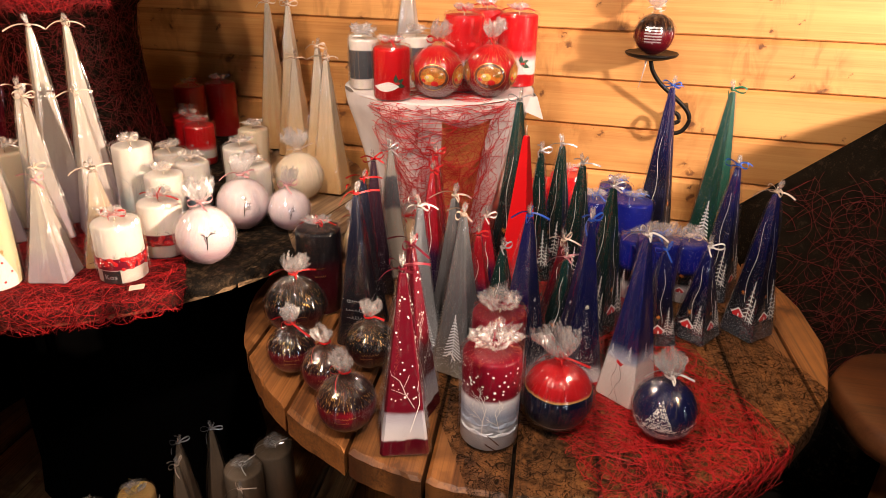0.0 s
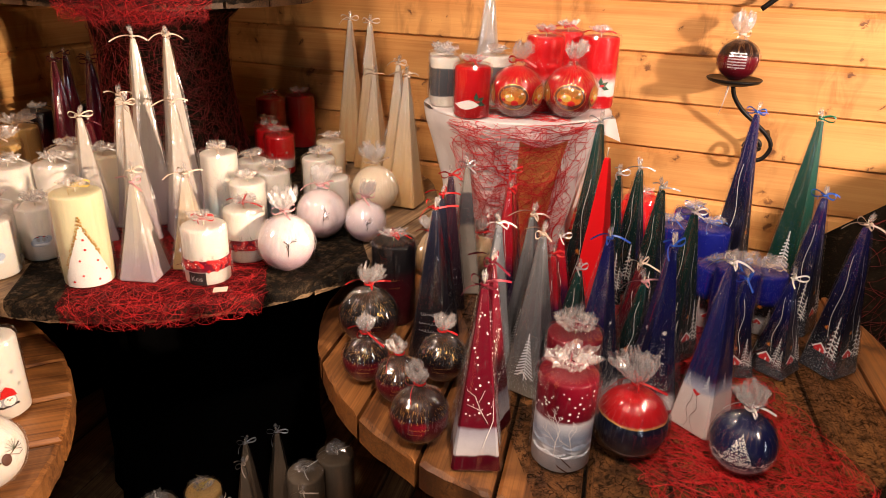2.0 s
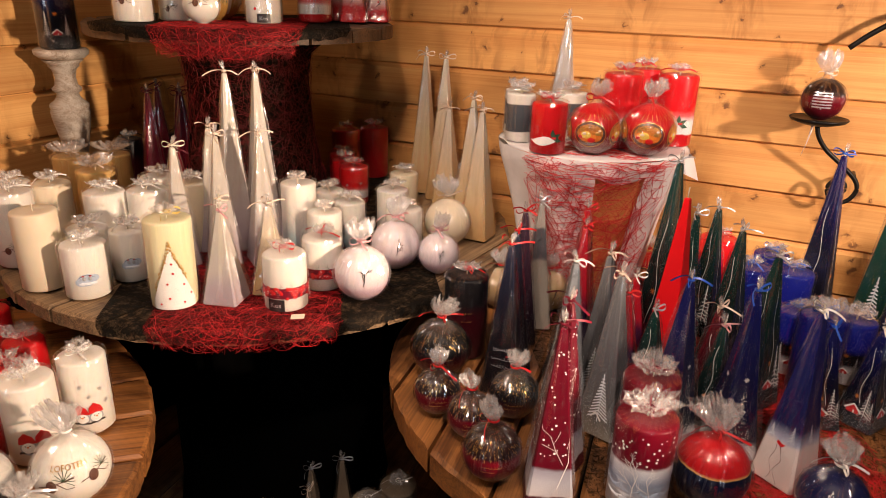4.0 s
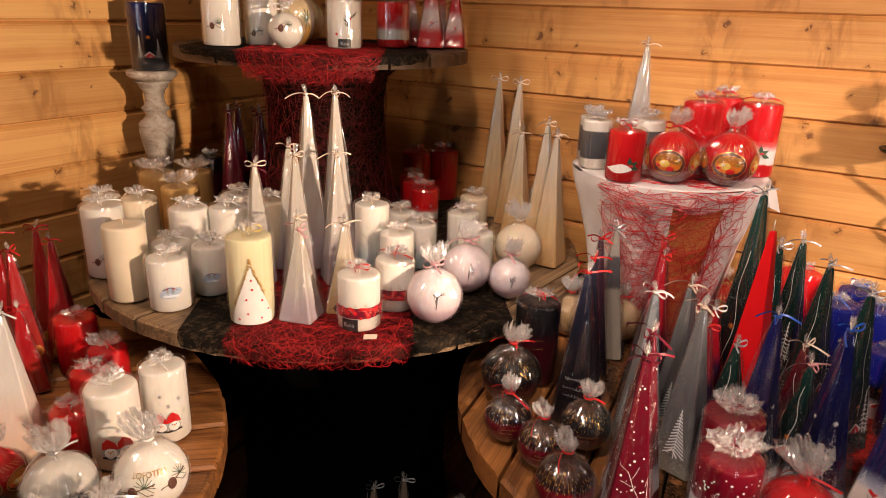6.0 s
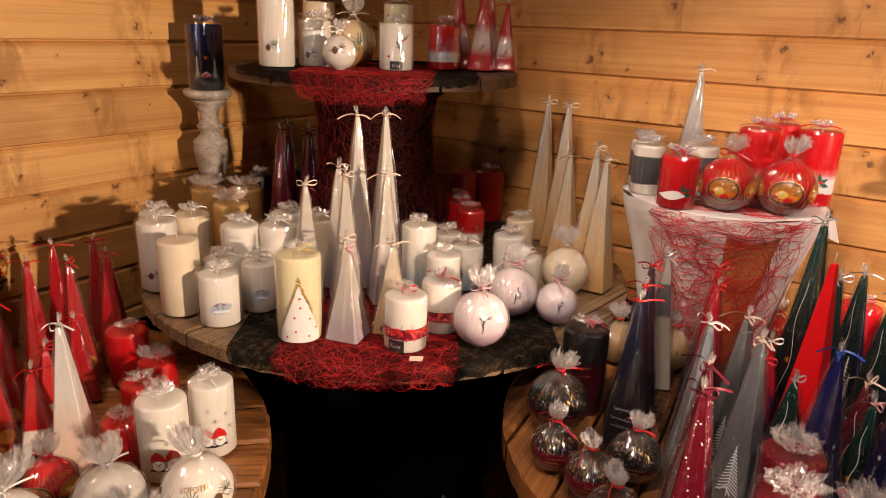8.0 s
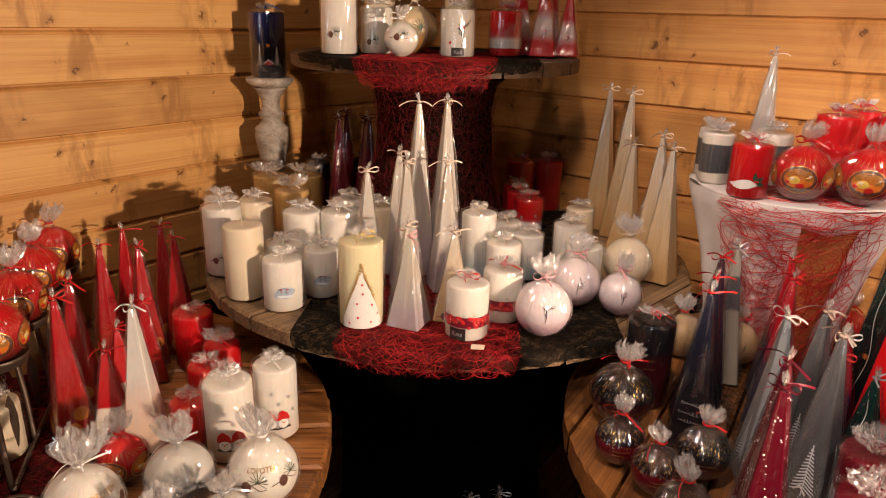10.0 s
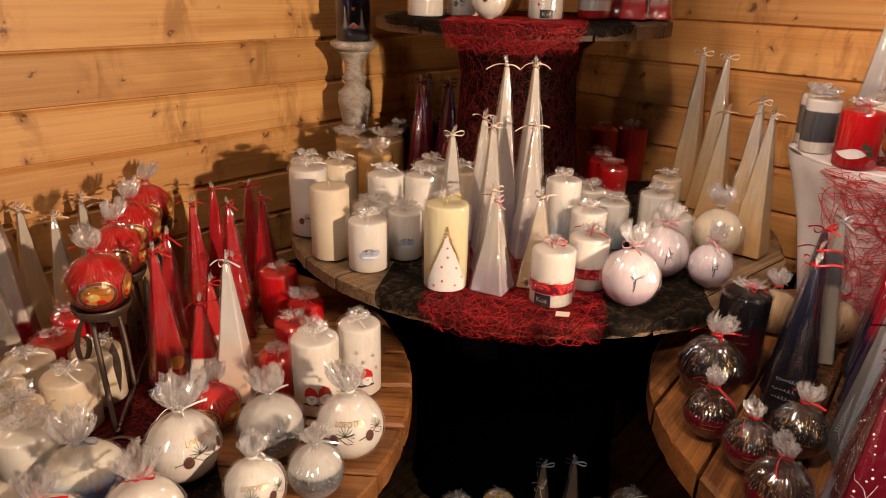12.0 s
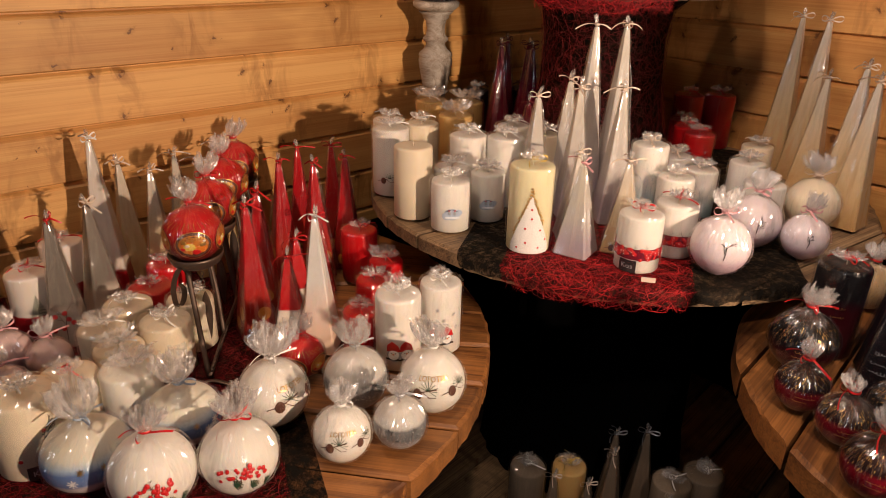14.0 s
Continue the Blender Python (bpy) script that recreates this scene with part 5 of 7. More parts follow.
# ---- runners ----
def over_rim(c, R, z_top, s, w, axis, lift):
    """A place on a runner: s along it from the drum's middle, w across; past the rim it hangs."""
    ax, ay = math.cos(axis), math.sin(axis)
    x, y = ax * s - ay * w, ay * s + ax * w
    x = max(x, X_WALL + 0.028 - c[0])
    rho = math.hypot(x, y)
    if rho <= R:
        return (c[0] + x, c[1] + y, z_top + lift)
    over = rho - R
    a = min(1.0, over / 0.012)
    q = (R + 0.002 + lift + 0.004 * a) / rho
    return (max(c[0] + x * q, X_WALL + 0.028), c[1] + y * q, z_top + lift - max(0.0, over - 0.004))


def runner(name, c, R, z_top, axis, w0, w1, s0, hang, material, label, lift, seed_):
    r = np.random.default_rng(seed_)
    nw, ns = 40, 60
    verts = []
    for w in np.linspace(w0, w1, nw):
        edge = math.sqrt(max(R * R - w * w, 0.01)) + hang + r.normal() * 0.003
        for s in np.linspace(s0, edge, ns):
            verts.append(over_rim(c, R, z_top, s, w, axis, lift + 0.0008 * r.random()))
    faces = [(i * ns + j, i * ns + j + 1, (i + 1) * ns + j + 1, (i + 1) * ns + j) for i in range(nw - 1) for j in range(ns - 1)]
    base = thing("table_runner", 0, 0, 0, 0, label, "table runner")
    part(name, (verts, faces), material, base)
    return base


def strands(place, n, u0, u1, v0, v1, seed_, length=0.16, rad=0.00042, lift=0.003):
    """Curled sisal fibres laid over a surface given by place(u, v, lift)."""
    r = np.random.default_rng(seed_)
    geos = []
    for _ in range(n):
        u, v, a = r.uniform(u0, u1), r.uniform(v0, v1), r.uniform(0, TAU)
        bend, step = r.normal() * 16.0, length * r.uniform(0.4, 1.2) / 14
        pts, up = [], r.uniform(0.0006, lift)
        for k in range(15):
            if not (u0 <= u <= u1 and v0 <= v <= v1):
                break
            pts.append(place(u, v, up + 0.0016 * math.sin(k * 0.9 + a)))
            u, v, a = u + step * math.cos(a), v + step * math.sin(a), a + bend * step
        p = np.array(pts)
        if len(p) > 3:
            geos.append(tube(p, rad * r.uniform(0.6, 1.4), 3))
    return join(geos)


def sisal(parent, c, R, z_top, axis, w0, w1, s0, hang, n, label, seed_, length=0.16, material=FIBRE, thick=0.00042):
    def place(u, v, lift):
        edge = math.sqrt(max(R * R - v * v, 0.01)) + hang
        return over_rim(c, R, z_top, s0 + (edge - s0) * u, v, axis, lift)
    span = 1.0 / max(R + hang - s0, 0.1)
    r = np.random.default_rng(seed_)
    geos = []
    for _ in range(n):
        u, v, a = r.uniform(0, 1), r.uniform(w0, w1), r.uniform(0, TAU)
        bend, step, up = r.normal() * 22.0, length * r.uniform(0.4, 1.3) / 14, r.uniform(0.0010, 0.0042)
        pts = []
        for k in range(15):
            if not (-0.02 <= u <= 1.02 and w0 - 0.004 <= v <= w1 + 0.004):
                break
            pts.append(place(u, v, up + 0.0012 * math.sin(k * 0.9 + a)))
            u, v, a = u + step * span * math.cos(a), v + step * math.sin(a), a + bend * step
        p = np.array(pts)
        if len(p) > 3:
            geos.append(tube(p, thick * r.uniform(0.5, 1.5), 3))
    return tagged(part("sisal_mat", join(geos), material, parent, label), kind="stuff")


def red_web(parent, c, R, z_top, axis, w0, w1, s0, hang, seed_):
    """The thin red fleece that the fibres lie on."""
    r = np.random.default_rng(seed_)
    nw, ns = 30, 60
    verts = []
    for w in np.linspace(w0, w1, nw):
        edge = math.sqrt(max(R * R - w * w, 0.01)) + hang + r.normal() * 0.002
        for q in np.linspace(s0, edge, ns):
            verts.append(over_rim(c, R, z_top, q, w, axis, 0.0038 + 0.0008 * r.random()))
    faces = [(i * ns + j, i * ns + j + 1, (i + 1) * ns + j + 1, (i + 1) * ns + j) for i in range(nw - 1) for j in range(ns - 1)]
    return part("red_fleece", (verts, faces), WEB_RED, parent, "thin red fibre fleece")


AX_R, AX_M, AX_L = math.atan2(-0.864, 0.503), math.atan2(-0.83, 0.557), math.radians(-21)
cloth = runner("web_cloth", RIGHT_C, 0.540, Z_RIGHT, AX_R, -0.26, 0.366, -0.45, 0.05, NET, "black web cloth runner with red sisal over the drum table", 0.0025, 21)
sisal(cloth, RIGHT_C, 0.540, Z_RIGHT, AX_R, -0.105, 0.222, -0.40, 0.045, 1900, "bright red sisal fibre runner over black web cloth", 22, 0.30, thick=0.00036)
cloth = runner("web_cloth", MID_C, 0.588, Z_MID, AX_M, -0.255, 0.36, -0.40, 0.030, NET_DENSE, "black web cloth and red sisal hanging over the rim", 0.0025, 23)
red_web(cloth, MID_C, 0.588, Z_MID, AX_M, -0.165, 0.168, 0.02, 0.036, 122)
sisal(cloth, MID_C, 0.588, Z_MID, AX_M, -0.165, 0.168, 0.02, 0.036, 1150, "red sisal fibre runner hanging over the rim", 24, 0.22, thick=0.00027)
sisal(cloth, MID_C, 0.588, Z_MID, AX_M, -0.165, 0.168, 0.02, 0.036, 1300, "dark red sisal fibres in the runner", 124, 0.22, material=FIBRE_DARK, thick=0.00024)
cloth = runner("web_cloth", TIER_C, 0.372, Z_TIER, AX_M, -0.30, 0.26, -0.30, 0.030, NET_DENSE, "black web and red sisal runner on the upper drum", 0.0025, 25)
red_web(cloth, TIER_C, 0.372, Z_TIER, AX_M, -0.150, 0.16, -0.1, 0.055, 123)
sisal(cloth, TIER_C, 0.372, Z_TIER, AX_M, -0.150, 0.16, -0.1, 0.060, 1000, "red sisal fibre runner on the upper drum", 26, thick=0.00028)
sisal(cloth, TIER_C, 0.372, Z_TIER, AX_M, -0.150, 0.16, -0.1, 0.060, 1500, "dark red sisal fibres in the runner", 126, material=FIBRE_DARK, thick=0.00028)
cloth = runner("web_cloth", LEFT_C, 0.648, Z_LEFT, AX_L, -0.40, 0.215, -0.3, 0.05, NET_DENSE, "dark web and red sisal runner under the candles", 0.0025, 27)
red_web(cloth, LEFT_C, 0.648, Z_LEFT, AX_L, -0.38, 0.165, -0.30, 0.045, 124)
sisal(cloth, LEFT_C, 0.648, Z_LEFT, AX_L, -0.38, 0.165, -0.30, 0.045, 3000, "red sisal fibre runner under the candles", 28, material=FIBRE_DARK, thick=0.0003)


def on_core(u, v, lift):
    z = v
    R = np.interp(z, [0.03, 0.10, 0.20, 0.32, 0.39, 0.42], [0.199, 0.180, 0.162, 0.155, 0.166, 0.199]) + lift
    a = AX_M + u / 0.16
    return (R * math.cos(a), R * math.sin(a), z)


tagged(part("sisal_wrap", strands(on_core, 900, -0.20, 0.24, 0.04, 0.415, 31, 0.12, 0.00030, 0.006), FIBRE_DARK, tier, "red sisal fibres"), kind="stuff")

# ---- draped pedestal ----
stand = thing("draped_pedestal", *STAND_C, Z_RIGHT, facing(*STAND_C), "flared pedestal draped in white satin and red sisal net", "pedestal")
SH = Z_STAND - Z_RIGHT
part("core", lathe([(0.113, 0.0), (0.133, 0.10), (0.155, 0.20), (0.180, SH - 0.07), (0.198, SH - 0.02), (0.198, SH - 0.004)], 40), AMBER_LIT_CORE, stand, "core coloured amber for orange light showing in the gap")
ph_s = np.random.default_rng(5).uniform(0, TAU, 4)


def cloth_r(z):
    return np.interp(z, [0.0, 0.10, 0.20, SH - 0.07, SH - 0.02, SH], [0.118, 0.138, 0.160, 0.186, 0.206, 0.209])


def fold(a, z):
    k = np.clip((SH - z) / SH, 0, 1) ** 0.7
    return 1 + k * (0.050 * (1 + np.sin(9 * a + ph_s[0])) + 0.03 * (1 + np.sin(14 * a + ph_s[1])) - 0.02) + 0.006 * np.sin(5 * a + ph_s[3])


def drape(a0, a1, z_low, n, m):
    verts = []
    for a in np.linspace(a0, a1, n):
        low = z_low(a)
        for z in np.linspace(SH + 0.0015, low, m):
            q = cloth_r(max(z, 0)) * fold(a, z)
            verts.append((q * math.cos(a), q * math.sin(a), z))
    faces = [(i * m + j, i * m + j + 1, (i + 1) * m + j + 1, (i + 1) * m + j) for i in range(n - 1) for j in range(m - 1)]
    return verts, faces


GAP = (0.10, 0.62)
low_edge = lambda a: 0.006 + 0.05 * max(0.0, math.sin(2 * a + 1.0))
top_sheet = lathe([(0.209, SH + 0.0015), (0.19, SH + 0.003), (0.1, SH + 0.003), (0.002, SH + 0.003)], 90, lambda th, i: (fold(th, SH) if i < 2 else np.ones_like(th), 0.0008 * np.sin(7 * th + i)))
part("satin_top", top_sheet, SATIN, stand)
part("satin_drape", drape(GAP[1], TAU + GAP[0], low_edge, 150, 24), SATIN, stand, "white satin in hanging folds")
part("satin_flap", drape(GAP[0], GAP[1], lambda a: SH - 0.03 - 0.015 * math.sin((a - GAP[0]) / (GAP[1] - GAP[0]) * math.pi), 16, 8), SATIN, stand)
corner = [(0.20 * math.cos(a) * k, 0.20 * math.sin(a) * k, SH - 0.002 - d) for a, k, d in ((1.15, 1.02, 0.0), (1.35, 1.10, 0.004), (1.6, 1.02, 0.0), (1.15, 1.03, 0.03), (1.38, 1.18, 0.055), (1.6, 1.03, 0.03))]
part("satin_corner", (corner, [(0, 1, 4, 3), (1, 2, 5, 4)]), SATIN, stand, "hanging corner of the white satin")


def on_drape(u, v, lift):
    a = u / 0.15
    inside = GAP[0] < a < GAP[1] and v < SH - 0.06
    q = cloth_r(v) * (1.02 if inside else fold(a, v)) + lift
    return (q * math.cos(a), q * math.sin(a), v)


part("sisal_net", strands(on_drape, 400, -0.11, 0.15, 0.0, SH, 33, 0.24, 0.00048, 0.006), FIBRE, stand, "red sisal fibre net")
part("sisal_edge", strands(lambda u, v, l: ((0.205 + l) * math.cos(u / 0.2), (0.205 + l) * math.sin(u / 0.2), SH + 0.004 - max(0, v) * 0.5), 130, -0.14, 0.2, 0.0, 0.05, 34, 0.2, 0.0005, 0.008), FIBRE, stand)
top_net = strands(lambda u, v, l: (u, v, SH + 0.003 + l), 110, 0.03, 0.17, -0.10, 0.12, 35, 0.2, 0.0005, 0.003)
part("sisal_top", top_net, FIBRE, stand)

# ---- turned candle holder ----
HOLD = (-1.690, 1.147)
holder = thing("candle_holder", *HOLD, Z_MID, 0, "turned wooden candle holder with worn white limewash", "candle holder")
stem_line = [(0.052, 0), (0.054, 0.012), (0.046, 0.024), (0.032, 0.040), (0.028, 0.075), (0.032, 0.100), (0.036, 0.104), (0.036, 0.112), (0.027, 0.118), (0.028, 0.130), (0.034, 0.160), (0.041, 0.195), (0.046, 0.222), (0.047, 0.236), (0.044, 0.242), (0.047, 0.247), (0.045, 0.254), (0.034, 0.262), (0.027, 0.272), (0.026, 0.280), (0.034, 0.287), (0.035, 0.293), (0.027, 0.300), (0.024, 0.318), (0.028, 0.338), (0.036, 0.346), (0.036, 0.352), (0.048, 0.362), (0.030, 0.363)]
part("stem", lathe(stem_line, 40), LIMED, holder)
part("dish", lathe([(0.030, 0.362), (0.050, 0.366), (0.062, 0.376), (0.063, 0.386), (0.056, 0.390), (0.01, 0.387)], 40), LIMED, holder)

# ---- wall sconce ----
sconce = thing("wall_sconce", 0.022, 1.712, 1.206, 0, "black wrought iron candle sconce with scrolled stem", "candle sconce")
part("plate", lathe([(0.010, -0.010), (0.030, -0.008), (0.056, 0.0), (0.061, 0.006), (0.059, 0.008), (0.05, 0.004), (0.01, 0.001)], 40), IRON, sconce)
scroll = [(0.0, 0.0, -0.010), (0.008, 0.004, -0.035), (0.030, 0.012, -0.065), (0.066, 0.020, -0.095), (0.098, 0.028, -0.125), (0.108, 0.030, -0.150), (0.096, 0.030, -0.176), (0.074, 0.030, -0.184), (0.055, 0.030, -0.172), (0.050, 0.030, -0.150), (0.062, 0.030, -0.134), (0.080, 0.030, -0.138), (0.084, 0.030, -0.154), (0.072, 0.030, -0.160)]


def smooth_path(pts, n=6):
    p = np.asarray(pts, float)
    q = np.concatenate([[2 * p[0] - p[1]], p, [2 * p[-1] - p[-2]]])
    out = []
    for i in range(1, len(q) - 2):
        for t in np.linspace(0, 1, n, endpoint=False):
            a, b, c, d = q[i - 1], q[i], q[i + 1], q[i + 2]
            out.append(0.5 * (2 * b + (c - a) * t + (2 * a - 5 * b + 4 * c - d) * t * t + (3 * b - a - 3 * c + d) * t ** 3))
    out.append(p[-1])
    return np.array(out)


part("scroll", tube(smooth_path(scroll), 0.0052, 8), IRON, sconce, "scrolled iron bar")
part("wall_bar", tube([(0.098, 0.028, -0.125), (0.10, 0.09, -0.125)], 0.005, 8), IRON, sconce)
part("arm", tube(smooth_path([(0.030, 0.045, 0.155), (0.07, 0.045, 0.19), (0.125, 0.045, 0.225), (0.20, 0.055, 0.25), (0.26, 0.085, 0.262)]), 0.006, 8), IRON, sconce, "straight iron arm above")

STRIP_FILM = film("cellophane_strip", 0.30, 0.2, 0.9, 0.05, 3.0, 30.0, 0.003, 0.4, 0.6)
part("film_strip", tube([(-0.010, -0.030, -0.004), (-0.012, -0.032, -0.025), (-0.016, -0.033, -0.050), (-0.022, -0.033, -0.076)], [0.0042, 0.0034, 0.0024, 0.0006], 6, 0.4), STRIP_FILM, sconce, "hanging end of clear film")

# ---- ball rack ----
RACK = [(-1.363, 0.294), (-1.490, 0.380), (-1.610, 0.465), (-1.722, 0.548)]
rack = thing("ball_rack", RACK[0][0], RACK[0][1], Z_LEFT, 0, "rusty tin rack with a row of cups on thin legs", "candle rack")
rel = [(a - RACK[0][0], b - RACK[0][1]) for a, b in RACK]
CUP = 0.172
FOOT = (0.128, -0.051)
for k, (dx, dy) in enumerate(rel):
    place = Matrix.Translation((dx, dy, 0))
    part("cup", moved(lathe([(0.008, 0.0), (0.030, 0.002), (0.043, 0.010), (0.049, 0.022), (0.050, 0.028), (0.0475, 0.028), (0.040, 0.014), (0.012, 0.005)], 32), Matrix.Translation((dx, dy, CUP - 0.006))), TIN, rack, "shallow tin cup")
    lean = smooth_path([(dx + 0.018, dy - 0.026, CUP - 0.004), (dx + 0.060, dy - 0.036, 0.10), (dx + FOOT[0] - 0.004, dy + FOOT[1], 0.004)])
    part("leg", tube(lean, 0.0048, 6, 0.45), TIN, rack, "flat tin leg")
    back = smooth_path([(dx - 0.028, dy + 0.034, CUP), (dx - 0.015, dy + 0.036, 0.10), (dx + 0.006, dy + 0.032, 0.004)])
    part("leg", tube(back, 0.0045, 6, 0.45), TIN, rack, "flat tin leg")
    curl = smooth_path([(dx + 0.022, dy - 0.026, CUP - 0.010), (dx + 0.018, dy - 0.033, CUP + 0.002), (dx + 0.018, dy - 0.041, CUP + 0.003), (dx + 0.018, dy - 0.050, CUP - 0.010), (dx + 0.018, dy - 0.057, CUP - 0.034), (dx + 0.018, dy - 0.056, CUP - 0.062), (dx + 0.018, dy - 0.050, CUP - 0.069), (dx + 0.018, dy - 0.041, CUP - 0.058), (dx + 0.018, dy - 0.038, CUP - 0.038), (dx + 0.018, dy - 0.043, CUP - 0.026)])
    n = len(curl)
    edge = np.tile((0.9, 0.45, 0.0), (n, 1))
    inside = curl + np.array((0.0, 0.0016, 0.0016))
    a_, b_ = band(curl, edge, 0.011), band(inside, edge, 0.011)
    part("curl", join([a_, b_]), TIN, rack, "curled tin strip")
    lf = [(dx + 0.033 + 0.8 * w, dy - 0.006 + 0.6 * w, CUP - 0.046 - h) for w, h in ((0, 0), (0.006, 0.014), (0.0095, 0.036), (0.0085, 0.060), (0.004, 0.085), (0, 0.108), (-0.006, 0.085), (-0.0105, 0.060), (-0.0100, 0.036), (-0.006, 0.014))]
    bk = [(a - 0.002, b + 0.003, c) for a, b, c in lf]
    m = len(lf)
    mid = [(lf[0][0] + 0.003, lf[0][1] - 0.004, CUP - 0.046 - 0.045)]
    part("pendant", (lf + bk + mid, [(i, (i + 1) % m, 2 * m) for i in range(m)] + [tuple(range(2 * m - 1, m - 1, -1))] + [(i, (i + 1) % m, m + (i + 1) % m, m + i) for i in range(m)]), TIN, rack, "dangling pierced tin leaf", smooth=False)
    part("chain", join([tube([(dx + 0.033 + 0.003 * math.sin(a) * s_, dy - 0.006 + 0.002 * math.sin(a), CUP - 0.004 - 0.0085 * j - 0.0055 * (1 + math.cos(a))) for a in np.linspace(0, TAU, 9)], 0.0007, 4) for j, s_ in enumerate((1, -1, 1, -1))]), TIN, rack, "thin wire links")
    if k < 3:
        ex, ey = rel[k + 1]
        p0, p1 = np.array((dx + FOOT[0], dy + FOOT[1], 0.010)), np.array((ex + FOOT[0], ey + FOOT[1], 0.010))
        teeth = [tube([p0 + (p1 - p0) * q, p0 + (p1 - p0) * q + np.array((0.004, 0.003, 0.008))], 0.0014, 4) for q in np.linspace(0.08, 0.92, 12)]
        part("rail", join([tube([p0, (p0 + p1) / 2, p1], 0.0042, 6, 0.5)] + teeth), TIN, rack, "notched bar joining the feet")
foot = smooth_path([(0.13, -0.075, 0.002), (0.135, -0.062, 0.006), (0.142, -0.050, 0.007), (0.158, -0.038, 0.006), (0.172, -0.028, 0.002)])
part("foot", tube(foot, 0.005, 6, 0.4), TIN, rack, "bent tin strip foot")

# ---- the right-hand end: log slice, shelf board and black drape ----
slice_ = thing("log_slice_table", 0.640, 1.300, 0, 0, "small table made of a polished log slice with bark rim", "side table")
part("slab", lathe([(0.165, 0.585), (0.186, 0.592), (0.192, 0.62), (0.186, 0.642), (0.176, 0.650), (0.10, 0.651), (0.004, 0.651)], 56, lambda th, i: (1 + 0.025 * np.sin(3 * th + 1) + 0.015 * np.sin(7 * th), np.zeros_like(th))), BARK, slice_)
part("post", lathe([(0.09, 0.0), (0.07, 0.05), (0.06, 0.585)], 24), BARK, slice_)
shelf = tagged(mesh_ob("shelf_board", moved(lathe([(0.36, 0.0), (0.372, 0.006), (0.376, 0.022), (0.370, 0.040), (0.36, 0.046)], 60), Matrix.Translation((0.905, 1.440, 1.118))), BARK), "dark brown round wooden shelf board", "shelf")


def hang_sheet():
    r = np.random.default_rng(41)
    n, m = 60, 30
    verts = []
    for i in range(n):
        k = i / (n - 1)
        x = 0.262 + 0.75 * k
        z_up = min(1.116, 0.845 + 0.905 * (x - 0.262))
        for j in range(m):
            t = j / (m - 1)
            verts.append((x, 1.74 - 0.10 * k + 0.018 * math.sin(26 * x) * t + 0.008 * math.sin(61 * x + 1) * t, z_up * (1 - t) + 0.02 * t))
    return verts, [(a * m + b, a * m + b + 1, (a + 1) * m + b + 1, (a + 1) * m + b) for a in range(n - 1) for b in range(m - 1)]


drape_black = thing("black_drape", 0, 0, 0, 0, "black web cloth drape with dark red fibres hanging by the wall", "drape")
part("cloth", hang_sheet(), CLOTH_AND_SHADE, drape_black)
part("web", moved(hang_sheet(), Matrix.Translation((0, -0.006, 0.002))), WEB_LIT, drape_black)


def on_sheet(u, v, lift):
    z_up = min(1.116, 0.845 + 0.905 * (u - 0.262))
    return (u, 1.725 - 0.10 * (u - 0.262) / 0.75 - lift, min(v, z_up - 0.03))


part("sisal", strands(on_sheet, 420, 0.36, 0.98, 0.35, 0.98, 43, 0.2, 0.0005, 0.012), FIBRE_DARK, drape_black, "dark red sisal fibres")

# ---- small things ----
tag = tagged(mesh_ob("price_tag", moved(box(-0.012, -0.008, 0, 0.012, 0.008, 0.0012, 0.0003), pose(-0.760, 0.846, Z_MID + 0.006, 4, -3, 30)), INK["cream"], False), "small cream paper price tag lying on the runner", "price tag")
crate = thing("wooden_crate", 0.470, 0.985, 0, 20, "pale wooden crate standing on the dark floor", "crate")
for k in range(3):
    part("slat", box(-0.10, -0.05, 0.30 - 0.07 * k, 0.10, -0.035, 0.36 - 0.07 * k, 0.002), LIMED, crate)
part("body", box(-0.10, -0.034, 0.0, 0.10, 0.10, 0.36, 0.003), DRUM_GREY, crate)

# ---- candles ----
G_R = 'candles on the drum table by the pedestal'
G_M = 'candles on the large drum table'
G_L = 'candles on the table by the ball rack'
G_T = 'candles on the upper drum'
G_S = 'candles on the pedestal'
G_F = 'candles on the lower drum board'
pyramid(-0.255, 0.738, Z_RIGHT + 0.004, 0.068, 0.272, 'burgundy', 'wine', 'burgundy pyramid candle with white dots and painted branches', G_R, turn=10, motif='branches')
pyramid(-0.267, 0.810, Z_RIGHT + 0.004, 0.068, 0.272, 'burgundy', 'wine', 'burgundy pyramid candle with white dots behind another', G_R, turn=-20, motif='branches')
pyramid(-0.227, 0.940, Z_RIGHT + 0.004, 0.068, 0.272, 'grey', 'cream', 'smoky grey pyramid candle with a white fir motif', G_R, turn=-22, motif='fir')
pyramid(-0.261, 1.017, Z_RIGHT + 0.004, 0.068, 0.272, 'grey', 'cream', 'smoky grey pyramid candle with brown foot', G_R, turn=-25, motif='fir')
pyramid(-0.301, 0.957, Z_RIGHT + 0.004, 0.068, 0.272, 'grey_light', 'white', 'pale grey pyramid candle with white bow', G_R, turn=15, motif='fir')
pyramid(-0.416, 0.976, Z_RIGHT + 0.004, 0.068, 0.272, 'night', 'red', 'black and navy pyramid candle with red ribbon', G_R, turn=-12, motif='script')
pyramid(-0.432, 1.047, Z_RIGHT + 0.004, 0.068, 0.272, 'night', 'red', 'dark pyramid candle with red ribbon', G_R, turn=20, motif='script')
pyramid(-0.457, 1.161, Z_RIGHT + 0.004, 0.068, 0.272, 'night_plum', 'red', 'dark plum pyramid candle with red ribbon', G_R, turn=10, motif='script')
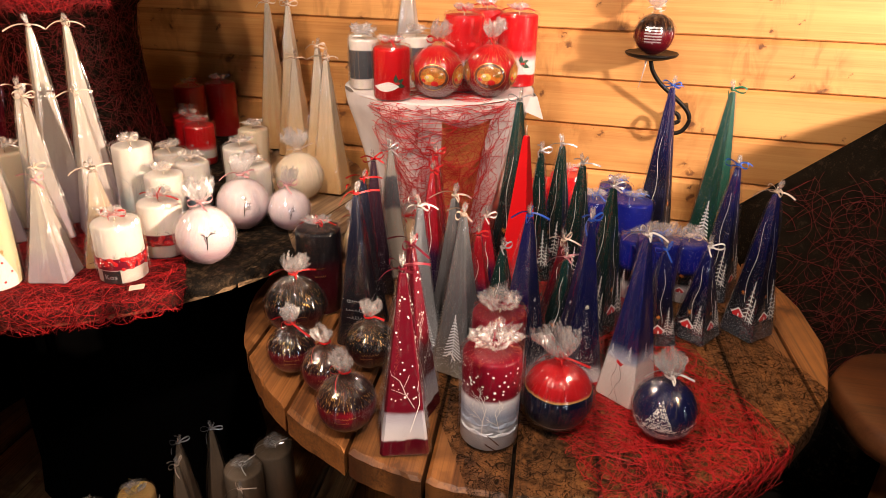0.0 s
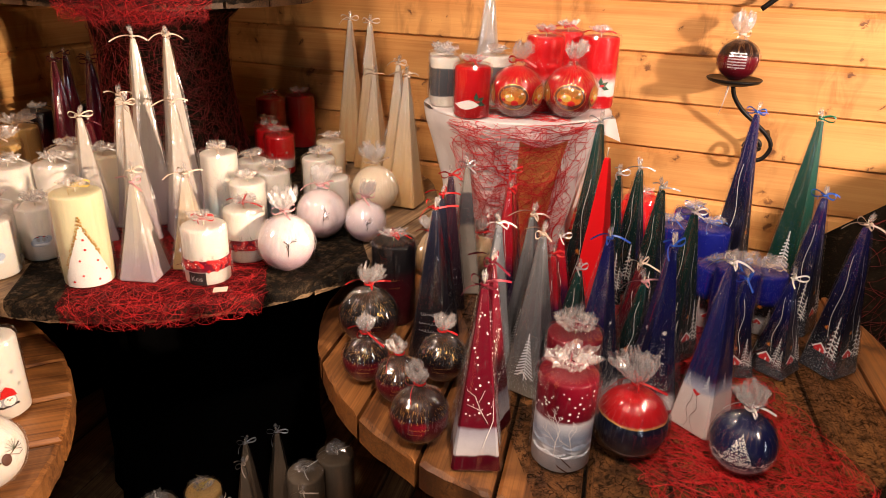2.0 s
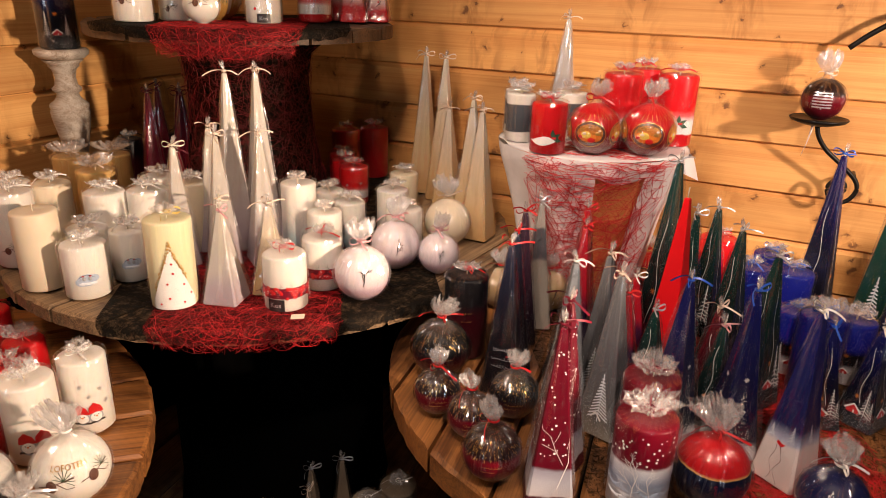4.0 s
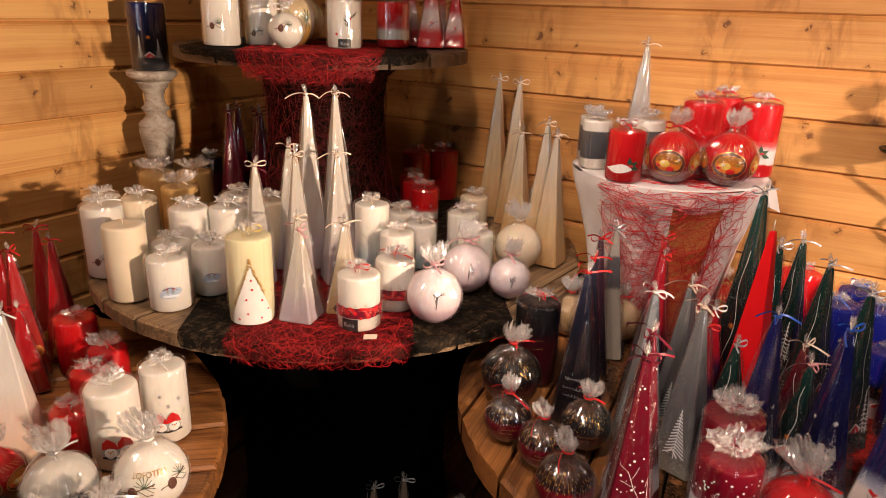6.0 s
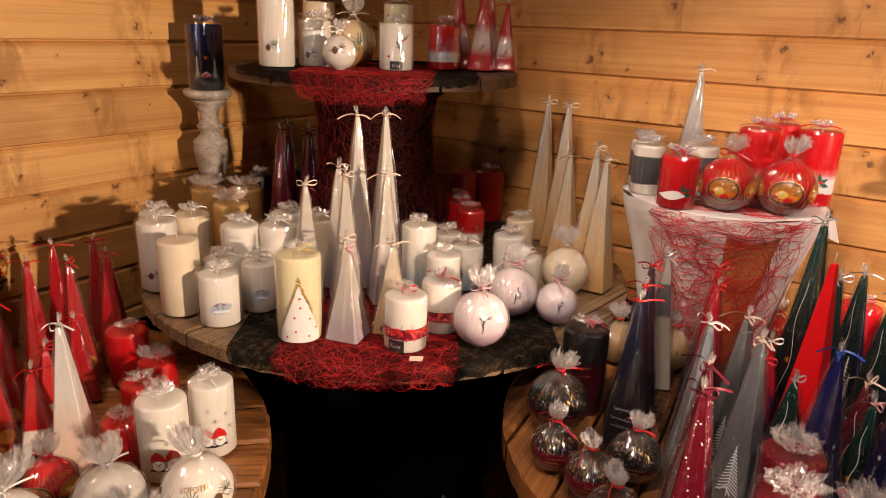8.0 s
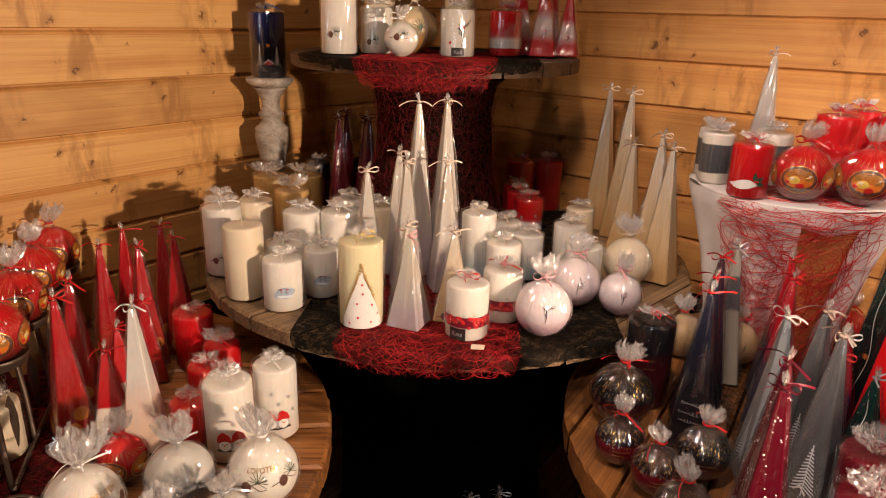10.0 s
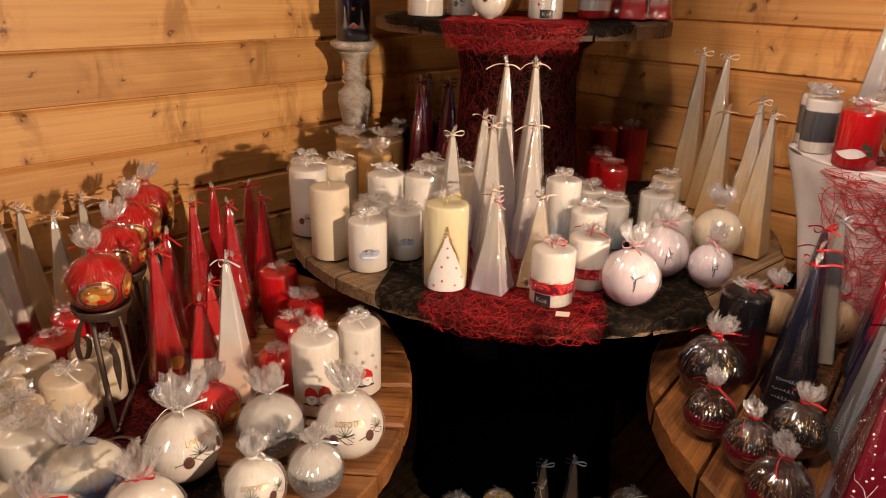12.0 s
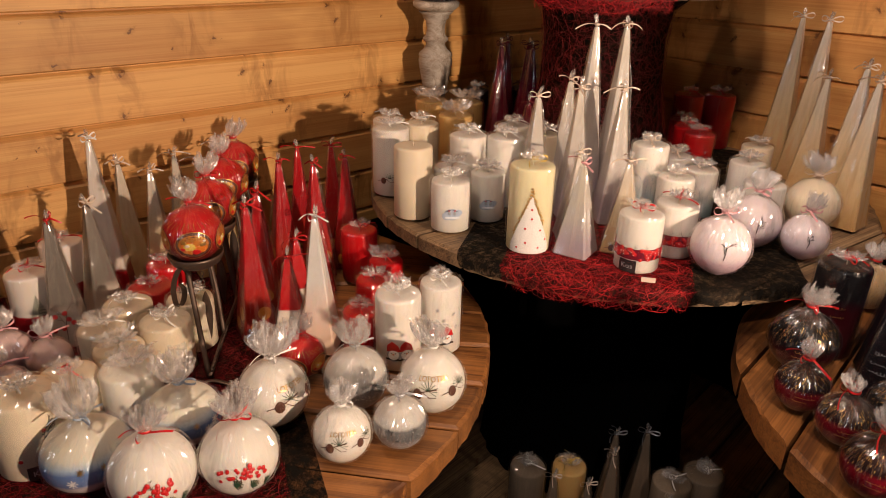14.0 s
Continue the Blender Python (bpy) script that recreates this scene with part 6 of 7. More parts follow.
pyramid(-0.451, 1.241, Z_RIGHT + 0.004, 0.068, 0.272, 'half_grey_shaded', 'silver', 'grey and beige pyramid candle in clear film', G_R, turn=10)
pyramid(-0.357, 1.235, Z_RIGHT + 0.004, 0.068, 0.272, 'red_night', 'red', 'red and navy pyramid candle with golden star', G_R, turn=8, motif='wave')
pyramid(-0.332, 1.131, Z_RIGHT + 0.004, 0.068, 0.272, 'red_night', 'red', 'red and navy pyramid candle with wavy white line', G_R, turn=-10, motif='wave')
pyramid(-0.241, 1.186, Z_RIGHT + 0.004, 0.066, 0.175, 'red_night', 'white', 'small red and navy pyramid candle with white bow', G_R, turn=12, motif='wave')
pyramid(-0.237, 1.101, Z_RIGHT + 0.004, 0.066, 0.175, 'red_night', 'red', 'small red and navy pyramid candle in shade', G_R, motif='wave')
pyramid(-0.203, 1.252, Z_RIGHT + 0.004, 0.076, 0.383, 'dark_green', 'silver', 'tall black-green pyramid candle with silver ribbon', G_R, turn=-30, motif='wave')
pyramid(-0.170, 1.140, Z_RIGHT + 0.004, 0.072, 0.352, 'red_plain', 'red', 'plain glossy red pyramid candle without film', G_R, turn=-20, wrapped=False)
pyramid(-0.165, 1.318, Z_RIGHT + 0.004, 0.068, 0.272, 'green', 'silver', 'dark green pyramid candle with silver ribbon', G_R, turn=10, motif='village')
pyramid(-0.131, 1.382, Z_RIGHT + 0.004, 0.068, 0.272, 'green', 'silver', 'dark green pyramid candle with painted red cottage', G_R, turn=-20, motif='village')
pyramid(-0.079, 1.261, Z_RIGHT + 0.004, 0.068, 0.272, 'green', 'silver', 'dark green pyramid candle with silver bow', G_R, turn=-25, motif='village')
pyramid(-0.017, 1.147, Z_RIGHT + 0.004, 0.068, 0.272, 'green', 'silver', 'narrow dark green pyramid candle with snowy village', G_R, turn=-30, motif='village')
pyramid(-0.131, 0.967, Z_RIGHT + 0.004, 0.068, 0.272, 'blue_tree', 'blue', 'navy blue pyramid candle with white tree and blue bow', G_R, turn=-25, motif='tree')
pyramid(-0.089, 1.117, Z_RIGHT + 0.004, 0.066, 0.175, 'dark_red', 'cream', 'small dark red pyramid candle with pink bow', G_R, turn=-15, motif='wave')
pyramid(-0.076, 1.048, Z_RIGHT + 0.004, 0.066, 0.175, 'green', 'pink', 'small black-green pyramid candle with pink bow', G_R, turn=-15, motif='village')
pyramid(-0.184, 1.054, Z_RIGHT + 0.004, 0.066, 0.175, 'green', 'silver', 'small black-green pyramid candle with silver bow', G_R, turn=-15, motif='village')
pyramid(-0.040, 0.978, Z_RIGHT + 0.004, 0.068, 0.272, 'blue_tree', 'blue', 'navy blue pyramid candle with a glittering white tree', G_R, turn=30, motif='tree')
pyramid(0.042, 0.946, Z_RIGHT + 0.004, 0.068, 0.272, 'blue_heart', 'white', 'blue and white pyramid candle with a small red heart', G_R, turn=-25, motif='heart')
pyramid(0.083, 1.132, Z_RIGHT + 0.004, 0.066, 0.175, 'blue', 'blue', 'small blue pyramid candle with snowy village motif', G_R, turn=25, motif='village')
pyramid(0.156, 1.165, Z_RIGHT + 0.004, 0.066, 0.175, 'blue', 'white', 'small blue pyramid candle with red cottage in snow', G_R, turn=-20, motif='village')
pyramid(0.201, 1.346, Z_RIGHT + 0.004, 0.068, 0.272, 'blue', 'blue', 'blue pyramid candle with blue bow and snowy village', G_R, turn=-15, motif='village')
pyramid(0.248, 1.206, Z_RIGHT + 0.004, 0.068, 0.272, 'blue', 'cream', 'dark blue pyramid candle with red cottage and cream bow', G_R, turn=-28, motif='village')
pyramid(0.070, 1.497, Z_RIGHT + 0.004, 0.076, 0.383, 'blue', 'blue', 'tall blue and black pyramid candle with blue bow', G_R, turn=-15, motif='wave')
pyramid(0.185, 1.492, Z_RIGHT + 0.004, 0.076, 0.383, 'green_bright', 'green', 'tall green pyramid candle in shiny crinkled film', G_R, turn=-20, motif='fir')
pillar(-0.530, 1.061, Z_RIGHT + 0.004, 0.041, 0.163, 'black', 'red', 'black and wine red pillar candle with gold script', G_R, motif='script')
pillar(-0.143, 0.787, Z_RIGHT + 0.004, 0.041, 0.142, 'burgundy_snow', 'wine', 'red pillar candle with painted winter landscape', G_R, motif='winter', end=1.5)
pillar(-0.155, 0.893, Z_RIGHT + 0.004, 0.041, 0.142, 'burgundy_snow', 'wine', 'red pillar candle with white snow dots behind another', G_R, motif='winter', end=1.5)
pillar(0.024, 1.430, Z_RIGHT + 0.004, 0.040, 0.150, 'blue_top', 'blue', 'blue pillar candle with black foot and blue ribbon', G_R, motif='star')
pillar(-0.053, 1.411, Z_RIGHT + 0.004, 0.038, 0.150, 'blue_pillar', 'blue', 'blue pillar candle in clear film', G_R, motif='star')
pillar(-0.018, 1.518, Z_RIGHT + 0.004, 0.036, 0.150, 'blue_pillar', 'blue', 'blue pillar candle standing behind two others', G_R, motif='star')
pillar(0.076, 1.230, Z_RIGHT + 0.004, 0.039, 0.150, 'blue_pillar', 'blue', 'dark blue pillar candle with wide film gather', G_R, motif='village', end=1.4)
pillar(0.135, 1.314, Z_RIGHT + 0.004, 0.036, 0.120, 'blue_top', 'cream', 'blue and black pillar candle with snowy village', G_R, motif='village', end=1.3)
pillar(0.042, 1.299, Z_RIGHT + 0.004, 0.036, 0.120, 'blue_top', 'blue', 'blue and black pillar candle with white foot', G_R, motif='village')
pillar(-0.170, 1.488, Z_RIGHT + 0.004, 0.046, 0.150, 'red_plain', 'red', 'plain red pillar candle without film', G_R, wrapped=False)
pillar(-0.129, 1.567, Z_RIGHT + 0.004, 0.042, 0.150, 'red_plain', 'red', 'plain red pillar candle beside the wall', G_R)
ball(-0.533, 0.963, Z_RIGHT + 0.004, 0.052, 'gold_dark', 'red', 'dark ball candle with golden script and red ribbon', G_R, motif='script', end=1.1)
ball(-0.484, 0.852, Z_RIGHT + 0.004, 0.038, 'wine_dark', 'red', 'small wine red ball candle with gold script', G_R, motif='script', end=1.1)
ball(-0.409, 0.819, Z_RIGHT + 0.004, 0.037, 'wine_dark', 'red', 'small dark red ball candle tied with red ribbon', G_R, motif='script', end=1.1)
ball(-0.343, 0.743, Z_RIGHT + 0.004, 0.042, 'wine_dark', 'red', 'wine red ball candle in crinkled film', G_R, motif='script', end=1.1)
ball(-0.369, 0.902, Z_RIGHT + 0.004, 0.040, 'gold_dark', 'red', 'black ball candle with gold film glints painted near its top', G_R, motif='script', end=1.1)
ball(-0.055, 0.839, Z_RIGHT + 0.004, 0.051, 'navy_red', 'red', 'big ball candle with red cap over navy blue', G_R, end=1.4)
ball(0.096, 0.861, Z_RIGHT + 0.004, 0.044, 'blue_ball', 'white', 'navy blue ball candle with white snow tree', G_R, motif='snow_tree', end=1.3)
ball(-0.281, 1.566, Z_RIGHT + 0.004, 0.042, 'red_photo', 'red', 'red ball candle with golden picture', G_R, motif='photo', end=1.2)
ball(-0.544, 1.284, Z_RIGHT + 0.004, 0.044, 'gold_ball', 'red', 'golden brown ball candle in clear film', G_R, motif='script', end=1.1)
ball(-0.445, 1.322, Z_RIGHT + 0.004, 0.044, 'gold_ball', 'red', 'beige and gold ball candle with red ribbon', G_R, motif='scene', end=1.1)
pillar(-1.407, 0.779, Z_MID + 0.005, 0.041, 0.150, 'white', 'white', 'white pillar candle with a painted fir cone', G_M, motif='sprig')
pillar(-1.474, 0.825, Z_MID + 0.005, 0.038, 0.150, 'white', 'white', 'white pillar candle in clear film by the wall', G_M)
pillar(-1.261, 0.726, Z_MID + 0.005, 0.040, 0.150, 'ivory', 'white', 'plain ivory pillar candle without film', G_M, wrapped=False)
pillar(-1.400, 0.862, Z_MID + 0.005, 0.039, 0.150, 'ivory', 'white', 'ivory pillar candle in clear film', G_M, motif='sprig')
pillar(-1.161, 0.743, Z_MID + 0.005, 0.040, 0.100, 'white', 'white', 'white pillar candle with two robins on pale blue', G_M, motif='robins')
pillar(-1.227, 0.803, Z_MID + 0.005, 0.038, 0.100, 'white', 'white', 'white pillar candle standing behind another', G_M)
pillar(-1.153, 0.837, Z_MID + 0.005, 0.036, 0.100, 'white', 'white', 'white pillar candle with robins in a blue window', G_M, motif='robins')
pillar(-0.993, 0.791, Z_MID + 0.005, 0.041, 0.163, 'cream', 'yellow', 'cream pillar candle with a gold bead tree and red dots', G_M, motif='bead_tree')
pillar(-1.257, 0.877, Z_MID + 0.005, 0.040, 0.150, 'white', 'white', 'white pillar candle with film gathered on top', G_M)
pillar(-1.197, 0.931, Z_MID + 0.005, 0.040, 0.150, 'white', 'white', 'white pillar candle wrapped in clear film', G_M)
pillar(-1.258, 1.016, Z_MID + 0.005, 0.038, 0.150, 'white', 'white', 'white pillar candle in the back of the row', G_M)
pillar(-1.161, 1.015, Z_MID + 0.005, 0.034, 0.150, 'ivory', 'white', 'ivory pillar candle half hidden by pyramids', G_M)
pillar(-0.812, 0.882, Z_MID + 0.005, 0.039, 0.102, 'white', 'red', 'white pillar candle with a band of red berries and black label', G_M, motif='berry_band')
pillar(-0.806, 0.988, Z_MID + 0.005, 0.038, 0.100, 'white', 'red', 'white pillar candle with a band of red berries', G_M, motif='berry_band')
pillar(-0.970, 1.135, Z_MID + 0.005, 0.038, 0.150, 'snow_trees', 'cream', 'white pillar candle with bare grey trees and blue foot', G_M, motif='bare_trees')
pillar(-0.894, 1.123, Z_MID + 0.005, 0.037, 0.100, 'snow_trees', 'cream', 'short white pillar candle with blue foot', G_M, motif='bare_trees')
pillar(-0.889, 1.213, Z_MID + 0.005, 0.034, 0.100, 'snow_trees', 'cream', 'white pillar candle with grey trees', G_M, motif='bare_trees')
pillar(-0.980, 1.264, Z_MID + 0.005, 0.035, 0.100, 'white', 'cream', 'short white pillar candle with film knot', G_M)
pillar(-0.758, 1.229, Z_MID + 0.005, 0.039, 0.100, 'white', 'cream', 'white pillar candle with gathered film', G_M)
pillar(-0.856, 1.348, Z_MID + 0.005, 0.038, 0.100, 'white', 'cream', 'white pillar candle beside tall pyramids', G_M)
pillar(-0.908, 1.498, Z_MID + 0.005, 0.036, 0.100, 'ivory', 'cream', 'ivory pillar candle with curled ribbon', G_M)
pillar(-1.055, 1.487, Z_MID + 0.005, 0.037, 0.100, 'red_snow', 'red', 'red pillar candle with white snowy foot', G_M, motif='star')
pillar(-1.157, 1.757, Z_MID + 0.005, 0.042, 0.150, 'red', 'red', 'dark red pillar candle in the shade', G_M)
pillar(-1.209, 1.682, Z_MID + 0.005, 0.041, 0.150, 'red', 'red', 'red pillar candle in the drum shade', G_M)
pillar(-1.162, 1.589, Z_MID + 0.005, 0.036, 0.100, 'red', 'red', 'short red pillar candle in clear film', G_M)
pillar(-1.114, 1.533, Z_MID + 0.005, 0.036, 0.100, 'red', 'red', 'short red pillar candle behind pyramids', G_M)
pillar(-1.604, 1.064, Z_MID + 0.005, 0.042, 0.142, 'amber', 'cream', 'amber pillar candle in a crinkled golden wrap', G_M, end=2.4)
pillar(-1.535, 1.128, Z_MID + 0.005, 0.042, 0.142, 'amber', 'cream', 'amber pillar candle with large film gather', G_M, end=2.4)
pillar(-1.440, 1.003, Z_MID + 0.005, 0.042, 0.142, 'amber', 'cream', 'honey coloured pillar candle in film', G_M, end=2.2)
pillar(-1.690, 1.310, Z_MID + 0.005, 0.036, 0.130, 'black', 'black', 'dark pillar candle in deep shade', G_M)
pillar(-1.630, 1.446, Z_MID + 0.005, 0.036, 0.130, 'black', 'black', 'dark pillar candle near the corner', G_M)
ball(-0.707, 0.975, Z_MID + 0.005, 0.051, 'pink', 'pink', 'white and pink ball candle with bare tree', G_M, motif='tree', end=1.2)
ball(-0.728, 1.138, Z_MID + 0.005, 0.050, 'pink', 'pink', 'pale pink ball candle with a black tree', G_M, motif='tree', end=1.2)
ball(-0.638, 1.159, Z_MID + 0.005, 0.041, 'pink', 'pink', 'small pink ball candle with bare tree', G_M, motif='tree', end=1.2)
ball(-0.697, 1.323, Z_MID + 0.005, 0.052, 'ivory', 'cream', 'cream ball candle with small red berry', G_M, end=1.2)
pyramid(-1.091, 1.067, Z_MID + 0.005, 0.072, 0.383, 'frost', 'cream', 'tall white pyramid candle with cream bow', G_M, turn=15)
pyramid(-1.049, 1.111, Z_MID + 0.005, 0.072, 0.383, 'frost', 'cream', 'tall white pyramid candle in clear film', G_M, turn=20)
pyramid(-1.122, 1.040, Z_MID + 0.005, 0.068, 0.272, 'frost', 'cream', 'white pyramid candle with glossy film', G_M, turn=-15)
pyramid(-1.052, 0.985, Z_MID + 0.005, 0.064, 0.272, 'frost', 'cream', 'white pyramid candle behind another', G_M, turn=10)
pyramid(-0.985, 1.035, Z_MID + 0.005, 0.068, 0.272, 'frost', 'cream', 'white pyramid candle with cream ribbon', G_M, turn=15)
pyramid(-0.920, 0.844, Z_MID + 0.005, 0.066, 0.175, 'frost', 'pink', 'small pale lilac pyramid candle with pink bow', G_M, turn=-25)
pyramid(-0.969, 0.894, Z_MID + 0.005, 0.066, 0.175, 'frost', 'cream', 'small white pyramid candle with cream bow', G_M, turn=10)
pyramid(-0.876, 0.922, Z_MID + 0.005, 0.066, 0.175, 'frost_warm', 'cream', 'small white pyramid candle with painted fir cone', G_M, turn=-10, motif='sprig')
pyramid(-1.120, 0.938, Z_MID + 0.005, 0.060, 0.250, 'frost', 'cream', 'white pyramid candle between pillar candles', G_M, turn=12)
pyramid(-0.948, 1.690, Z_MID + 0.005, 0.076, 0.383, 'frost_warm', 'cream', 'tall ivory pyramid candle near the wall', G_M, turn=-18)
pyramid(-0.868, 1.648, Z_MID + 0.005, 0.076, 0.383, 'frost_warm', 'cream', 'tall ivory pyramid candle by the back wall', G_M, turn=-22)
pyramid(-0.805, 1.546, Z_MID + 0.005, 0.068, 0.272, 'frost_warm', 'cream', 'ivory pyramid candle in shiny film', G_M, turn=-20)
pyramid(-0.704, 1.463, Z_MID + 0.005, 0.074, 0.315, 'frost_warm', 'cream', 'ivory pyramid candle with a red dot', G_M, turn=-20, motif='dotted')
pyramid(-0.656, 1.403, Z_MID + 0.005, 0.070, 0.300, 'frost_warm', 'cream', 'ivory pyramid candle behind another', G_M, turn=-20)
pyramid(-1.590, 1.305, Z_MID + 0.005, 0.068, 0.272, 'wine', 'wine', 'wine red pyramid candle in the shade', G_M, turn=10)
pyramid(-1.655, 1.397, Z_MID + 0.005, 0.068, 0.272, 'wine', 'wine', 'wine red pyramid candle with shiny film', G_M)
pyramid(-1.555, 1.380, Z_MID + 0.005, 0.068, 0.272, 'wine', 'wine', 'dark wine pyramid candle with red bow', G_M, turn=-20)
pyramid(-1.495, 1.330, Z_MID + 0.005, 0.068, 0.272, 'wine', 'wine', 'dark red pyramid candle by the drum core', G_M, turn=15)
pyramid(-1.330, 1.145, Z_MID + 0.005, 0.066, 0.175, 'wine', 'wine', 'small dark red pyramid candle', G_M)
pyramid(-1.233, 1.161, Z_MID + 0.005, 0.066, 0.175, 'wine', 'wine', 'small wine red pyramid candle behind white ones', G_M)
pillar(-1.062, 0.634, Z_LEFT + 0.005, 0.039, 0.140, 'white', 'white', 'tall white pillar candle with red-hatted snow figures', G_L, motif='hats')
pillar(-1.072, 0.540, Z_LEFT + 0.005, 0.042, 0.142, 'white', 'white', 'white pillar candle with snow figures and silver flakes', G_L, motif='hats', end=1.2)
pillar(-1.407, 0.686, Z_LEFT + 0.005, 0.041, 0.120, 'red', 'red', 'red pillar candle in clear film', G_L)
pillar(-1.315, 0.692, Z_LEFT + 0.005, 0.038, 0.075, 'red', 'red', 'short red pillar candle tied with red ribbon', G_L, end=1.4)
pillar(-1.239, 0.606, Z_LEFT + 0.005, 0.037, 0.085, 'red', 'red', 'short red pillar candle in crinkled film', G_L)
pillar(-1.147, 0.511, Z_LEFT + 0.005, 0.035, 0.085, 'red', 'red', 'small red pillar candle', G_L)
pillar(-1.603, 0.057, Z_LEFT + 0.005, 0.043, 0.130, 'white_red_foot', 'red', 'white pillar candle with fir tree and red foot', G_L, motif='fir')
pillar(-1.694, 0.137, Z_LEFT + 0.005, 0.041, 0.140, 'white_red_foot', 'red', 'white pillar candle with red foot by the wall', G_L)
pillar(-1.376, 0.116, Z_LEFT + 0.005, 0.041, 0.090, 'ivory', 'white', 'short cream pillar candle in gathered film', G_L, end=1.4)
pillar(-1.291, 0.118, Z_LEFT + 0.005, 0.041, 0.090, 'ivory', 'white', 'short cream pillar candle in clear film', G_L, end=1.4)
pillar(-1.202, 0.107, Z_LEFT + 0.005, 0.046, 0.100, 'pale_sky', 'white', 'cream pillar candle with pale blue snow foot', G_L, motif='star', end=1.5)
pillar(-1.248, 0.028, Z_LEFT + 0.005, 0.044, 0.095, 'ivory', 'red', 'cream pillar candle with red ribbon and berries', G_L)
pillar(-1.313, 0.205, Z_LEFT + 0.005, 0.044, 0.100, 'ivory', 'white', 'cream pillar candle with painted fir cone and twig', G_L, motif='sprig')
pillar(-1.194, -0.046, Z_LEFT + 0.005, 0.046, 0.125, 'ivory', 'white', 'cream pillar candle with bare tree and black label', G_L, motif='big_tree')
pillar(-1.435, 0.179, Z_LEFT + 0.005, 0.044, 0.090, 'ivory', 'white', 'cream pillar candle behind the rack', G_L)
pillar(-1.368, 0.273, Z_LEFT + 0.005, 0.042, 0.100, 'ivory', 'white', 'cream pillar candle between the rack legs', G_L)
pillar(-1.497, 0.242, Z_LEFT + 0.005, 0.043, 0.080, 'red', 'red', 'short red pillar candle by the wall', G_L)
pillar(-1.566, 0.301, Z_LEFT + 0.005, 0.040, 0.090, 'red', 'red', 'red pillar candle by the wall with red ribbon', G_L)
ball(-0.922, 0.497, Z_LEFT + 0.005, 0.054, 'white', 'white', 'white ball candle with cones and gold lettering', G_L, motif='lofoten', end=1.4)
ball(-1.009, 0.403, Z_LEFT + 0.005, 0.053, 'grey_ball', 'silver', 'grey and white ball candle in crinkled film', G_L, motif='scene', end=1.4)
ball(-0.914, 0.313, Z_LEFT + 0.005, 0.043, 'white', 'white', 'small white ball candle with cones and gold lettering', G_L, motif='lofoten', end=1.2)
ball(-0.882, 0.398, Z_LEFT + 0.005, 0.041, 'grey_ball', 'silver', 'small grey ball candle with snowy landscape', G_L, motif='scene', end=1.2)
ball(-1.058, 0.277, Z_LEFT + 0.005, 0.055, 'white', 'white', 'white ball candle with fir cones and twigs', G_L, motif='lofoten', end=1.5, turn=35)
ball(-1.141, 0.378, Z_LEFT + 0.005, 0.039, 'red_photo', 'red', 'red ball candle with golden picture', G_L, motif='photo', end=1.2, turn=-25)
ball(-0.955, 0.169, Z_LEFT + 0.005, 0.054, 'white', 'red', 'big white ball candle with red berries and ribbon', G_L, motif='berries', end=1.3)
ball(-0.996, 0.063, Z_LEFT + 0.005, 0.057, 'white', 'red', 'big white ball candle with red berry twigs', G_L, motif='berries', end=1.1)
ball(-1.106, 0.148, Z_LEFT + 0.005, 0.058, 'sky_ball', 'sky', 'squat cream ball candle with blue band and snowflakes', G_L, motif='flakes', squat=0.8, end=1.3)
ball(-1.100, 0.008, Z_LEFT + 0.005, 0.061, 'sky_ball', 'sky', 'squat cream ball candle with blue band', G_L, motif='flakes', squat=0.82, end=1.4)
ball(-1.425, 0.034, Z_LEFT + 0.005, 0.038, 'pink_full', 'pink', 'small pink ball candle', G_L, squat=0.9, end=1.2)
ball(-1.483, -0.021, Z_LEFT + 0.005, 0.042, 'pink_full', 'pink', 'pink ball candle in clear film', G_L, squat=0.9, end=1.2)
ball(-1.375, -0.044, Z_LEFT + 0.005, 0.037, 'pink_full', 'pink', 'pale pink ball candle', G_L, squat=0.9, end=1.1)
pyramid(-1.204, 0.455, Z_LEFT + 0.005, 0.068, 0.272, 'frost_peach', 'white', 'white and peach pyramid candle with white bow', G_L, turn=-20)
pyramid(-1.272, 0.430, Z_LEFT + 0.005, 0.066, 0.175, 'red_white', 'red', 'small red and white pyramid candle with painted leaves', G_L, turn=-12, motif='leaf')
pyramid(-1.540, 0.566, Z_LEFT + 0.005, 0.068, 0.272, 'red_coin', 'red', 'red pyramid candle with red ribbon', G_L, turn=10, motif='coins')
pyramid(-1.612, 0.655, Z_LEFT + 0.005, 0.068, 0.272, 'red_coin', 'red', 'red pyramid candle with red ribbon', G_L, turn=-10, motif='coins')
pyramid(-1.482, 0.619, Z_LEFT + 0.005, 0.068, 0.272, 'red_coin', 'red', 'red pyramid candle with red ribbon', G_L, turn=15, motif='coins')
pyramid(-1.581, 0.729, Z_LEFT + 0.005, 0.068, 0.272, 'red_coin', 'red', 'red pyramid candle with red ribbon', G_L, motif='coins')
pyramid(-1.483, 0.704, Z_LEFT + 0.005, 0.068, 0.272, 'red_coin', 'red', 'red pyramid candle with red ribbon', G_L, turn=-15, motif='coins')
pyramid(-1.328, 0.382, Z_LEFT + 0.005, 0.068, 0.272, 'red_coin', 'red', 'red pyramid candle with golden coins at its foot', G_L, turn=10, motif='coins')
pyramid(-1.390, 0.436, Z_LEFT + 0.005, 0.068, 0.272, 'red_coin', 'red', 'red pyramid candle with golden coins at its foot', G_L, turn=-18, motif='coins')
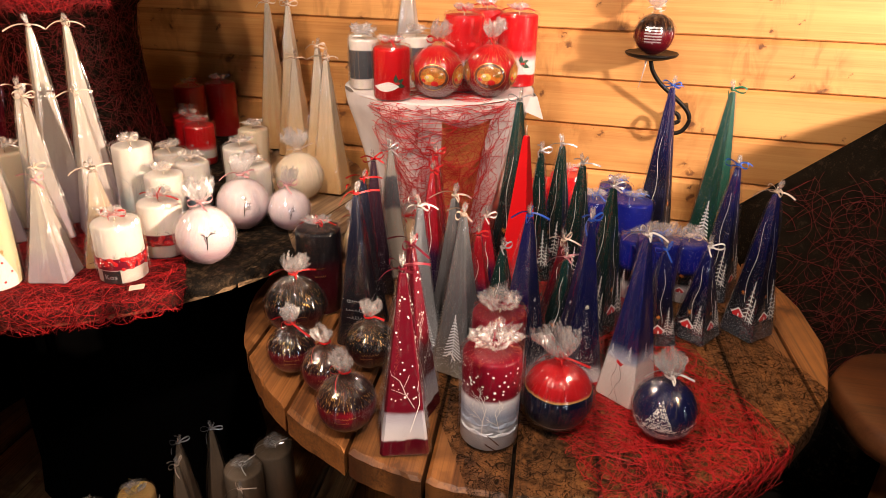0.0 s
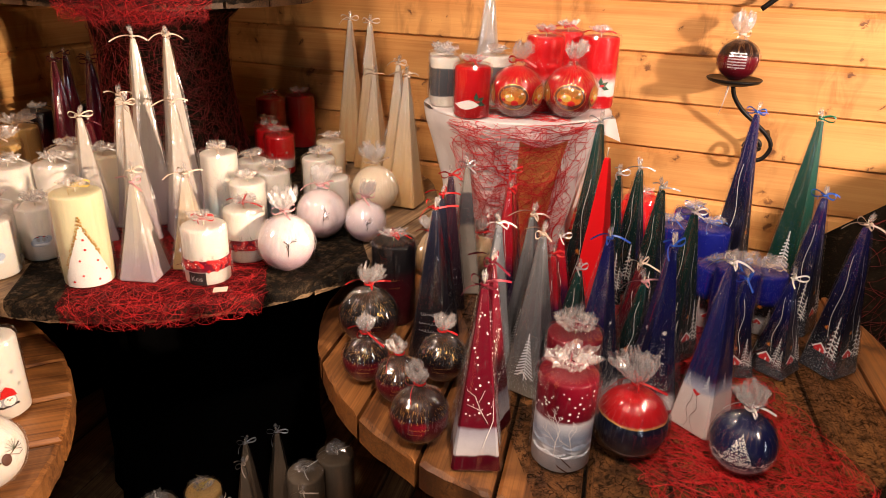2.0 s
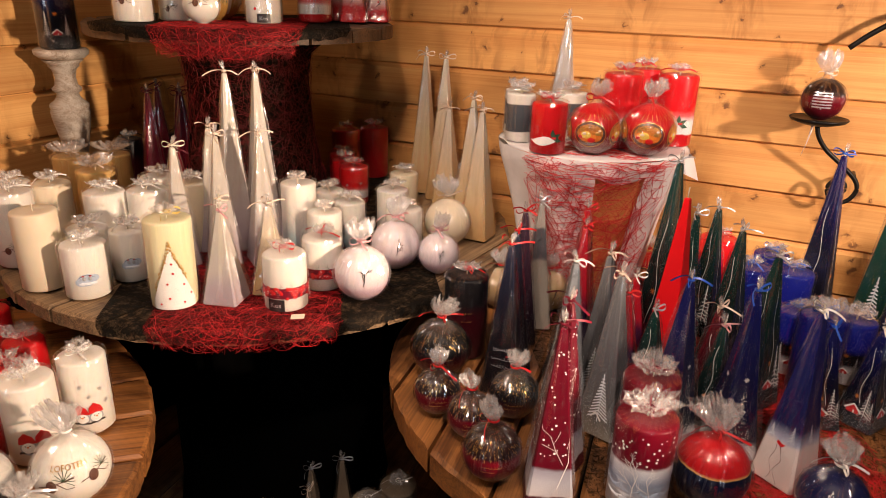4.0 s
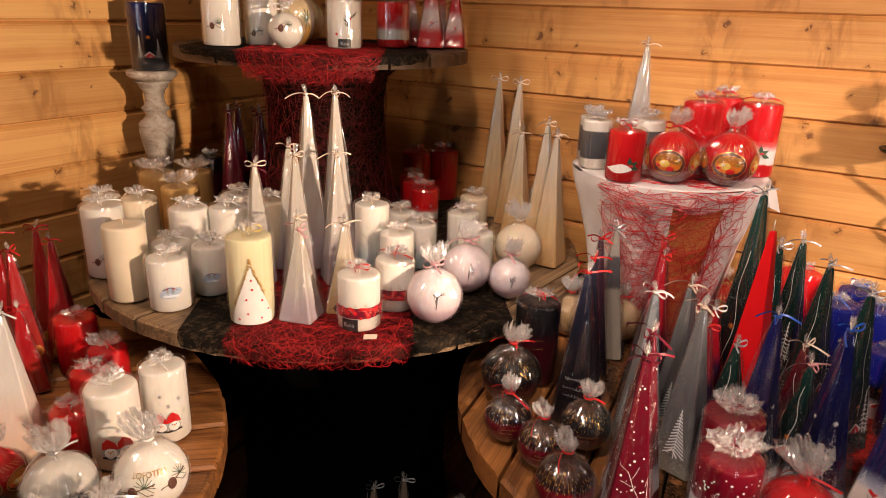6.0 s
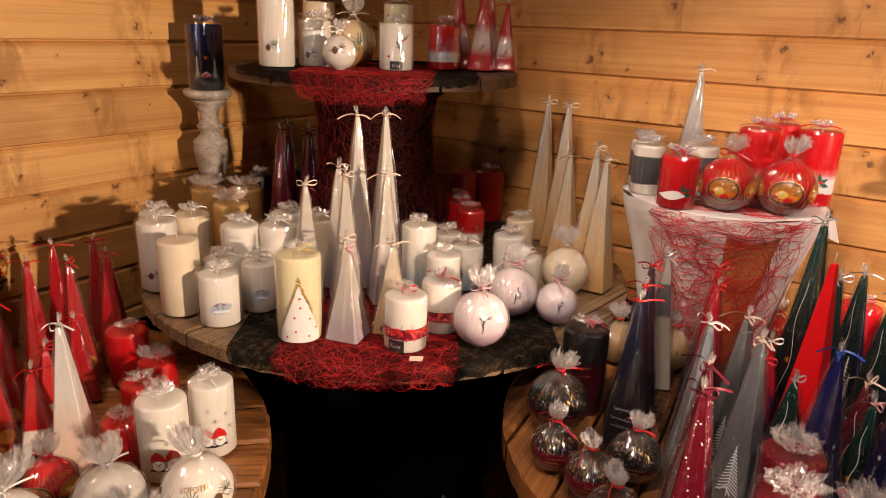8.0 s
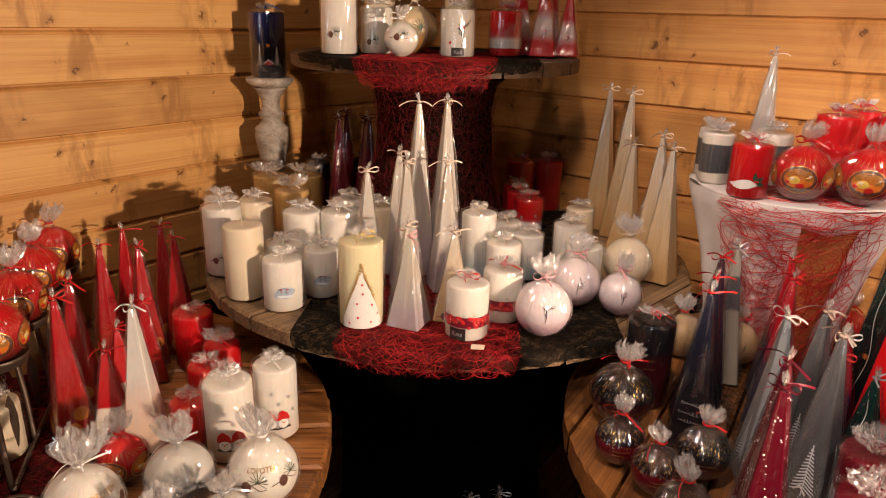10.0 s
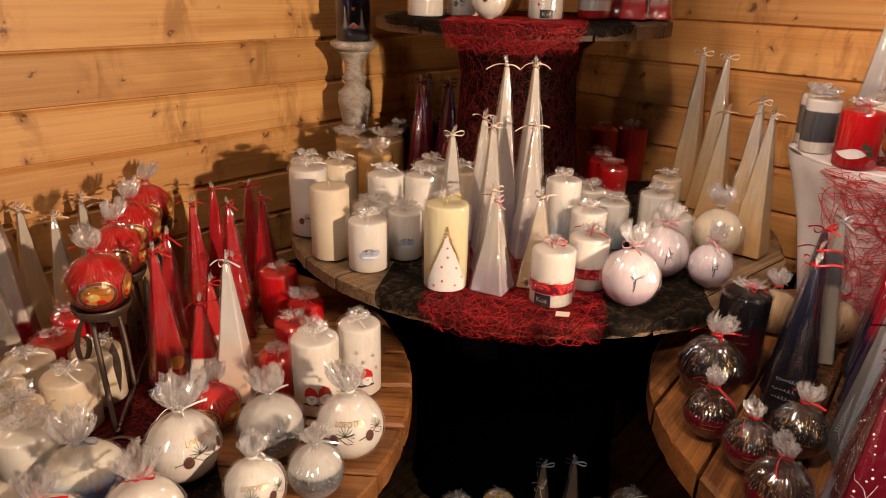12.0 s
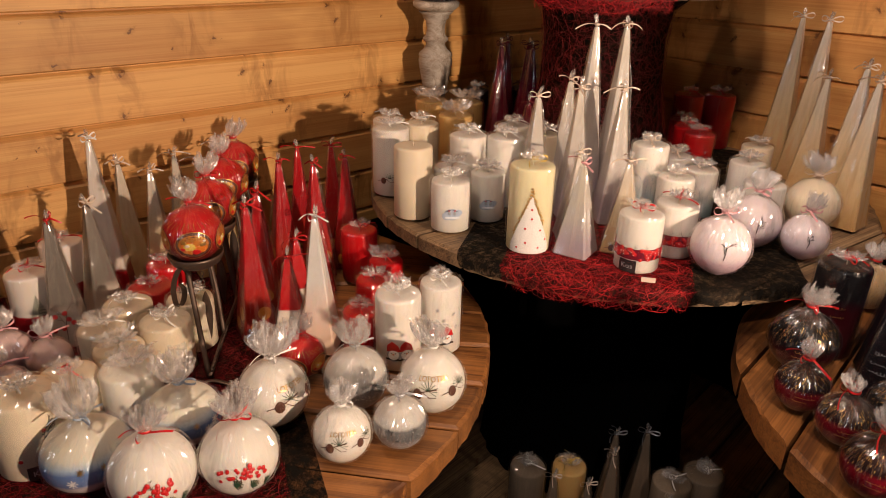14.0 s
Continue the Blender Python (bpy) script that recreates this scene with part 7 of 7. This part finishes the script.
pyramid(-1.340, 0.487, Z_LEFT + 0.005, 0.066, 0.175, 'red_white', 'red', 'small red pyramid candle behind another', G_L, turn=10)
pyramid(-1.419, 0.585, Z_LEFT + 0.005, 0.066, 0.175, 'red_coin', 'red', 'small dark red pyramid candle', G_L)
pyramid(-1.530, 0.094, Z_LEFT + 0.005, 0.070, 0.250, 'berry_grey', 'red', 'grey and white pyramid candle with red berries', G_L, turn=-15, motif='berries')
pyramid(-1.581, 0.174, Z_LEFT + 0.005, 0.070, 0.250, 'berry_grey', 'cream', 'grey and cream pyramid candle with cream bow', G_L, turn=15)
pyramid(-1.692, 0.227, Z_LEFT + 0.005, 0.076, 0.345, 'white_red', 'white', 'tall white pyramid candle with red foot', G_L, turn=-15)
pyramid(-1.739, 0.287, Z_LEFT + 0.005, 0.068, 0.272, 'frost_warm', 'cream', 'cream pyramid candle by the wall', G_L, turn=10)
pyramid(-1.640, 0.321, Z_LEFT + 0.005, 0.068, 0.272, 'frost_warm', 'cream', 'cream pyramid candle by the wall', G_L, turn=-12)
pyramid(-1.728, 0.406, Z_LEFT + 0.005, 0.068, 0.272, 'frost_warm', 'cream', 'cream pyramid candle by the wall', G_L)
pyramid(-1.653, 0.431, Z_LEFT + 0.005, 0.068, 0.272, 'frost_warm', 'cream', 'cream pyramid candle by the wall', G_L, turn=8)
pyramid(-1.751, 0.510, Z_LEFT + 0.005, 0.068, 0.272, 'frost_warm', 'cream', 'cream pyramid candle by the wall', G_L)
pillar(-1.365, 1.099, Z_TIER + 0.005, 0.040, 0.170, 'white', 'white', 'tall white pillar candle with painted fir twig', G_T, motif='sprig')
pillar(-1.341, 1.200, Z_TIER + 0.005, 0.038, 0.105, 'white', 'white', 'white pillar candle with blue bird motif', G_T, motif='sprig')
pillar(-1.425, 1.300, Z_TIER + 0.005, 0.039, 0.150, 'ivory', 'white', 'ivory pillar candle behind another', G_T)
pillar(-1.161, 1.285, Z_TIER + 0.005, 0.039, 0.105, 'white', 'white', 'white pillar candle with black tree and robins', G_T, motif='big_tree')
pillar(-1.225, 1.375, Z_TIER + 0.005, 0.037, 0.150, 'cream', 'white', 'cream pillar candle behind another', G_T)
pillar(-1.116, 1.420, Z_TIER + 0.005, 0.039, 0.105, 'red_snow', 'red', 'red and white pillar candle with bare tree', G_T, motif='bare_trees')
ball(-1.222, 1.156, Z_TIER + 0.005, 0.037, 'white', 'white', 'small white ball candle with painted twig', G_T, motif='sprig')
ball(-1.300, 1.290, Z_TIER + 0.005, 0.055, 'gold_stripe', 'cream', 'ivory and gold ball candle with fir sprigs', G_T, motif='sprigs_gold', end=1.3)
pyramid(-1.058, 1.505, Z_TIER + 0.005, 0.066, 0.200, 'snow_red', 'red', 'red pyramid candle with robins in snow', G_T, turn=-5, motif='robin')
pyramid(-1.020, 1.560, Z_TIER + 0.005, 0.056, 0.160, 'snow_red', 'red', 'small red pyramid candle with a robin in snow', G_T, turn=-8, motif='robin')
pyramid(-1.140, 1.520, Z_TIER + 0.005, 0.066, 0.200, 'snow_red', 'red', 'red pyramid candle with snow speckles', G_T, turn=10)
pyramid(-1.085, 1.580, Z_TIER + 0.005, 0.066, 0.200, 'snow_red', 'red', 'red pyramid candle at the back', G_T)
pillar(-0.477, 1.325, Z_STAND + 0.005, 0.036, 0.100, 'red_leaf', 'red', 'red pillar candle with white snow and holly', G_S, motif='holly')
pillar(-0.365, 1.463, Z_STAND + 0.005, 0.039, 0.153, 'red_snow', 'red', 'tall red pillar candle with holly', G_S, motif='holly')
pillar(-0.265, 1.555, Z_STAND + 0.005, 0.041, 0.150, 'red_snow', 'red', 'tall red pillar candle with holly on snow', G_S, motif='holly')
pillar(-0.341, 1.575, Z_STAND + 0.005, 0.035, 0.155, 'red', 'red', 'red pillar candle at the back of the pedestal', G_S)
pillar(-0.601, 1.471, Z_STAND + 0.005, 0.027, 0.100, 'smoke', 'silver', 'grey and white pillar candle in clear film', G_S)
pillar(-0.566, 1.402, Z_STAND + 0.005, 0.031, 0.102, 'smoke', 'silver', 'smoky grey pillar candle with white bands', G_S)
pillar(-0.482, 1.500, Z_STAND + 0.005, 0.036, 0.100, 'smoke', 'silver', 'white and grey pillar candle', G_S)
ball(-0.392, 1.359, Z_STAND + 0.005, 0.051, 'red_photo', 'red', 'red ball candle with golden lettering and pictures', G_S, motif='photo', end=1.1)
ball(-0.292, 1.407, Z_STAND + 0.005, 0.052, 'red_photo', 'red', 'red ball candle with gold lettering', G_S, motif='photo', end=1.1, turn=8)
pyramid(-0.530, 1.590, Z_STAND + 0.005, 0.066, 0.255, 'frost', 'cream', 'white pyramid candle on the draped pedestal', G_S, turn=-10)
# low candles: most have the shade round them put into the wax colour
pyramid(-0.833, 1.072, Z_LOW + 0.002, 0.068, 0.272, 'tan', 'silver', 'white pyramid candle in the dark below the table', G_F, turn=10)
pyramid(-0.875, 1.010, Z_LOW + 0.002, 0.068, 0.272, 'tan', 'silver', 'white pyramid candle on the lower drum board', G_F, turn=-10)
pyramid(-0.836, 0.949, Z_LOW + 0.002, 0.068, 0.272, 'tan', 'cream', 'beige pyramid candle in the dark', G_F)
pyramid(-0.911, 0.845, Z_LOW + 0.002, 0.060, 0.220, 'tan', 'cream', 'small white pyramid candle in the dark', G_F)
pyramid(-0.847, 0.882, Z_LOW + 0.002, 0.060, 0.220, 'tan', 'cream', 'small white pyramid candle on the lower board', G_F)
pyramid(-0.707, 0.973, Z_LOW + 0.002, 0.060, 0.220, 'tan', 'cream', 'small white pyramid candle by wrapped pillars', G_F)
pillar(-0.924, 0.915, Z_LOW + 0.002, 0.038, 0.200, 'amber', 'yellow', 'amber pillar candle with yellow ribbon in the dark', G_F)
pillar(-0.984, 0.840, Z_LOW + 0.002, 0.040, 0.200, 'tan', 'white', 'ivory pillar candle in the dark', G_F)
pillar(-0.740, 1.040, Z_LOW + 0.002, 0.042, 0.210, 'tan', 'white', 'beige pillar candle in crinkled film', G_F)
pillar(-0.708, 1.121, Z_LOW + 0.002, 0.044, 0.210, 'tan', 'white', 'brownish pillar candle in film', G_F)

# ---- candle on the holder, on the sconce, on the rack and on the log slice ----
pillar(*HOLD, Z_MID + 0.390, 0.045, 0.165, "navy_village", "blue", "navy blue pillar candle with snowy village on the holder", "", motif="village")
ball(0.022, 1.712, 1.210, 0.044, "wine_dark", "cream", "wine red ball candle with silver bars on the sconce", "", motif="bars", end=1.6)
for bx, by in RACK:
    ball(bx, by, Z_LEFT + 0.178, 0.052, "red_photo", "red", "red ball candle with golden picture in a tin cup", "red balls on the rack", motif="photo", end=1.15)
ball(0.625, 1.305, 0.652, 0.045, "gold_ball", "gold", "golden ball candle on the log slice", "", motif="script")

# ---- wall boards ----
long_x, long_y = board(X_EAST - X_WALL, 0), board(Y_WALL - Y_SOUTH, 1)
first = part("board", long_x, PINE_X, wall_north, smooth=False).data
second = part("board", long_y, PINE_Y, wall_west, smooth=False).data
bpy.data.objects.remove(bpy.data.objects["board"])
bpy.data.objects.remove(bpy.data.objects["board.001"])
z = 1.246 - 10 * PITCH
while z < Z_TOP - PITCH:
    share("board", first, wall_north, pose(X_WALL, Y_WALL - 0.0005, z))
    z += PITCH
z = 1.175 - 9 * PITCH
while z < Z_TOP - PITCH:
    share("board", second, wall_west, pose(X_WALL + 0.0005, Y_SOUTH, z))
    z += PITCH
